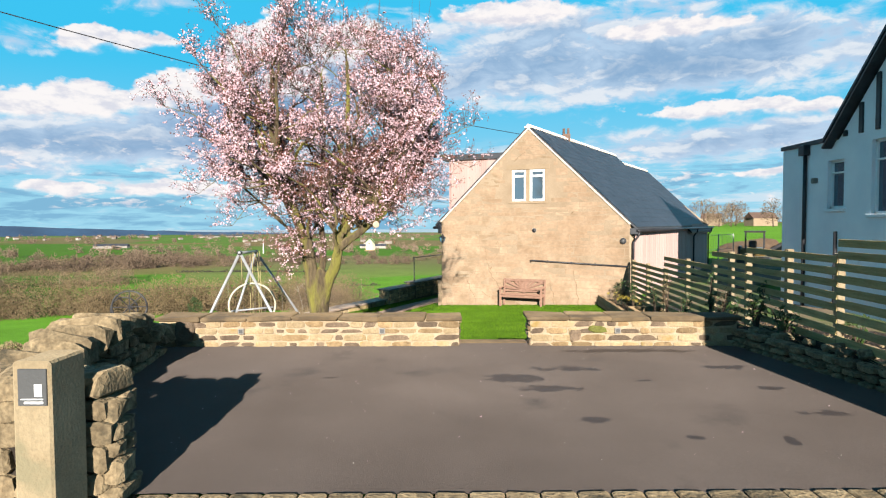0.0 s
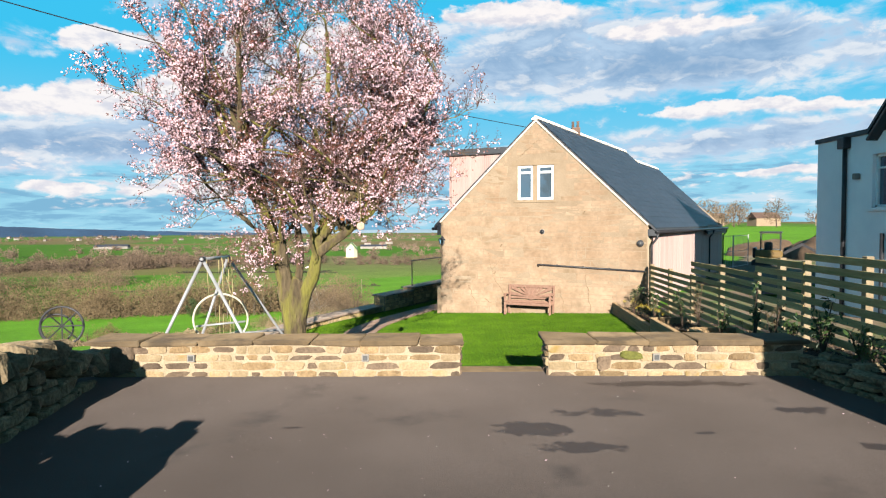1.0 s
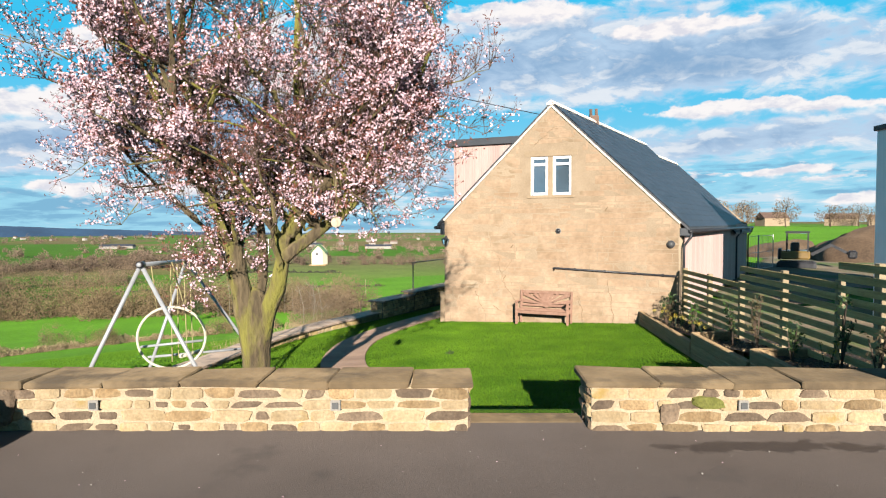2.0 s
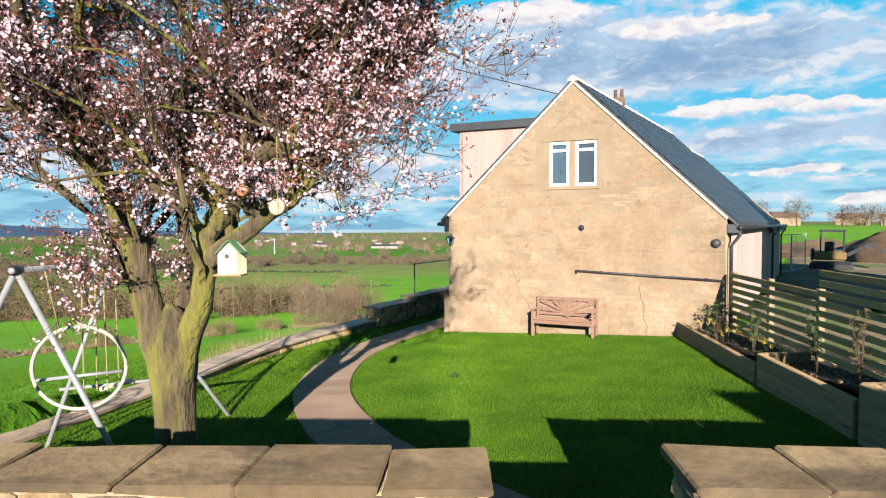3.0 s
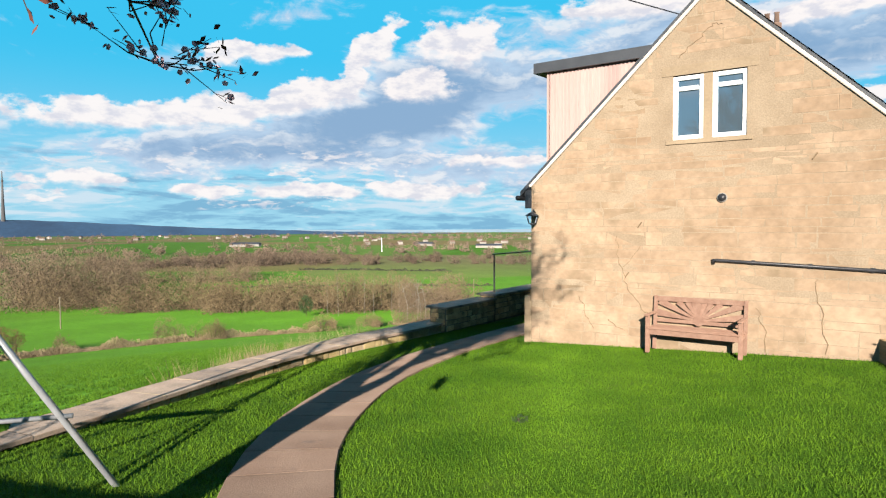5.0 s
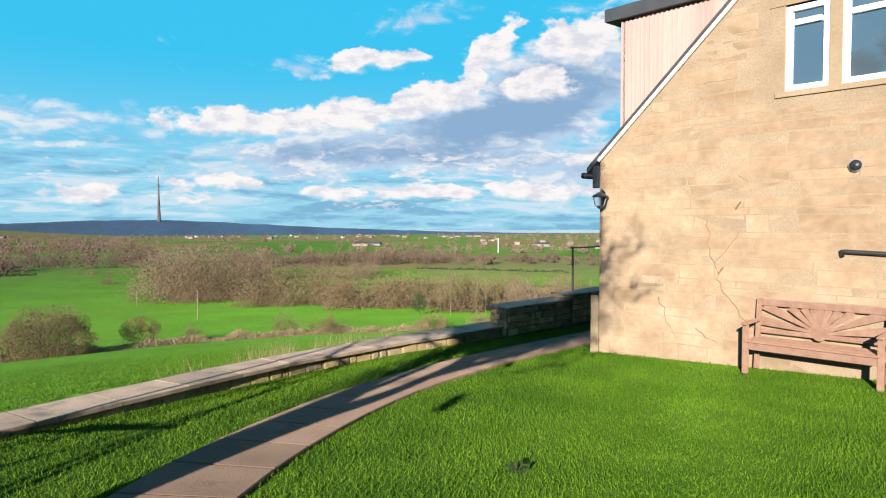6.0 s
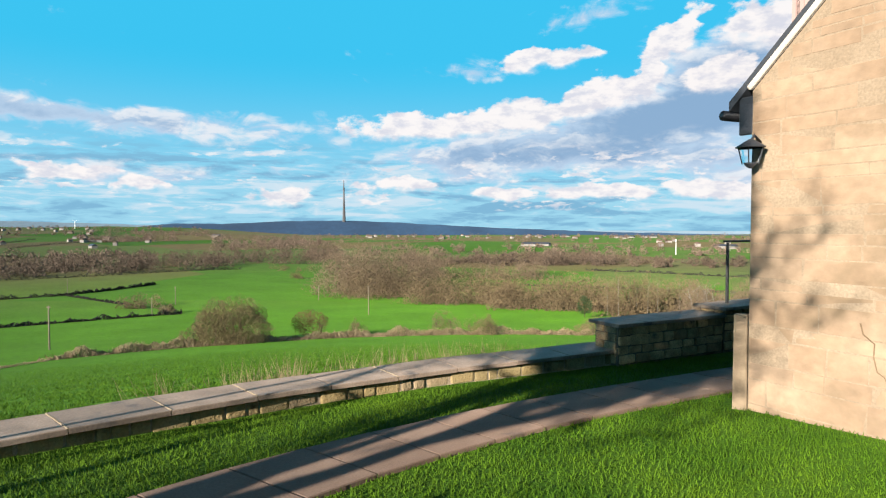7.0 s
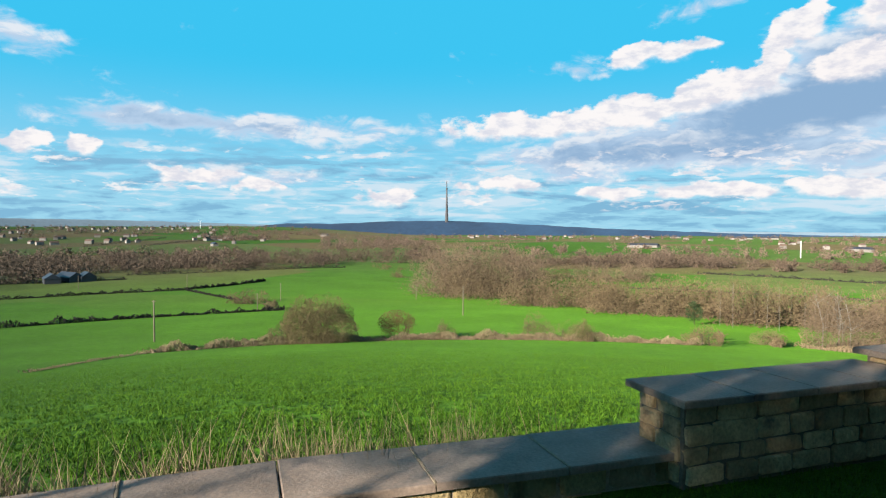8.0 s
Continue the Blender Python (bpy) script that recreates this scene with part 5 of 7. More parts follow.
# ---- wheel ornament on the boundary wall ----
def build_wheel():
    c = Vector((-5.25, 10.45, 1.25))
    t = thing("wheel_ornament", c - Vector((0, 0, .3)), "rusty black iron wheel ornament on the wall end", "ornament")
    part("rim", tube(B(), [c + .27 * Vector((math.cos(a), .2 * math.cos(a), math.sin(a))) for a in np.linspace(0, math.tau, 25)], .016, 6), M["black"], t, smooth=True)
    part("rim", tube(B(), [c + Vector((-.14, .1, -.05)) + .2 * Vector((math.cos(a), .3 * math.cos(a), math.sin(a))) for a in np.linspace(0, math.tau, 25)], .014, 6), M["black"], t, smooth=True)
    for k in range(4):
        v = Vector((math.cos(k * math.pi / 4), .2 * math.cos(k * math.pi / 4), math.sin(k * math.pi / 4))) * .27
        part("spoke", tube(B(), [c - v, c + v], .01, 5), M["black"], t)
    part("stake", tube(B(), [c - Vector((0, 0, .27)), c - Vector((0, 0, 1.6))], .02, 6), M["black"], t)


build_wheel()

# ---- neighbour's house ----
def build_neighbour():
    t = thing("neighbour_house", (13, 14, 0), "white rendered house with black fascia and half-timbered gable", "house")
    x = 10.6
    openings = [(16.62, 17.32, 3.02, 4.33), (13.9, 15.55, 2.85, 4.68)]
    y0, y1, top = 2.0, 19.6, 4.86
    ys = sorted({y0, y1, *[o[0] for o in openings], *[o[1] for o in openings]})
    for a, b in zip(ys, ys[1:]):
        o = [k for k in openings if k[0] <= a and b <= k[1]]
        for z0, z1 in ([(-.5, o[0][2]), (o[0][3], top)] if o else [(-.5, top)]):
            part("wall", prism([(x, a, z0), (x, b, z0), (x, b, z1), (x, a, z1)], (.3, 0, 0)), M["render_white"], t)
    part("wall", prism([(x + .3, y1, -.5), (x + .3, y1, top), (19, y1, top), (19, y1, -.5)], (0, -.3, 0)), M["render_white"], t)
    part("wall", prism([(x + .3, y0, -.5), (x + .3, y0, top), (19, y0, top), (19, y0, -.5)], (0, .3, 0)), M["render_white"], t)
    part("flat_roof", block(x - .06, 19, 16.9, y1 + .06, top, top + .12, .01), M["fascia"], t)
    # half-timbered gable over the nearer part
    ya, yb, zt = 16.9, 9.6, 8.5
    ym = (ya + yb) / 2
    part("gable", prism([(x + .02, ya, top), (x + .02, yb, top), (x + .02, ym, zt)], (.25, 0, 0)), M["render_white"], t)
    for p, q in (((ya + .3, top - .3), (ym, zt)), ((yb - .3, top - .3), (ym, zt))):
        part("bargeboard", fixn(beam(B(), (x - .12, p[0], p[1] + .1), (x - .12, q[0], q[1] + .1), .06, .3, .01, up=(1, 0, 0))), M["black"], t, "black bargeboard")
        part("roof", prism([(x - .25, p[0], p[1] + .25), (x - .25, q[0], q[1] + .25), (19, q[0], q[1] + .25), (19, p[0], p[1] + .25)], (0, 0, .1)), M["slate"], t)
    for y in np.arange(10.4, 16.6, .62):
        z = top + (zt - top) * (1 - abs(y - ym) / (ya - ym))
        part("timber", block(x - .03, x + .03, y - .07, y + .07, top + .05, z - .1, .006), M["black"], t)
    for a, b, z0, z1 in openings:
        bm = B()
        for p, q, r, s in ((a, a + .07, z0, z1), (b - .07, b, z0, z1), (a, b, z0, z0 + .07), (a, b, z1 - .07, z1), (a, b, z0 + .72 * (z1 - z0), z0 + .72 * (z1 - z0) + .05)):
            cbox(bm, Matrix.Translation((x + .12, (p + q) / 2, (r + s) / 2)), (.07, q - p, s - r), .006)
        if b - a > 1:
            cbox(bm, Matrix.Translation((x + .12, (a + b) / 2, (z0 + z1) / 2)), (.07, .06, z1 - z0), .006)
        w = part("window", fixn(bm), M["white"], t, "white framed window")
        part("pane", block(x + .14, x + .15, a + .05, b - .05, z0 + .05, z1 - .05, .001), M["glass"], w)
        part("sill", block(x - .07, x + .12, a - .1, b + .1, z0 - .09, z0, .01), M["render_white"], w)
    bm = B()
    tube(bm, [(x - .07, 18.3, top + .02), (x - .07, 18.3, 3), (x - .07, 18.3, -.3)], .055, 8)
    dp = part("downpipe", bm, M["black"], t, smooth=True)
    part("hopper", block(x - .2, x, 18.15, 18.45, top - .28, top + .02, .02), M["black"], dp)
    part("downpipe", tube(B(), [(x - .06, 16.85, 2.4), (x - .06, 16.85, 0)], .045, 8), M["black"], t, smooth=True)
    part("floodlight", block(x - .14, x, 17.75, 17.9, 3.75, 3.9, .02), M["concrete"], t)
    for k in range(2):
        part("aerial", tube(B(), [(x + .3, ym + .6 * k, zt - .4), (x + .3, ym + .6 * k, zt + .9)], .03, 6), M["black"], t)


build_neighbour()

# ---- excavator behind the fence ----
def build_digger():
    at = Vector((19.2, 38.6, .1))
    t = thing("mini_excavator", at, "yellow and dark mini excavator parked on rough ground", "excavator", rz=-30)
    t.matrix_basis = t.matrix_basis @ Matrix.Scale(.86, 4)
    P = lambda nm, bm, m, lab="": part(nm, fixn(bm), m, t, lab, local=True)
    for s in (-1, 1):
        P("track", block(-1.1, 1.1, s * .62 - .17, s * .62 + .17, 0, .5, .16), M["black"])
    P("body", block(-.9, .75, -.75, .75, .62, 1.15, .1), M["yellow"])
    P("counterweight", block(-1.05, -.85, -.7, .7, .6, 1.3, .08), M["black"])
    for x in (-.55, .62):
        for y in (-.68, .18):
            P("cab_pillar", block(x - .04, x + .04, y - .04, y + .04, 1.1, 2.3, .01), M["black"])
    P("cab_roof", block(-.65, .72, -.76, .26, 2.28, 2.4, .05), M["black"])
    P("cab_glass", block(-.52, .6, -.66, .16, 1.2, 2.26, .01), M["clear"])
    P("seat", block(-.35, .15, -.5, .0, 1.1, 1.7, .08), M["black"])
    P("boom", beam(B(), (.8, .3, .9), (1.9, .3, 1.55), .16, .2), M["black"])
    P("arm", beam(B(), (1.85, .3, 1.55), (2.9, .3, .95), .13, .17), M["black"])
    P("bucket", block(2.75, 3.25, 0, .6, .7, 1.2, .1), M["black"])


build_digger()
# overhead line
ol = thing("overhead_cable", (-10, 12, 6), "thin black overhead service cable", "cable")
part("wire", tube(B(), [Vector((-14, 9, 7.9)).lerp(Vector((4.2, 24.5, 5.9)), k / 16) - Vector((0, 0, 1.3 * math.sin(math.pi * k / 16) * .35)) for k in range(17)], .012, 5), M["black"], ol)
# unseen pier added by the road, its outline slanted to shade the drive's edge
pier = thing("unseen_shade_pier", (4.45, 3.7, DRIVE), "unseen pier added to cast the shadow on the drive's edge", "pier", kind="structure")
part("shaft", prism([(4.5, 3.5, DRIVE - .1), (4.95, 3.5, DRIVE - .1), (4.8, 3.5, 3.3), (3.95, 3.5, 3.3), (4.0, 3.5, 2.4)], (0, .5, 0)), M["post_stone"], pier)

# yard beyond the fence, and a mesh site fence by the excavator
tagged(sheet("yard", steps(5.95, 30, .6), steps(4.2, 52, .8), lambda x, y: max(land_z(x, y), -.1) + .1 + .12 * noise.noise(Vector((x * .5, y * .5, 2))), M["yard"],
             lambda x, y: (y < 22 or y > 24 + .9 * (x - 12) or x > 18) and (Vector((x, y, 0)) - HO).dot(HU) > 7.0 + max(0, (Vector((x, y, 0)) - HO).dot(HV)) * .1),
       "rough earth and gravel yard with patchy weeds", "yard", kind="structure")


def site_fence(p, q):
    P, Q = Vector(p), Vector(q)
    t = thing("mesh_fence", P, "grey wire mesh site fence panel", "fence", "mesh site fence panels")
    for a in (P, Q):
        part("post", tube(B(), [a, a + Vector((0, 0, 1.9))], .025, 6), M["steel"], t)
    for z in (.15, 1.0, 1.85):
        part("rail", tube(B(), [P + Vector((0, 0, z)), Q + Vector((0, 0, z))], .015, 5), M["steel"], t)
    for k in range(1, 12):
        a = P.lerp(Q, k / 12)
        part("wire", tube(B(), [a + Vector((0, 0, .15)), a + Vector((0, 0, 1.85))], .006, 4), M["steel"], t)


for a, b in (((13.6, 34.6), (15.9, 36.2)), ((15.95, 36.25), (17.9, 38.6))):
    site_fence((*a, .1), (*b, .1))

# ---- blossom tree ----
def mesh_part(name, verts, faces, material, parent, label="", kind=""):
    me = bpy.data.meshes.new(name)
    me.from_pydata(verts, [], faces)
    me.materials.append(material)
    ob = new(name, me)
    if parent:
        ob.parent = parent
        ob.matrix_parent_inverse = world_of(parent).inverted()
    return tagged(ob, label, kind=kind)


class Soup:
    """Collects thin tubes and petals as plain vertex and face lists."""

    def __init__(self):
        self.v, self.f = [], []

    def rod(self, pts, radii, seg=3):
        base = len(self.v)
        for i, p in enumerate(pts):
            d = (pts[min(i + 1, len(pts) - 1)] - pts[max(i - 1, 0)]).normalized()
            a = d.orthogonal().normalized()
            b = d.cross(a)
            for k in range(seg):
                t = math.tau * k / seg
                self.v.append(p + radii[i] * (math.cos(t) * a + math.sin(t) * b))
        for i in range(len(pts) - 1):
            for k in range(seg):
                j = (k + 1) % seg
                o = base + i * seg
                self.f.append((o + k, o + j, o + seg + j, o + seg + k))

    def flower(self, c, n, r, rg):
        """Five petals as a shallow cup looking along n."""
        a = n.orthogonal().normalized()
        b = n.cross(a)
        t0 = rg.uniform(0, 6)
        base = len(self.v)
        self.v.append(c)
        for k in range(5):
            t = t0 + math.tau * k / 5
            self.v.append(c + r * (math.cos(t) * a + math.sin(t) * b) + n * r * .35)
        for k in range(5):
            self.f.append((base, base + 1 + k, base + 1 + (k + 1) % 5))

    def leaf(self, c, a, b):
        base = len(self.v)
        self.v += [c + a, c + b, c - a, c - b]
        self.f.append((base, base + 1, base + 2, base + 3))


def bend(p, q, up, rg, n=6, wob=.12):
    """A wandering line from p to q that leaves along up."""
    L_ = (q - p).length
    c = p + up * L_ * .45
    out = []
    for i in range(n + 1):
        t = i / n
        v = p * (1 - t) ** 2 + c * 2 * t * (1 - t) + q * t * t
        if 0 < i < n:
            v += Vector((rg.gauss(0, 1), rg.gauss(0, 1), rg.gauss(0, 1))) * wob * L_ * .16
        out.append(v)
    return out


def build_tree():
    rg = random.Random(42)
    base = Vector((-2.38, 11.87, garden_z(-2.38, 11.87)))
    t = thing("blossom_tree", base, "old plum tree in pale pink blossom with mossy trunk", "tree")
    # trunk, with flutes at the root and swellings under the fork
    bm = B()
    rings, seg = [], 26
    prof = [(-.35, .3), (0, .25), (.25, .205), (.6, .178), (.9, .172), (1.15, .178), (1.4, .19), (1.6, .182), (1.76, .14), (1.88, .08), (1.93, .02)]
    for dz, r in prof:
        ring = []
        for k in range(seg):
            a = math.tau * k / seg
            rr = r * (1 + .10 * math.sin(5 * a + 1) * max(0, 1 - dz / .9) + .035 * math.sin(9 * a + dz * 2) + .09 * noise.noise(Vector((math.cos(a) * 2, math.sin(a) * 2, dz * 1.5))))
            ring.append(bm.verts.new(Vector((-2.38 + .03 * dz + rr * math.cos(a) * (1 + .2 * max(0, dz - 1)), 11.87 - .16 * max(0, dz - .8) + rr * math.sin(a), dz - .1))))
        rings.append(ring)
    for a, b in zip(rings, rings[1:]):
        for k in range(seg):
            bm.faces.new((a[k], a[(k + 1) % seg], b[(k + 1) % seg], b[k]))
    bm.faces.new(rings[-1])
    part("trunk", fixn(bm), M["bark"], t, "thick mossy grey-brown trunk", smooth=True)
    V = Vector
    mains = [
        ([V((-2.4, 11.85, 1.1)), V((-2.46, 11.65, 1.75)), V((-2.52, 11.52, 2.3)), V((-2.68, 11.47, 2.75)), V((-2.88, 11.5, 3.4)), V((-3.08, 11.6, 4.4)), V((-3.15, 11.7, 5.5))], .15),
        ([V((-2.33, 11.85, 1.05)), V((-2.14, 11.66, 1.6)), V((-1.95, 11.53, 1.95)), V((-1.88, 11.47, 2.4)), V((-1.72, 11.5, 2.95)), V((-1.73, 11.55, 4.1)), V((-1.75, 11.6, 5.6))], .13),
        ([V((-2.36, 11.9, 1.3)), V((-2.28, 11.95, 2.2)), V((-2.36, 12.1, 3.2)), V((-2.3, 12.2, 4.4)), V((-2.36, 12.3, 5.5))], .075),
        ([V((-1.86, 11.48, 2.5)), V((-1.52, 11.4, 2.98)), V((-1.0, 11.3, 3.35)), V((-.4, 11.3, 3.95)), V((-.05, 11.3, 4.8))], .11),
        ([V((-1.9, 11.5, 2.2)), V((-1.6, 11.5, 2.46)), V((-1.25, 11.5, 2.68)), V((-1.02, 11.48, 2.92)), V((-.6, 11.4, 3.35)), V((-.3, 11.3, 4.0))], .085),
        ([V((-2.65, 11.5, 2.7)), V((-3.0, 11.5, 3.25)), V((-3.5, 11.5, 3.75)), V((-3.95, 11.6, 4.5))], .08),
        ([V((-1.75, 11.6, 2.8)), V((-1.5, 12.2, 3.3)), V((-1.15, 12.7, 4.2)), V((-.95, 12.9, 5.0))], .07),
        ([V((-2.75, 11.5, 2.85)), V((-2.85, 11.0, 3.4)), V((-2.8, 10.5, 4.2)), V((-2.7, 10.3, 5.0))], .07),
        ([V((-1.72, 11.5, 3.2)), V((-1.55, 11.1, 3.9)), V((-1.45, 10.5, 4.7))], .06),
    ]
    nodes = []
    for pts, r in mains:
        fine = []
        for i in range(len(pts) - 1):
            for k in range(3):
                fine.append(pts[i].lerp(pts[i + 1], k / 3) + V((rg.gauss(0, .02), rg.gauss(0, .02), 0)))
        fine.append(pts[-1])
        rad = [r * (1 - .78 * (i / (len(fine) - 1)) ** .9) for i in range(len(fine))]
        part("limb", tube(B(), fine, rad, 10), M["bark"], t, smooth=True)
        for i in range(2, len(fine)):
            if fine[i].z > 1.75:
                nodes.append((fine[i], (fine[i] - fine[i - 1]).normalized(), rad[i]))
    C, R = V((-2.38, 11.6, 4.4)), V((2.42, 2.0, 2.6))
    bough, twig, flowers, leaves = Soup(), Soup(), Soup(), Soup()
    tips = []
    # boughs reach from the limbs to all sides of the crown, mostly upswept
    for i in range(120):
        p, d, r = rg.choice(nodes)
        for _ in range(30):
            a, ct = rg.uniform(0, math.tau), rg.uniform(-.72, 1)
            st = math.sqrt(1 - ct * ct)
            e = rg.uniform(.72, 1.02)
            q = C + V((R.x * st * math.cos(a), R.y * st * math.sin(a), R.z * ct)) * e
            k = .5 + .55 * smooth(2.2, 4.6, q.z)
            q.x, q.y = C.x + (q.x - C.x) * k, C.y + (q.y - C.y) * k
            if (q.z > 3.2 or q.x < -1.2 or q.y < 11.7) and (q - p).length < 2.6 and q.z > p.z - .5 and (q - p).normalized().dot(V((0, 0, 1))) > .12:
                break
        else:
            continue
        line = bend(p, q, (d * .5 + V((0, 0, .25)) + (q - p).normalized() * .8).normalized(), rg, 7)
        r0 = min(r * .65, .016 + .017 * (q - p).length) * (1 if q.x < -1.3 else .55)
        bough.rod(line, [r0 * (1 - .8 * k / 7) for k in range(8)], 5)
        for k in range(1, 8):
            for _ in range(4 if k > 2 else 2):
                tips.append((line[k], (line[k] - line[k - 1]).normalized()))
        tips += [(line[7], (line[7] - line[6]).normalized())] * 4
        if q.x > -1.6 and q.z < 4.3:
            tips += [(line[k], (line[k] - line[k - 1]).normalized()) for k in range(2, 8) for _ in range(3)]
    # lower drooping sprays on the drive side and towards the cottage
    sprays = (((-1.0, 11.4, 3.4), (-.15, 11.3, 3.05)), ((-.6, 11.4, 3.8), (.5, 11.4, 3.65)), ((-3.5, 11.5, 3.5), (-4.5, 11.6, 3.2)), ((-1.8, 11.6, 2.9), (-.9, 11.2, 3.0)), ((-3.1, 11.5, 3.0), (-3.9, 11.6, 2.6)),
              ((-2.6, 11.6, 2.3), (-2.95, 11.3, 1.8)), ((-1.4, 11.5, 3.05), (-.45, 11.2, 3.1)), ((-.45, 11.4, 4.0), (.55, 11.4, 4.4)), ((-1.2, 11.3, 3.15), (-.4, 11.1, 2.7)), ((-1.0, 11.4, 3.3), (-.3, 11.2, 2.9)),
              ((-1.4, 11.4, 3.0), (-.7, 11.2, 2.55)), ((-.8, 11.4, 3.6), (-.05, 11.3, 3.3)), ((-1.5, 12.1, 3.2), (-1.05, 12.8, 2.62)), ((-2.5, 11.5, 2.0), (-2.75, 11.15, 1.75)))
    # a thicket of shorter branches on the low bough towards the cottage
    low = []
    for _ in range(24):
        f = rg.random()
        p = V((-1.7, 11.5, 2.5)).lerp(V((-.45, 11.35, 3.6)), f) + V((0, 0, -.12 * math.sin(math.pi * f)))
        q = p + V((rg.uniform(-.25, .75), rg.uniform(-.75, .75), rg.uniform(.15, .9)))
        low.append((tuple(p), tuple(q)))
    for k_, (p, q) in enumerate(sprays + tuple(low)):
        line = bend(V(p), V(q), V((q[0] - p[0], q[1] - p[1], .4)).normalized(), rg, 7, .1)
        bough.rod(line, [.016 * (1 - .8 * k / 7) for k in range(8)], 5)
        for k in range(2, 8):
            tips += [(line[k], (line[k] - line[k - 1]).normalized())] * (4 if k_ < len(sprays) else 2)
    for p, d, r in nodes:
        for _ in range(5 if p.z < 3.3 else 2):
            tips.append((p, V((rg.gauss(0, .8), rg.gauss(0, .8), .2)).normalized()))
    for p, d in tips:
        if (p.x < -3.1 and p.z < 2.5) or (p.x > -2.1 and p.z < 2.45):
            continue
        v = (d * .7 + V((rg.gauss(0, .5), rg.gauss(0, .5), rg.gauss(.75, .45)))).normalized()
        l = rg.uniform(.2, .52) if p.z > 2.9 or p.y < 12.2 else rg.uniform(.12, .28)
        line = [p, p + v * l * .5 + V((rg.gauss(0, .03), rg.gauss(0, .03), 0)), p + v * l + V((0, 0, rg.uniform(0, .1)))]
        twig.rod(line, [.0048, .0034, .0015])
        subs = [(line[1], line[2])]
        if p.z > 5.9 and rg.random() < .3:
            w = (v * .4 + V((0, 0, 1))).normalized() * rg.uniform(.3, .75)
            twig.rod([line[2], line[2] + w * .5, line[2] + w + V((rg.gauss(0, .05), rg.gauss(0, .05), 0))], [.004, .003, .0012])
        for _ in range(4):
            s = line[0].lerp(line[2], rg.uniform(.15, .95))
            w = (v + V((rg.gauss(0, .7), rg.gauss(0, .7), rg.gauss(.2, .6)))).normalized() * rg.uniform(.1, .26)
            twig.rod([s, s + w], [.003, .0012])
            subs.append((s, s + w))
        lobe = abs(p.x + 2.3 - .1 * math.sin(p.z * 2)) + .3 * abs(p.y - 11.6)
        rich = (.72 + .28 * smooth(.05, 1.4, lobe)) * max(.42, .8 + 1.2 * noise.noise(p * 1.25)) * (1.15 if p.x < -2.3 else .9)
        for a, b in subs:
            n = int((b - a).length / .1 * max(.08, rich) * rg.uniform(.5, 1.4) + rg.random() * .5)
            for _ in range(n):
                k = a.lerp(b, rg.random())
                for _ in range(rg.choice((2, 3, 4, 5))):
                    c = k + V((rg.gauss(0, .019), rg.gauss(0, .019), rg.gauss(0, .019)))
                    if c.z < 2.4 and c.x > -2.05:
                        continue
                    flowers.flower(c, V((rg.gauss(0, 1), rg.gauss(0, 1), rg.gauss(0, 1))).normalized(), rg.uniform(.011, .0175), rg)
            if rg.random() < .6:
                for _ in range(4):
                    c = b + V((rg.gauss(0, .025), rg.gauss(0, .025), rg.gauss(0, .025)))
                    x, y = V((rg.gauss(0, 1), rg.gauss(0, 1), rg.gauss(0, 1))).normalized(), V((rg.gauss(0, 1), rg.gauss(0, 1), rg.gauss(0, 1))).normalized()
                    leaves.leaf(c, x * .022, y * .01)
    mesh_part("bough", bough.v, bough.f, M["bark"], t, "thin branches of the crown", "stuff")
    mesh_part("twig", twig.v, twig.f, M["twig"], t, "fine dark twigs", "stuff")
    mesh_part("blossom", flowers.v, flowers.f, M["blossom"], t, "pale pink and white blossom", "stuff")
    mesh_part("foliage", leaves.v, leaves.f, M["young_leaf"], t, "small bronze-red young leaves", "stuff")


build_tree()


def build_birdhouse():
    t = thing("birdhouse", (-1.17, 9.92, 2.22), "small cream wooden birdhouse with a green roof, hung in the tree", "birdhouse")
    x, y, z0 = -1.17, 9.92, 2.22
    body = [(x - .052, y, z0), (x + .052, y, z0), (x + .052, y, z0 + .125), (x, y, z0 + .18), (x - .052, y, z0 + .125)]
    part("body", prism(body, (.03, .085, 0)), M["cream"], t)
    for s in (-1, 1):
        a, b = Vector((x + .012, y + .04, z0 + .19)), Vector((x + .012 + s * .072, y + .04, z0 + .115))
        part("roof_board", fixn(beam(B(), a, b, .125, .008, .002)), M["green_paint"], t)
    part("floor", block(x - .07, x + .085, y - .03, y + .1, z0 - .01, z0, .002), M["sleeper"], t)
    part("hole", tube(B(), [(x, y + .003, z0 + .1), (x, y - .002, z0 + .1)], .013, 14), M["black"], t)
    part("string", tube(B(), [(x + .012, y + .04, z0 + .19), (x + .03, y + .06, z0 + .8), (-1.45, 10.75, 4.6)], .0018, 5), M["twig"], t)


build_birdhouse()


def hanging_feeder(at, up, r, material, label):
    t = thing("bird_feeder", at, label, "bird feeder", "feeders hanging in the tree")
    c = Vector(at)
    part("disc", tube(B(), [c - Vector((0, .035, 0)), c - Vector((0, .03, 0)), c + Vector((0, .03, 0)), c + Vector((0, .035, 0))], [r * .9, r, r, r * .9], 16), material, t, smooth=True)
    part("string", tube(B(), [c + Vector((0, 0, r * .9)), c + Vector((0, 0, up))], .003, 5), M["rope"], t)


hanging_feeder((-1.16, 10.9, 2.62), .5, .055, M["feeder"], "pale round coconut feeder on a string")
hanging_feeder((-1.42, 10.95, 2.74), .35, .04, M["feeder_dark"], "small orange round feeder on a string")

# ---- the view: hedges, woods, farms, hills ----
VIEW = Vector((-.3, 21.2, 0))


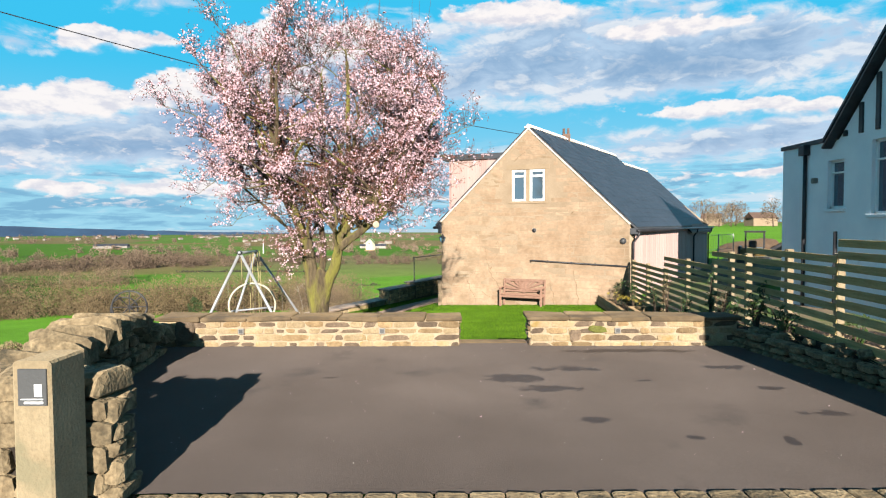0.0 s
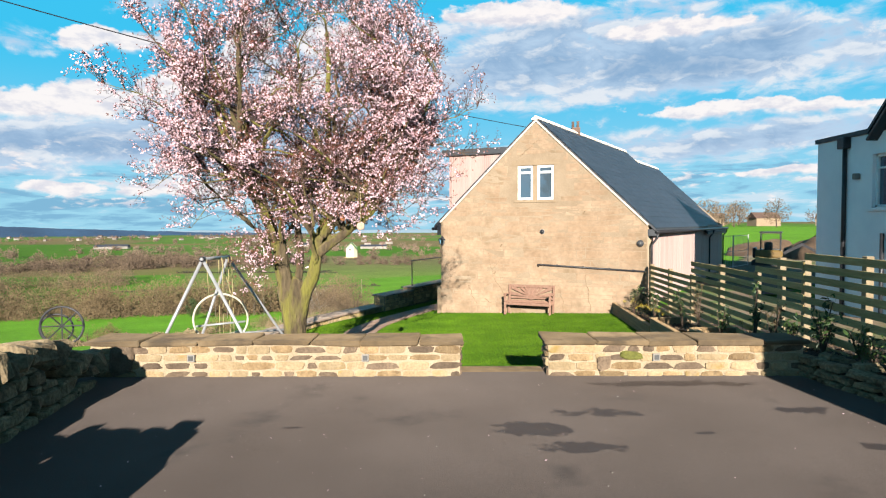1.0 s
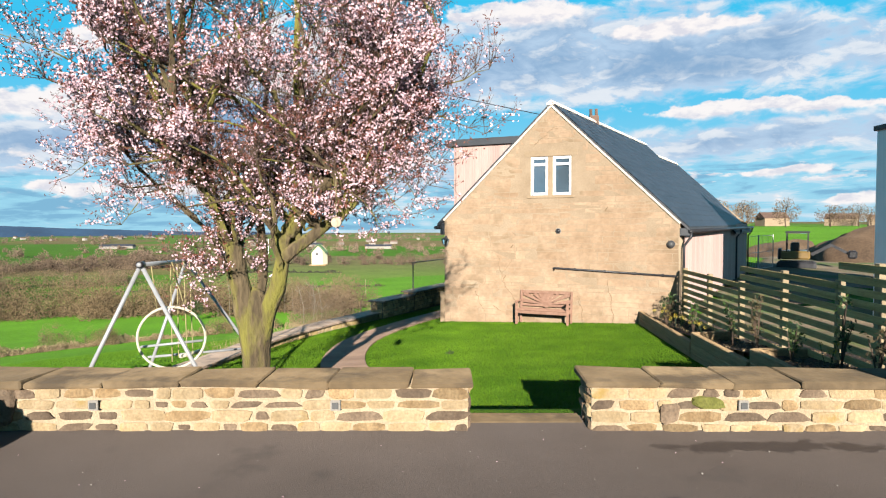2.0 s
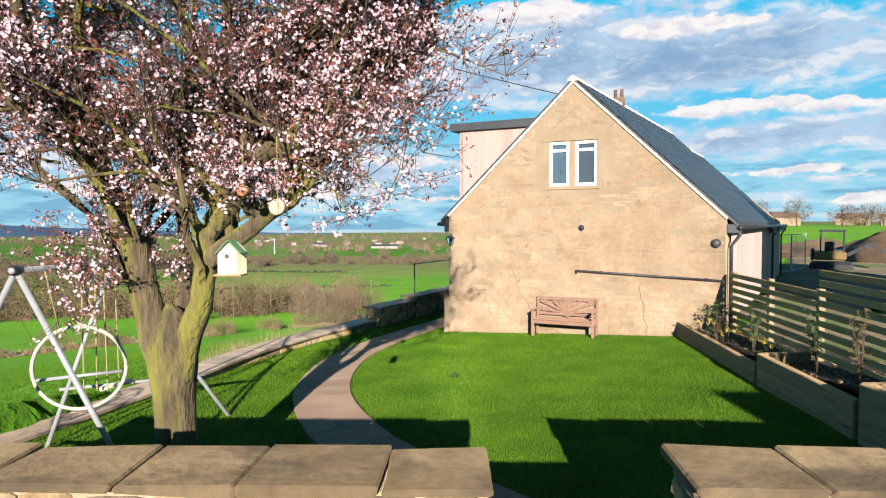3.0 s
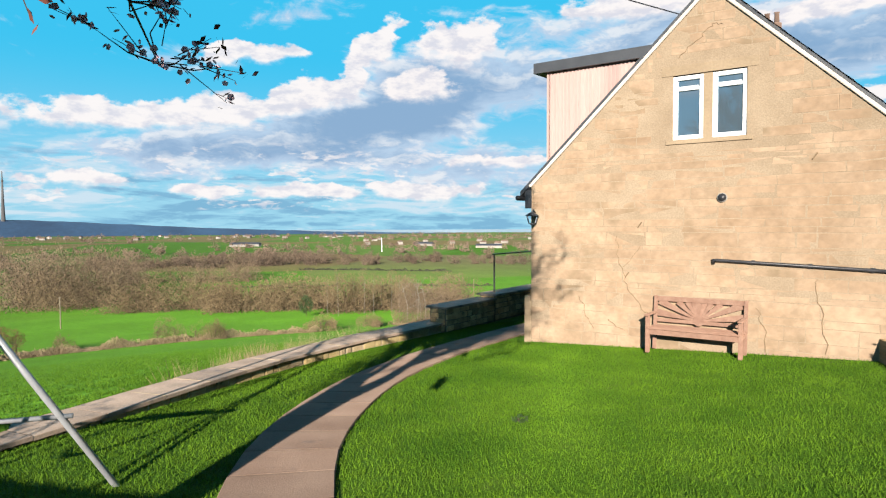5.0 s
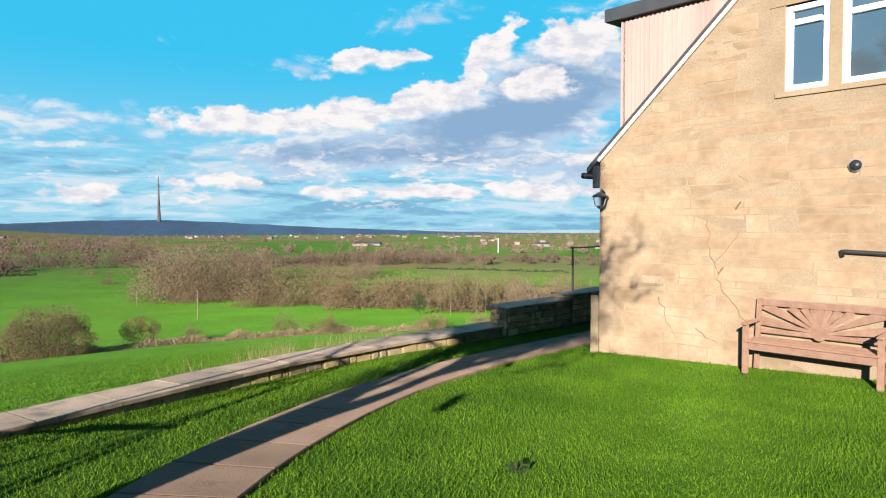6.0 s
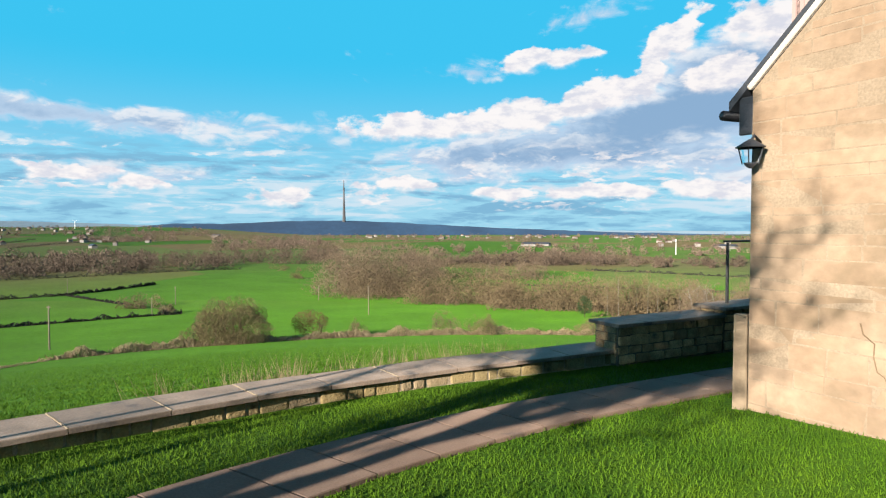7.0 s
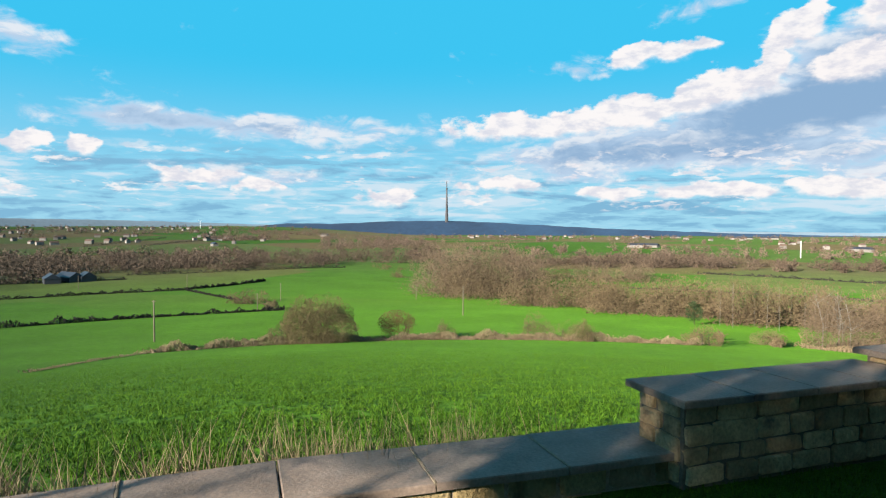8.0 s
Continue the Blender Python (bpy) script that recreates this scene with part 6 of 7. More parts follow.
def far(bearing, d, dz=0.0):
    """A point on the land at a bearing (degrees left of the drive's line) and distance from the lawn's end."""
    a = radians(bearing)
    x, y = VIEW.x - d * math.sin(a), VIEW.y + d * math.cos(a)
    return Vector((x, y, land_z(x, y) + dz))


def twiggy(soup, c, w, h, n, s, rg, up=.3, clump=1.0, base=0.0, dome=False, fat=.21):
    """Fills a ragged crown round c (its foot) with thin twig slivers."""
    off = Vector((rg.uniform(0, 50), rg.uniform(0, 50), rg.uniform(0, 50)))
    made = 0
    for _ in range(n * 3):
        if made >= n:
            break
        d = Vector((rg.gauss(0, 1), rg.gauss(0, 1), rg.gauss(0, 1)))
        d = d.normalized() * rg.random() ** .4
        if dome:
            d.z = abs(d.z)
            k = 1 + .34 * noise.noise(d.normalized() * 1.5 + off) + .16 * noise.noise(d.normalized() * 4 + off)
            p = Vector((d.x * w / 2 * (.86 + .14 * math.sin(2.6 * d.z)), d.y * w / 2, h * d.z)) * k
        else:
            p = Vector((d.x * w / 2, d.y * w / 2, base + (h - base) * (.5 + d.z * .5)))
        if noise.noise(p * (2.6 / w) * clump + off) + noise.noise(p * (6 / w) * clump + off) * .6 < -.12:
            continue
        v = (Vector((d.x, d.y, d.z * .6 + up)) + Vector((rg.gauss(0, .6), rg.gauss(0, .6), rg.gauss(0, .6)))).normalized() * s * rg.uniform(.6, 1.5)
        q = v.cross(Vector((rg.gauss(0, 1), rg.gauss(0, 1), rg.gauss(0, 1)))).normalized() * s * fat * rg.uniform(.6, 1.4)
        soup.leaf(c + p, v, q)
        made += 1


def lone_tree(name, at, w, h, n, s, material, label, category="tree", trunk=.25, seed=0, base=None, stems=1, pale=None, dome=None):
    rg = random.Random(seed)
    t = thing(name, at, label, category)
    so = Soup()
    for i in range(stems):
        o = Vector((rg.uniform(-.25, .25) * w * (stems > 1), rg.uniform(-.2, .2) * w * (stems > 1), 0))
        top = at + o + Vector((rg.uniform(-.1, .1) * w, rg.uniform(-.1, .1) * w, h * (.85 if category != "bush" else .55)))
        mid = at + o + Vector((rg.uniform(-.04, .04) * w, 0, h * .4))
        so.rod([at + o - Vector((0, 0, .5)), mid, top], [trunk, trunk * .7, trunk * .15], 5)
        for k in range(7):
            p = mid.lerp(top, rg.uniform(-.3, .8))
            so.rod([p, p + Vector((rg.uniform(-.26, .26) * w, rg.uniform(-.26, .26) * w, h * rg.uniform(.1, .3)))], [trunk * .35, trunk * .06], 4)
    mesh_part("trunk", so.v, so.f, pale or M["twig"], t)
    cr = Soup()
    twiggy(cr, at, w, h, n, s, rg, base=h * .05 if base is None else base, dome=category == "bush" if dome is None else dome)
    mesh_part("crown", cr.v, cr.f, material, t)
    return t


def build_bushes():
    M["bush_red"] = mat("reddish_twigs", (.095, .045, .023), (.157, .081, .045), .3, .95, 0, 4, island=.35, mottle=.2)
    M["birch"] = mat("pale_bark", (.142, .124, .095), (.229, .204, .171), .5, .9, 0, 4, mottle=.2)
    M["pale_scrub"] = mat("pale_scrub", (.113, .081, .041), (.171, .128, .067), .3, .95, 0, 4, island=.35, mottle=.2)
    lone_tree("hawthorn_bush", far(57.4, 92), 12.6, 7.0, 26000, .15, M["bush_far"], "round olive-brown hawthorn bush in the pasture", "bush", seed=1, trunk=.2, stems=4)
    lone_tree("hawthorn_bush", far(60.6, 93), 4.6, 3.4, 3200, .12, M["pale_scrub"], "tawny hawthorn scrub beside the larger bush", "bush", seed=12, trunk=.08, stems=2)
    lone_tree("thorn_bush", far(50.4, 95), 5.8, 4.6, 5000, .12, M["bush_red"], "russet leafless thorn bush in the hedge line", "bush", seed=2, trunk=.1, stems=2, dome=False, base=.3)
    lone_tree("scrub_bush", far(45.9, 97), 3.6, 2.9, 2200, .12, M["pale_scrub"], "small pale scrub bush in the hedge line", "bush", seed=3, trunk=.06, stems=2)
    lone_tree("scrub_bush", far(37.6, 100), 6, 4.2, 3400, .12, M["pale_scrub"], "pale straggling scrub bush in the hedge line", "bush", seed=4, trunk=.06, stems=3)
    lone_tree("thorn_bush", far(34.0, 98), 6.8, 3.2, 5200, .12, M["bush_far"], "dark low thorn bush in the hedge line", "bush", seed=5, trunk=.08, stems=3)
    lone_tree("scrub_bush", far(23.6, 104), 6.4, 3.2, 3600, .12, M["bush_far"], "tawny scrub bush in the hedge line", "bush", seed=6, trunk=.06, stems=3)
    lone_tree("scrub_bush", far(18.6, 118), 5.6, 2.6, 2800, .12, M["pale_scrub"], "low tawny scrub bush by the wood", "bush", seed=16, trunk=.06, stems=3)
    lone_tree("evergreen_bush", far(24.2, 172), 4.2, 6.2, 1500, .25, M["leaf"], "small dark evergreen by the wood", "bush", seed=7, trunk=.1, dome=False)
    lone_tree("bare_tree", far(13.0, 124), 15, 10.5, 16000, .2, M["wood_far"], "broad leafless tree at the wood's edge", seed=8, trunk=.13, stems=5, pale=M["birch"], dome=True)
    lone_tree("bare_tree", far(9.6, 132), 14, 10.5, 9000, .22, M["wood_far"], "leafless tree at the wood's edge", seed=9, trunk=.13, stems=4, dome=True)
    for i, b in enumerate((14.6, 15.3, 16.0, 17.0, 17.8, 18.7, 19.6, 20.3, 21.2, 22.2)):
        lone_tree("birch_tree", far(b, 168 + 7 * (i % 4)), 4.2, 11.5 + (i % 3), 800, .24, M["pale_scrub"], "slender bare birch with a pale stem", seed=20 + i, trunk=.06, pale=M["birch"], base=3.5)


build_bushes()


def wood(name, label, spots, material, n, s, seed, fat):
    """Leafless trees as one mass, round crowns fringed with twigs: spots are (bearing, bearing, near, far, count, low, high)."""
    rg = random.Random(seed)
    so = Soup()
    for b0, b1, d0, d1, cnt, h0, h1 in spots:
        for _ in range(cnt):
            p = far(rg.uniform(b0, b1), rg.uniform(d0, d1))
            h = rg.uniform(h0, h1)
            w = h * rg.uniform(1.0, 1.8)
            twiggy(so, p, w * 1.1, h * 1.08, n, s, rg, up=.3, dome=True, clump=.8, fat=fat)
    ob = mesh_part(name, so.v, so.f, material, None)
    tagged(ob, label, "woodland", kind="stuff")


M["wood_b"] = mat("wood_twigs_olive", (.102, .07, .036), (.167, .124, .066), .05, .95, 0, 1.6, island=.35, mottle=.34)
M["wood_c"] = mat("wood_twigs_dark", (.072, .05, .034), (.122, .086, .059), .02, .95, 0, .7, island=.4, mottle=.4)
M["wood_d"] = mat("wood_twigs_violet", (.113, .077, .055), (.176, .126, .09), .02, .95, 0, .8, island=.4, mottle=.35)
wood("tall_wood", "tall tawny leafless wood on the valley side", [(40.5, 47, 285, 330, 48, 15, 24), (38, 46, 330, 420, 40, 15, 25), (28, 40, 420, 470, 30, 8, 12)], M["wood_far"], 520, .5, 11, .3)
wood("alder_wood", "pale olive alders at the wood's edge", [(40, 45.6, 270, 288, 16, 10, 16), (31, 40, 232, 262, 44, 8, 14), (21.5, 32, 200, 232, 62, 7, 12), (9, 22, 178, 215, 54, 6, 11)], M["wood_b"], 480, .38, 2, .3)
wood("valley_wood", "brown leafless woodland across the valley", [(56, 86, 540, 720, 210, 8, 14), (76, 86, 440, 540, 26, 8, 13), (46, 58, 600, 760, 60, 9, 15), (22, 41, 560, 680, 110, 8, 13), (-2, 23, 560, 700, 60, 6, 10)], M["wood_c"], 170, .8, 1, .45)
wood("hillside_wood", "bare birch and scrub on the far hillside", [(48, 57, 900, 1500, 130, 7, 14), (60, 67, 1250, 1500, 60, 8, 14), (62, 86, 760, 900, 90, 6, 11), (57, 86, 1500, 2500, 170, 6, 12), (0, 48, 760, 1000, 110, 6, 10), (0, 48, 1250, 2100, 190, 6, 11)], M["wood_d"], 80, 1.15, 3, .5)
wood("field_trees", "round leafless field trees along the walls", [(62, 62.6, 520, 525, 1, 11, 11), (66.6, 67, 470, 475, 1, 12, 12), (57.5, 61, 560, 575, 6, 8, 11), (47, 54, 500, 545, 11, 3, 6), (62, 65, 250, 285, 8, 3, 5.5), (61.2, 62, 222, 228, 3, 2, 3), (50, 52, 420, 440, 4, 3, 5)], M["wood_b"], 240, .3, 4, .4)
wood("near_scrub", "bramble and thorn scrub in the field hedge", [(8, 24, 112, 126, 12, 1.3, 2.6)], M["wood_b"], 300, .2, 5, .3)


def strip(name, label, pts, w, h, material, n, s, seed, category="hedge"):
    """A ragged band of growth along bearings and distances: a hedge or a dry grass verge."""
    rg = random.Random(seed)
    so = Soup()
    P = [far(*p) for p in pts]
    L_ = sum((b - a).length for a, b in zip(P, P[1:]))
    for a, b in zip(P, P[1:]):
        for _ in range(int(n * (b - a).length / L_)):
            q = a.lerp(b, rg.random()) + Vector((rg.gauss(0, w / 2), rg.gauss(0, w / 2), 0))
            q.z = land_z(q.x, q.y)
            hh = h * max(.15, .6 + noise.noise(q * .35) + .4 * noise.noise(q * 1.3)) * rg.random()
            v = Vector((rg.gauss(0, .5), rg.gauss(0, .5), rg.uniform(.4, 1.2))).normalized() * s
            so.leaf(q + Vector((0, 0, hh)), v, v.cross(Vector((rg.gauss(0, 1), rg.gauss(0, 1), .2))).normalized() * s * .3)
    tagged(mesh_part(name, so.v, so.f, material, None), label, category, kind="stuff")


M["verge_straw"] = mat("dry_verge_grass", (.2, .142, .078), (.294, .229, .133), .4, .95, 0, 5, island=.25, mottle=.2)
strip("dry_verge", "band of dry tawny grass along the field hedge", [(71.5, 88), (65, 90), (57, 91.5), (50, 93.5), (40, 96), (30, 100), (24, 103)], 1.2, 1.25, M["verge_straw"], 24000, .17, 1, "grass")
strip("dry_edge", "thin line of dry grass in the pasture", [(80, 62), (76, 74), (71.5, 88)], .3, .3, M["verge_straw"], 900, .14, 2, "grass")
strip("dry_bank", "dry tawny grass under the bare trees", [(16, 118), (11, 116), (6, 110)], 1.0, .9, M["verge_straw"], 3500, .17, 3, "grass")
M["wall_far"] = mat("field_wall_stone", (.02, .018, .015), (.04, .036, .03), .5, .95, 0, 3, mottle=.3)
for i, (pts, h) in enumerate((([(83, 204), (72, 208), (63, 215), (60.4, 217)], 1.6), ([(84, 360), (75, 360), (68.5, 362)], 1.9), ([(68.5, 362), (66, 305), (64.2, 278)], 1.0), ([(68.5, 366), (62, 412)], 2.0), ([(84, 478), (73, 470)], 2.6), ([(73, 520), (55, 540)], 2.4), ([(76, 1050), (70, 1400)], 4.0), ([(72, 1040), (66, 1300)], 4.0), ([(30, 380), (20, 360), (6, 350)], 1.4), ([(24, 520), (10, 480)], 2.0))):
    strip("field_boundary", "dark stone field wall with thorn hedge", pts, .5, h, M["wall_far"], 3200, .5, 30 + i)


def build_pole(b, d, h):
    p = far(b, d)
    t = thing("telegraph_pole", p, "pale wooden telegraph pole in the pasture", "pole", "telegraph poles across the fields")
    part("mast", tube(B(), [p - Vector((0, 0, .5)), p + Vector((0, 0, h))], [.15, .11], 8), M["pole"], t, smooth=True)
    part("crossarm", fixn(beam(B(), p + Vector((-.28, -.22, h - .25)), p + Vector((.28, .22, h - .25)), .1, .12)), M["pole"], t)


M["pole"] = mat("pole_wood", (.161, .133, .09), (.219, .185, .133), 2, .9, .2, 20, mottle=.15)
for b, d, h in ((71.0, 117, 7.2), (44.3, 180, 8.4), (48.6, 270, 6.4), (60.7, 272, 7.3), (62.7, 222, 5.8), (68.4, 372, 8), (76.4, 400, 8), (20.5, 300, 7.5), (33, 420, 8), (8, 260, 8.5)):
    build_pole(b, d, h)

def far_house(p, w, l, h, rz, wall, roof, name="far_house", label="distant pale rendered house with a pitched roof", cat="house"):
    t = thing(name, p, label, cat, "houses across the valley", rz=rz)
    part("wall", block(-w / 2, w / 2, -l / 2, l / 2, -1, h, .05), wall, t, local=True)
    rf = h + w * .36
    part("roof", prism([(-w / 2 - .3, -l / 2 - .3, h), (w / 2 + .3, -l / 2 - .3, h), (0, -l / 2 - .3, rf)], (0, l + .6, 0)), roof, t, local=True)


def build_farms():
    rg = random.Random(77)
    for b0, b1, d0, d1, n in ((72, 84, 1150, 1500, 24), (66, 84, 1700, 2300, 44), (62, 68, 1100, 1500, 16), (34, 44, 1700, 2100, 12), (20, 34, 1500, 2000, 12), (2, 20, 1000, 1500, 12)):
        for _ in range(n):
            p = far(rg.uniform(b0, b1), rg.uniform(d0, d1))
            far_house(p, rg.uniform(6, 8), rg.uniform(7, 12), rg.uniform(3.5, 5), rg.uniform(0, 180), M["wall_pale"], M["roof_red"])
    for b, d, l in ((66.2, 1060, 16), (56.8, 1500, 30), (29, 1010, 26), (28.4, 1030, 22), (27.6, 1020, 18), (28, 1900, 40), (25.8, 1900, 34), (20.6, 1850, 60), (18.6, 1850, 44), (12.5, 1000, 34), (6.5, 950, 40)):
        far_house(far(b, d), 8, l, 3.6, rg.uniform(70, 100), M["wall_pale"], M["slate"], "farm_shed", "long pale farm shed with a grey roof", "shed")
    for b, d, l in ((78.2, 470, 16), (77.0, 478, 20), (75.8, 474, 12)):
        far_house(far(b, d), 9, l, 3.2, rg.uniform(70, 110), M["fascia"], M["slate"], "farm_shed", "dark farm shed with a slate-grey roof", "shed")
    # lane houses beyond the neighbour's field
    for x, y, w, l, h in ((152, 300, 8, 12, 3.6), (131, 306, 7, 9, 3.6), (203, 330, 8, 14, 3.6), (236, 350, 7, 10, 4)):
        far_house(Vector((x, y, land_z(x, y))), w, l, h, rg.uniform(40, 100), M["lintel"], M["roof_red"], "lane_house", "stone house with a brown roof along the lane")
    for i, (x, y) in enumerate(((118, 268), (125, 272), (104, 250), (138, 262), (160, 268), (182, 284), (96, 300), (140, 300), (205, 310))):
        lone_tree("bare_tree", Vector((x, y, land_z(x, y))), 11 + i % 3, 9.5 + i % 4, 900, .5, M["wood_far"], "leafless tree along the lane", seed=60 + i, trunk=.3)
    for x, y, r, h in ((29, 46, 4.5, 2.6), (34, 49, 5, 3.0), (26, 52, 3, 1.6)):
        bm = B()
        bmesh.ops.create_icosphere(bm, subdivisions=4, radius=1)
        for v in bm.verts:
            v.co = Vector((v.co.x * r, v.co.y * r, v.co.z * h)) * (1 + .25 * noise.noise(v.co * 1.7 + Vector((x, 0, 0))) + .08 * noise.noise(v.co * 6))
            v.co += Vector((x, y, -.3))
        tagged(obj("earth_heap", bm, M["heap"], True), "heap of dug brown earth by the excavator", "earth heap")


build_farms()


def ridge(name, b0, b1, d, heights, material, label):
    """A long far hill: a rounded bank whose crest follows heights along the bearings."""
    bm = B()
    rows = []
    n = 160
    for i in range(n + 1):
        t = i / n
        b = b0 + (b1 - b0) * t
        h = interp(t, [k / (len(heights) - 1) for k in range(len(heights))], heights)
        h += 2.2 * noise.noise(Vector((b * .8, d * .01, 0))) + 1.2 * noise.noise(Vector((b * 3.1, d * .01, 4)))
        row = []
        for dd, f in ((-260, 0), (-150, .6), (-60, .93), (0, 1), (200, .6)):
            a = radians(b)
            row.append(bm.verts.new((VIEW.x - (d + dd) * math.sin(a), VIEW.y + (d + dd) * math.cos(a), -80 + (h + 80) * f)))
        rows.append(row)
    for a, b in zip(rows, rows[1:]):
        for k in range(4):
            bm.faces.new((a[k], b[k], b[k + 1], a[k + 1]))
    tagged(obj(name, fixn(bm), material, True), label, "hill", kind="structure")


# pale blue of the far moors: distance haze carried by the colour
M["hill_hazed"] = mat("haze_blue_moor", (.10, .15, .19), (.14, .19, .235), .002, .95, 0, .05, mottle=.1)
ridge("forest_hill", 64, 10, 3350, [-10, 14, 12, 22, 27, 27, 16, 4, -8, -18, -26, -33, -38, -43, -46], M["hill"], "dark wooded ridge on the horizon, haze blue in its colour")
ridge("moor_hill", 100, 60, 4000, [36, 40, 42, 40, 36, 28, 16, 2], M["hill_hazed"], "moorland ridge on the horizon, coloured pale haze blue")
ridge("far_moor", 34, -14, 4150, [-40, -36, -32, -36, -34, -30, -20, 0], M["hill_hazed"], "hills on the horizon, coloured pale haze blue")


def build_mast():
    p = far(45.8, 3300)
    p.z = 10
    t = thing("tv_mast", p, "tall tapered concrete transmitting tower on the ridge", "tower")
    part("shaft", tube(B(), [p - Vector((0, 0, 30)), p + Vector((0, 0, 30)), p + Vector((0, 0, 110)), p + Vector((0, 0, 185))], [11, 8, 5, 3.4], 14), M["mast"], t, smooth=True)
    part("gallery", tube(B(), [p + Vector((0, 0, 180)), p + Vector((0, 0, 188))], 4.6, 14), M["mast"], t)
    part("aerial", tube(B(), [p + Vector((0, 0, 188)), p + Vector((0, 0, 226))], [2.6, 1.6], 8), M["mast"], t)
    p = far(67.3, 2300)
    t = thing("wind_turbine", p, "small white wind turbine on the far ridge", "wind turbine")
    part("tower", tube(B(), [p, p + Vector((0, 0, 24))], [1.0, .6], 8), M["white"], t)
    h = p + Vector((0, 0, 24))
    for k in range(3):
        a = .5 + math.tau * k / 3
        part("blade", tube(B(), [h, h + 9 * Vector((math.cos(a) * .35, math.cos(a) * .93, math.sin(a)))], [.7, .2], 5), M["white"], t)
    p = far(16.4, 810)
    t = thing("light_mast", p, "slim white lighting mast beyond the wood", "mast")
    part("pole", tube(B(), [p, p + Vector((0, 0, 19))], [.5, .35], 6), M["white"], t)


M["mast"] = mat("mast_concrete", (.077, .074, .077), (.104, .1, .103), .02, .9, 0, 1, mottle=.1)
build_mast()

# ---- grass ----
def blades(name, label, pts, h, w, material, seed, lean=.35, kind_cat="grass"):
    """Single grass blades as slim triangles at the given feet."""
    rs = np.random.RandomState(seed)
    P = np.asarray(pts, dtype=np.float64)
    n = len(P)
    a = rs.uniform(0, math.tau, n)
    hh = h * rs.uniform(.55, 1.25, n)
    side = np.stack([np.cos(a), np.sin(a), np.zeros(n)], 1) * (w * rs.uniform(.6, 1.3, n))[:, None]
    tip = P + np.stack([rs.normal(0, lean, n) * hh, rs.normal(0, lean, n) * hh, hh], 1)
    v = np.stack([P - side, P + side, tip], 1).reshape(-1, 3)
    me = bpy.data.meshes.new(name)
    me.vertices.add(3 * n), me.loops.add(3 * n), me.polygons.add(n)
    me.vertices.foreach_set("co", v.ravel())
    me.loops.foreach_set("vertex_index", np.arange(3 * n))
    me.polygons.foreach_set("loop_start", np.arange(0, 3 * n, 3))
    me.update(calc_edges=True)
    me.materials.append(material)
    tagged(new(name, me), label, kind_cat, kind="stuff")


def build_grass():
    rs = np.random.RandomState(4)
    line = [(c.x, c.y) for c, d in spline(PATH, .1)]
    px = np.array(line)
    out = []
    gable = lambda x, y: (Vector((x, y, 0)) - HO).dot(HN)
    for _ in range(290000):
        y = 11 + 15.5 * rs.random_sample() ** 1.0
        x = rs.uniform(-6.2, 5.2)
        if x < wall_x(y) + .02 or x > interp(y, [10, 16.3, 21], [4.42, 4.78, 5.15]):
            continue
        if gable(x, y) < .02 and x > -.3:
            continue
        if x < .9 and ((px - (x, y)) ** 2).sum(1).min() < .2:
            continue
        out.append((x, y, garden_z(x, y) - .005))
    blades("lawn_grass", "short green lawn grass", out, .04, .005, M["blade"], 1)
    # coarse pasture just beyond the low wall
    out = []
    for _ in range(230000):
        b, d = rs.uniform(5, 100), 3.6 + 60 * rs.random_sample() ** 1.9
        a = math.radians(b)
        x, y = VIEW.x - d * math.sin(a), VIEW.y + d * math.cos(a)
        if x > wall_x(y) - .75 or noise.noise(Vector((x * 2.2, y * 2.2, 0))) + .5 * noise.noise(Vector((x * .7, y * .7, 4))) < -.3:
            continue
        out.append((x, y, land_z(x, y) - .01))
    blades("pasture_grass", "tussocky green pasture grass", out, .075, .011, M["pasture"], 2, .7)
    # dry stalks in clumps along the outer foot of the wall
    out = []
    for _ in range(38):
        t0, o0 = rs.uniform(20.3, 26.2), .8 + abs(rs.normal(0, .6))
        for _ in range(int(rs.uniform(12, 75))):
            t, o = t0 + rs.normal(0, .13), o0 + rs.normal(0, .12)
            x = wall_x(t) - o if t < 25.2 else wall_x(25.2) - o + (t - 25.2) * .47
            out.append((x, t, land_z(x, t) - .02))
    blades("dry_stalks", "tall dry straw-coloured grass along the wall", out, .62, .007, M["straw"], 3, .28)
    low = [(p[0] + rs.normal(0, .3), p[1] + rs.normal(0, .3), p[2]) for p in out for _ in range(3)]
    blades("dry_fringe", "low dry grass fringe outside the wall", [p for p in low if p[0] < wall_x(p[1]) - .66], .28, .008, M["straw"], 5, .6)


build_grass()

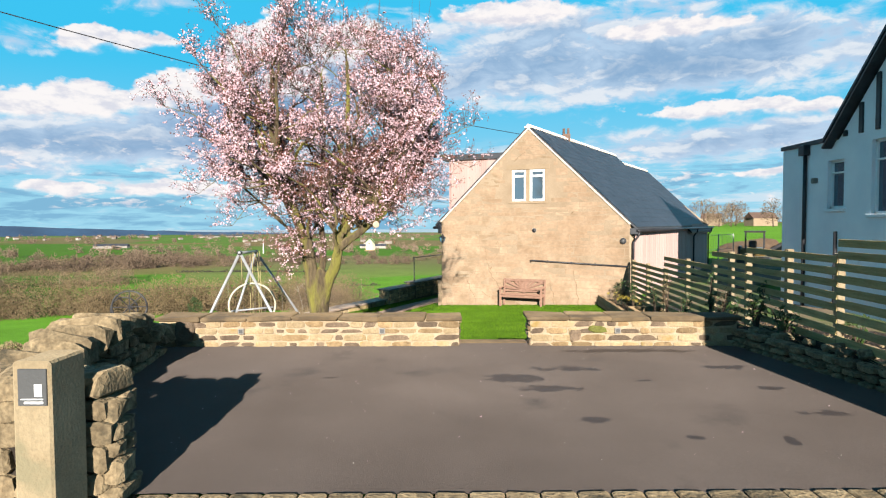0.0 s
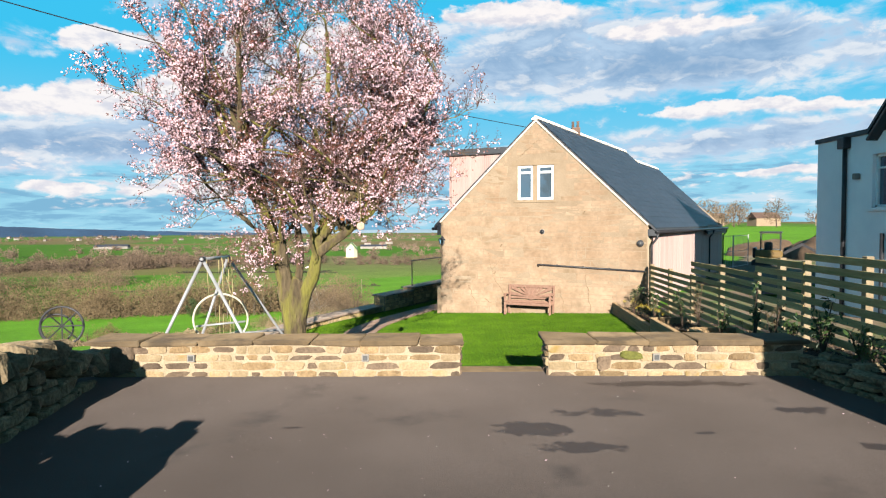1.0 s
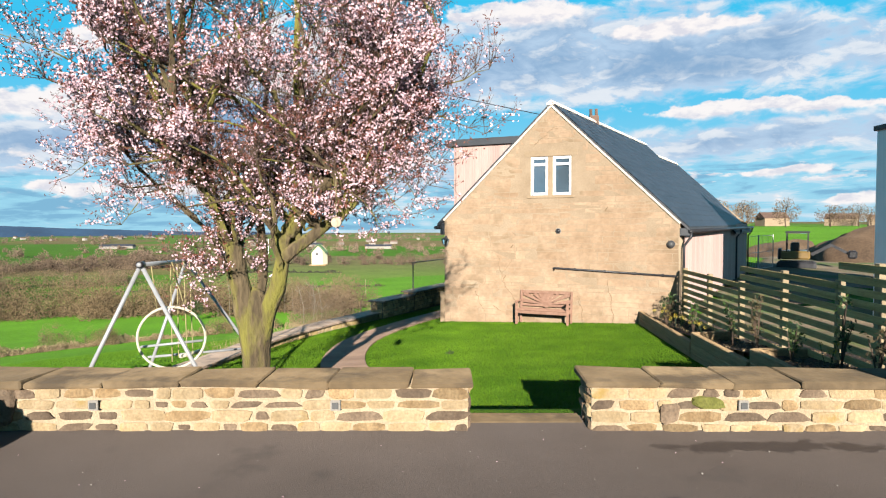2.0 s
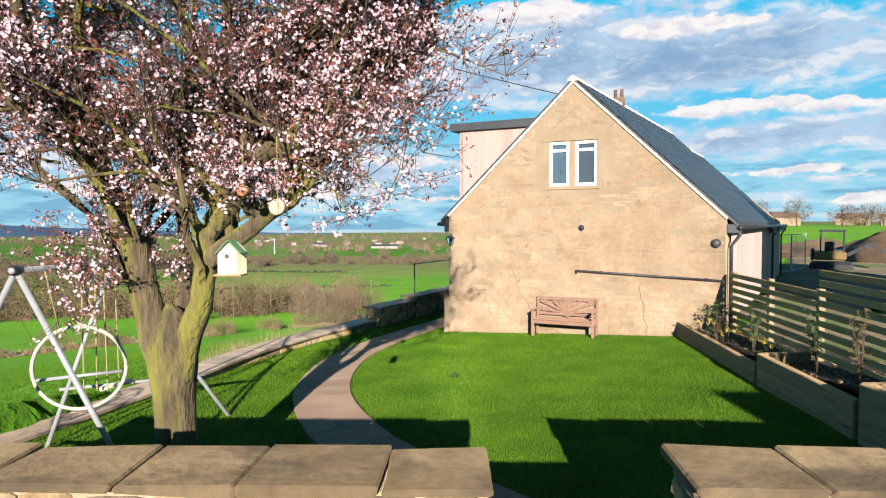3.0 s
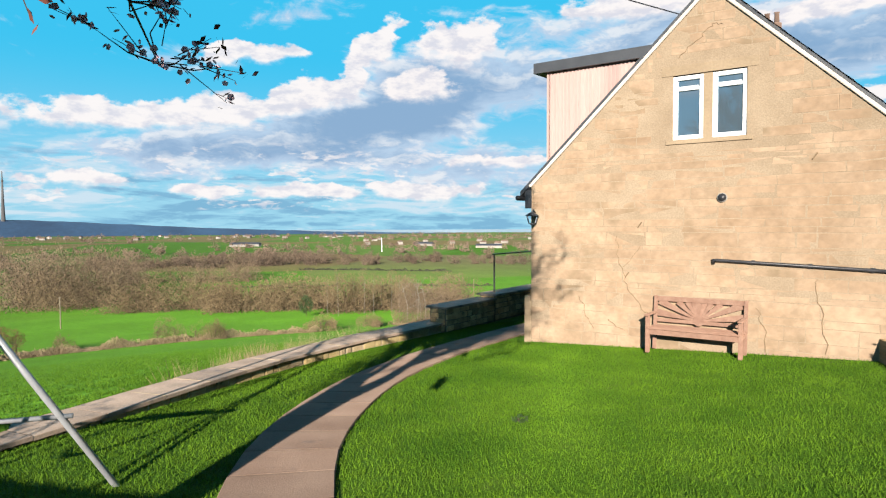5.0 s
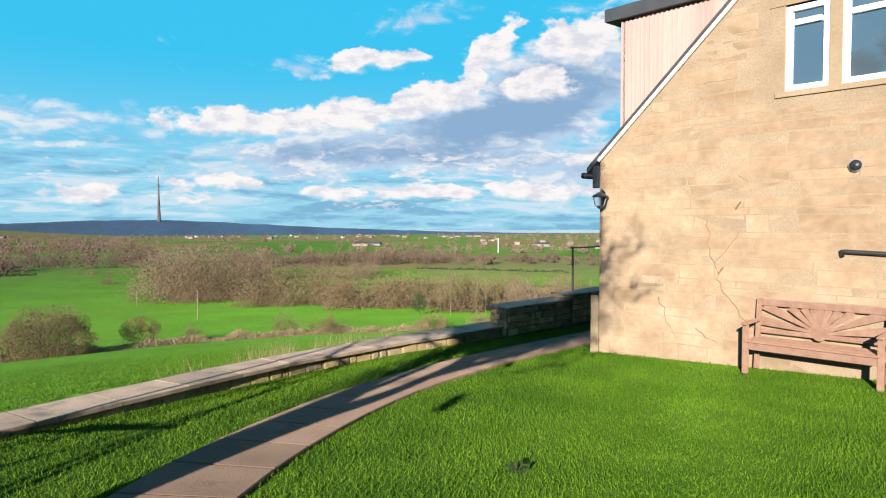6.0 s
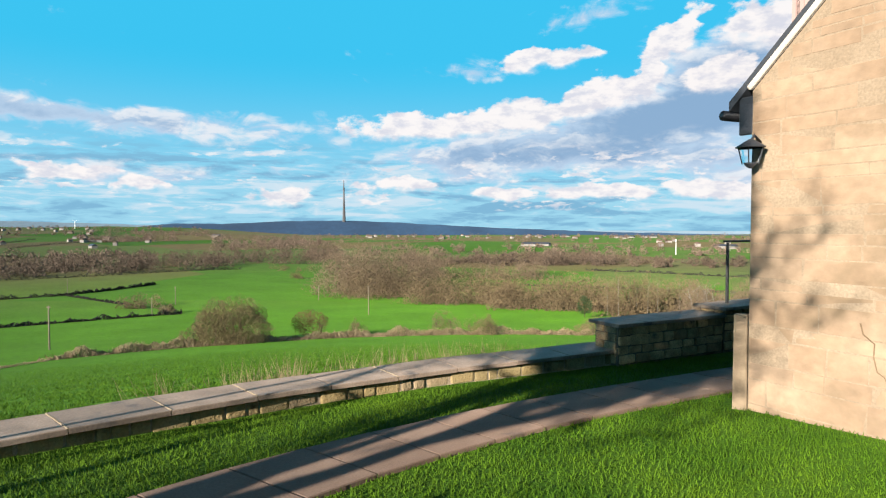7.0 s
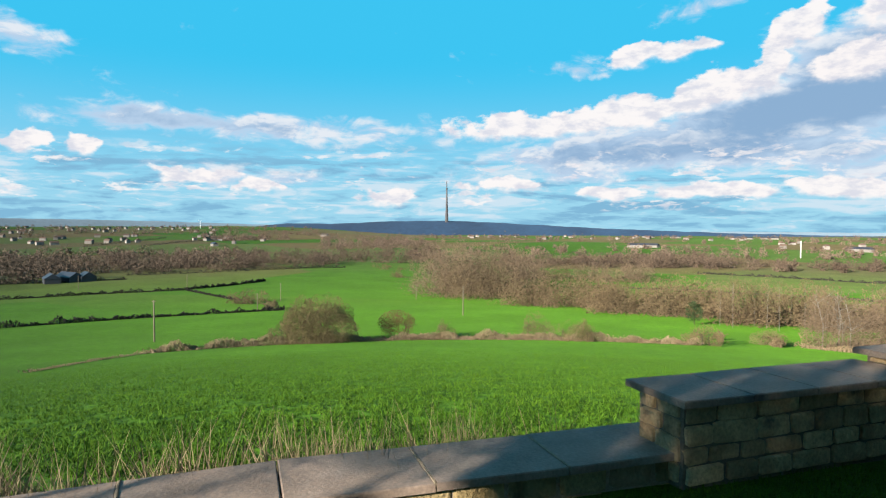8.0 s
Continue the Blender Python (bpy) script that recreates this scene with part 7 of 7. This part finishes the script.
# ---- small things ----
def climber():
    """Bare stems of a climbing plant on the gable."""
    t = thing("bare_climber", hp(1.6, 0, -.2), "dry bare stems of a climber clinging to the gable", "climbing plant")
    rg = random.Random(12)
    runs = [[(2.5, .3), (2.37, .4), (2.17, .6), (2.0, .86), (1.93, 1.15), (2.13, 1.35), (2.27, 1.58)], [(1.93, 1.15), (1.85, 1.4), (1.84, 1.75)], [(1.69, .2), (1.82, .08), (2.0, .03)], [(1.16, .6), (1.25, .25), (1.41, .02)],
            [(5.1, -.05), (5.08, .58), (4.98, .9), (5.0, 1.1)], [(4.3, -.1), (4.28, .3), (4.15, .6)], [(2.9, 4.8), (3.1, 5.0), (3.3, 5.15), (3.45, 5.28), (3.6, 5.24)]]
    for r in runs:
        pts = []
        for (u0, z0), (u1, z1) in zip(r, r[1:]):
            for k in range(4):
                f = k / 4
                pts.append(hp(u0 + (u1 - u0) * f + rg.gauss(0, .018), 0, z0 + (z1 - z0) * f + rg.gauss(0, .012)) + HN * .008)
        pts.append(hp(r[-1][0], 0, r[-1][1]) + HN * .008)
        n = len(pts)
        part("stem", tube(B(), pts, [.007 * (1 - .6 * i / n) for i in range(n)], 5), M["climb"], t)
    for u, z in ((2.22, 1.9), (2.0, 1.0), (4.9, 2.95)):
        part("stub", fixn(beam(B(), hp(u, 0, z) + HN * .012, hp(u + .07, 0, z + .1) + HN * .012, .025, .02)), M["climb"], t)


M["climb"] = mat("dry_stem", (.133, .09, .052), (.19, .138, .081), 6, .95, 0, 40, mottle=.2)
climber()


def clutter():
    rg = random.Random(31)
    so, sp = Soup(), Soup()
    # grit and petals over the tarmac
    for _ in range(240):
        x, y = rg.uniform(-3.4, 4.4), rg.uniform(4.5, 9.5)
        s = rg.uniform(.003, .008) * (1.6 if rg.random() < .06 else 1)
        a = Vector((rg.gauss(0, 1), rg.gauss(0, 1), 0)).normalized() * s
        b = Vector((-a.y, a.x, rg.uniform(0, s))) * rg.uniform(.5, 1)
        (so if rg.random() < .6 else sp).leaf(Vector((x, y, DRIVE + .012)), a, b)
    tagged(mesh_part("drive_grit", so.v, so.f, M["concrete"], None), "pale grit scattered over the drive", "grit", kind="stuff")
    tagged(mesh_part("fallen_petals", sp.v, sp.f, M["blossom"], None), "fallen blossom petals on the drive", "petals", kind="stuff")
    # bark chips, dead leaves and stems on the bank
    so, sg_ = Soup(), Soup()
    for _ in range(5200):
        y = rg.uniform(4.4, 20.4)
        x = rg.uniform(4.75, 6.3) if y < 10 else rg.uniform(interp(y, [10, 16.3, 21], [4.7, 5.0, 5.4]), 6.2)
        s = rg.uniform(.012, .035)
        a, b = Vector((rg.gauss(0, 1), rg.gauss(0, 1), rg.gauss(0, .5))).normalized() * s, Vector((rg.gauss(0, 1), rg.gauss(0, 1), rg.gauss(0, .6))).normalized() * s * .5
        (so if rg.random() < .7 else sg_).leaf(Vector((x, y, bank_z(x, y) + .018)), a, b)
    tagged(mesh_part("bark_mulch", so.v, so.f, M["mulch"], None), "bark chips and dead leaves on the bank", "mulch", kind="stuff")
    tagged(mesh_part("leaf_litter", sg_.v, sg_.f, M["straw"], None), "pale dead leaves and stems on the bank", "leaf litter", kind="stuff")


M["mulch"] = mat("bark_mulch", (.048, .031, .019), (.104, .071, .045), 9, .95, 0, 40, island=.4, mottle=.2)
clutter()
for i in range(46):
    rg = random.Random(300 + i)
    y = rg.uniform(4.8, 9.6)
    x = 4.62 + .13 * (9.6 - y) + abs(rg.gauss(.12, .16))
    s = rg.uniform(.07, .2)
    piece("stone", rg.choice(DRY), sized(pose(x, y, bank_z(x, y) + s * .18, rg.uniform(-20, 20), rg.uniform(-20, 20), rg.uniform(0, 180)), (s * 1.3, s, s * .6)), rw)
# thin stems leaning through the fence foot
for i, (x, y, h) in enumerate(((4.95, 9.9, .55), (5.05, 9.3, .45), (5.2, 10.3, .8), (4.85, 8.8, .35), (5.35, 8.0, .4))):
    leafy("border_plant", (x, y, bank_z(x, y) - .02), "straggling grey-green plant on the bank", "plant", .2, h, 90, .045, M["leaf"], 8, "plants on the bank", 40 + i, upright=True)
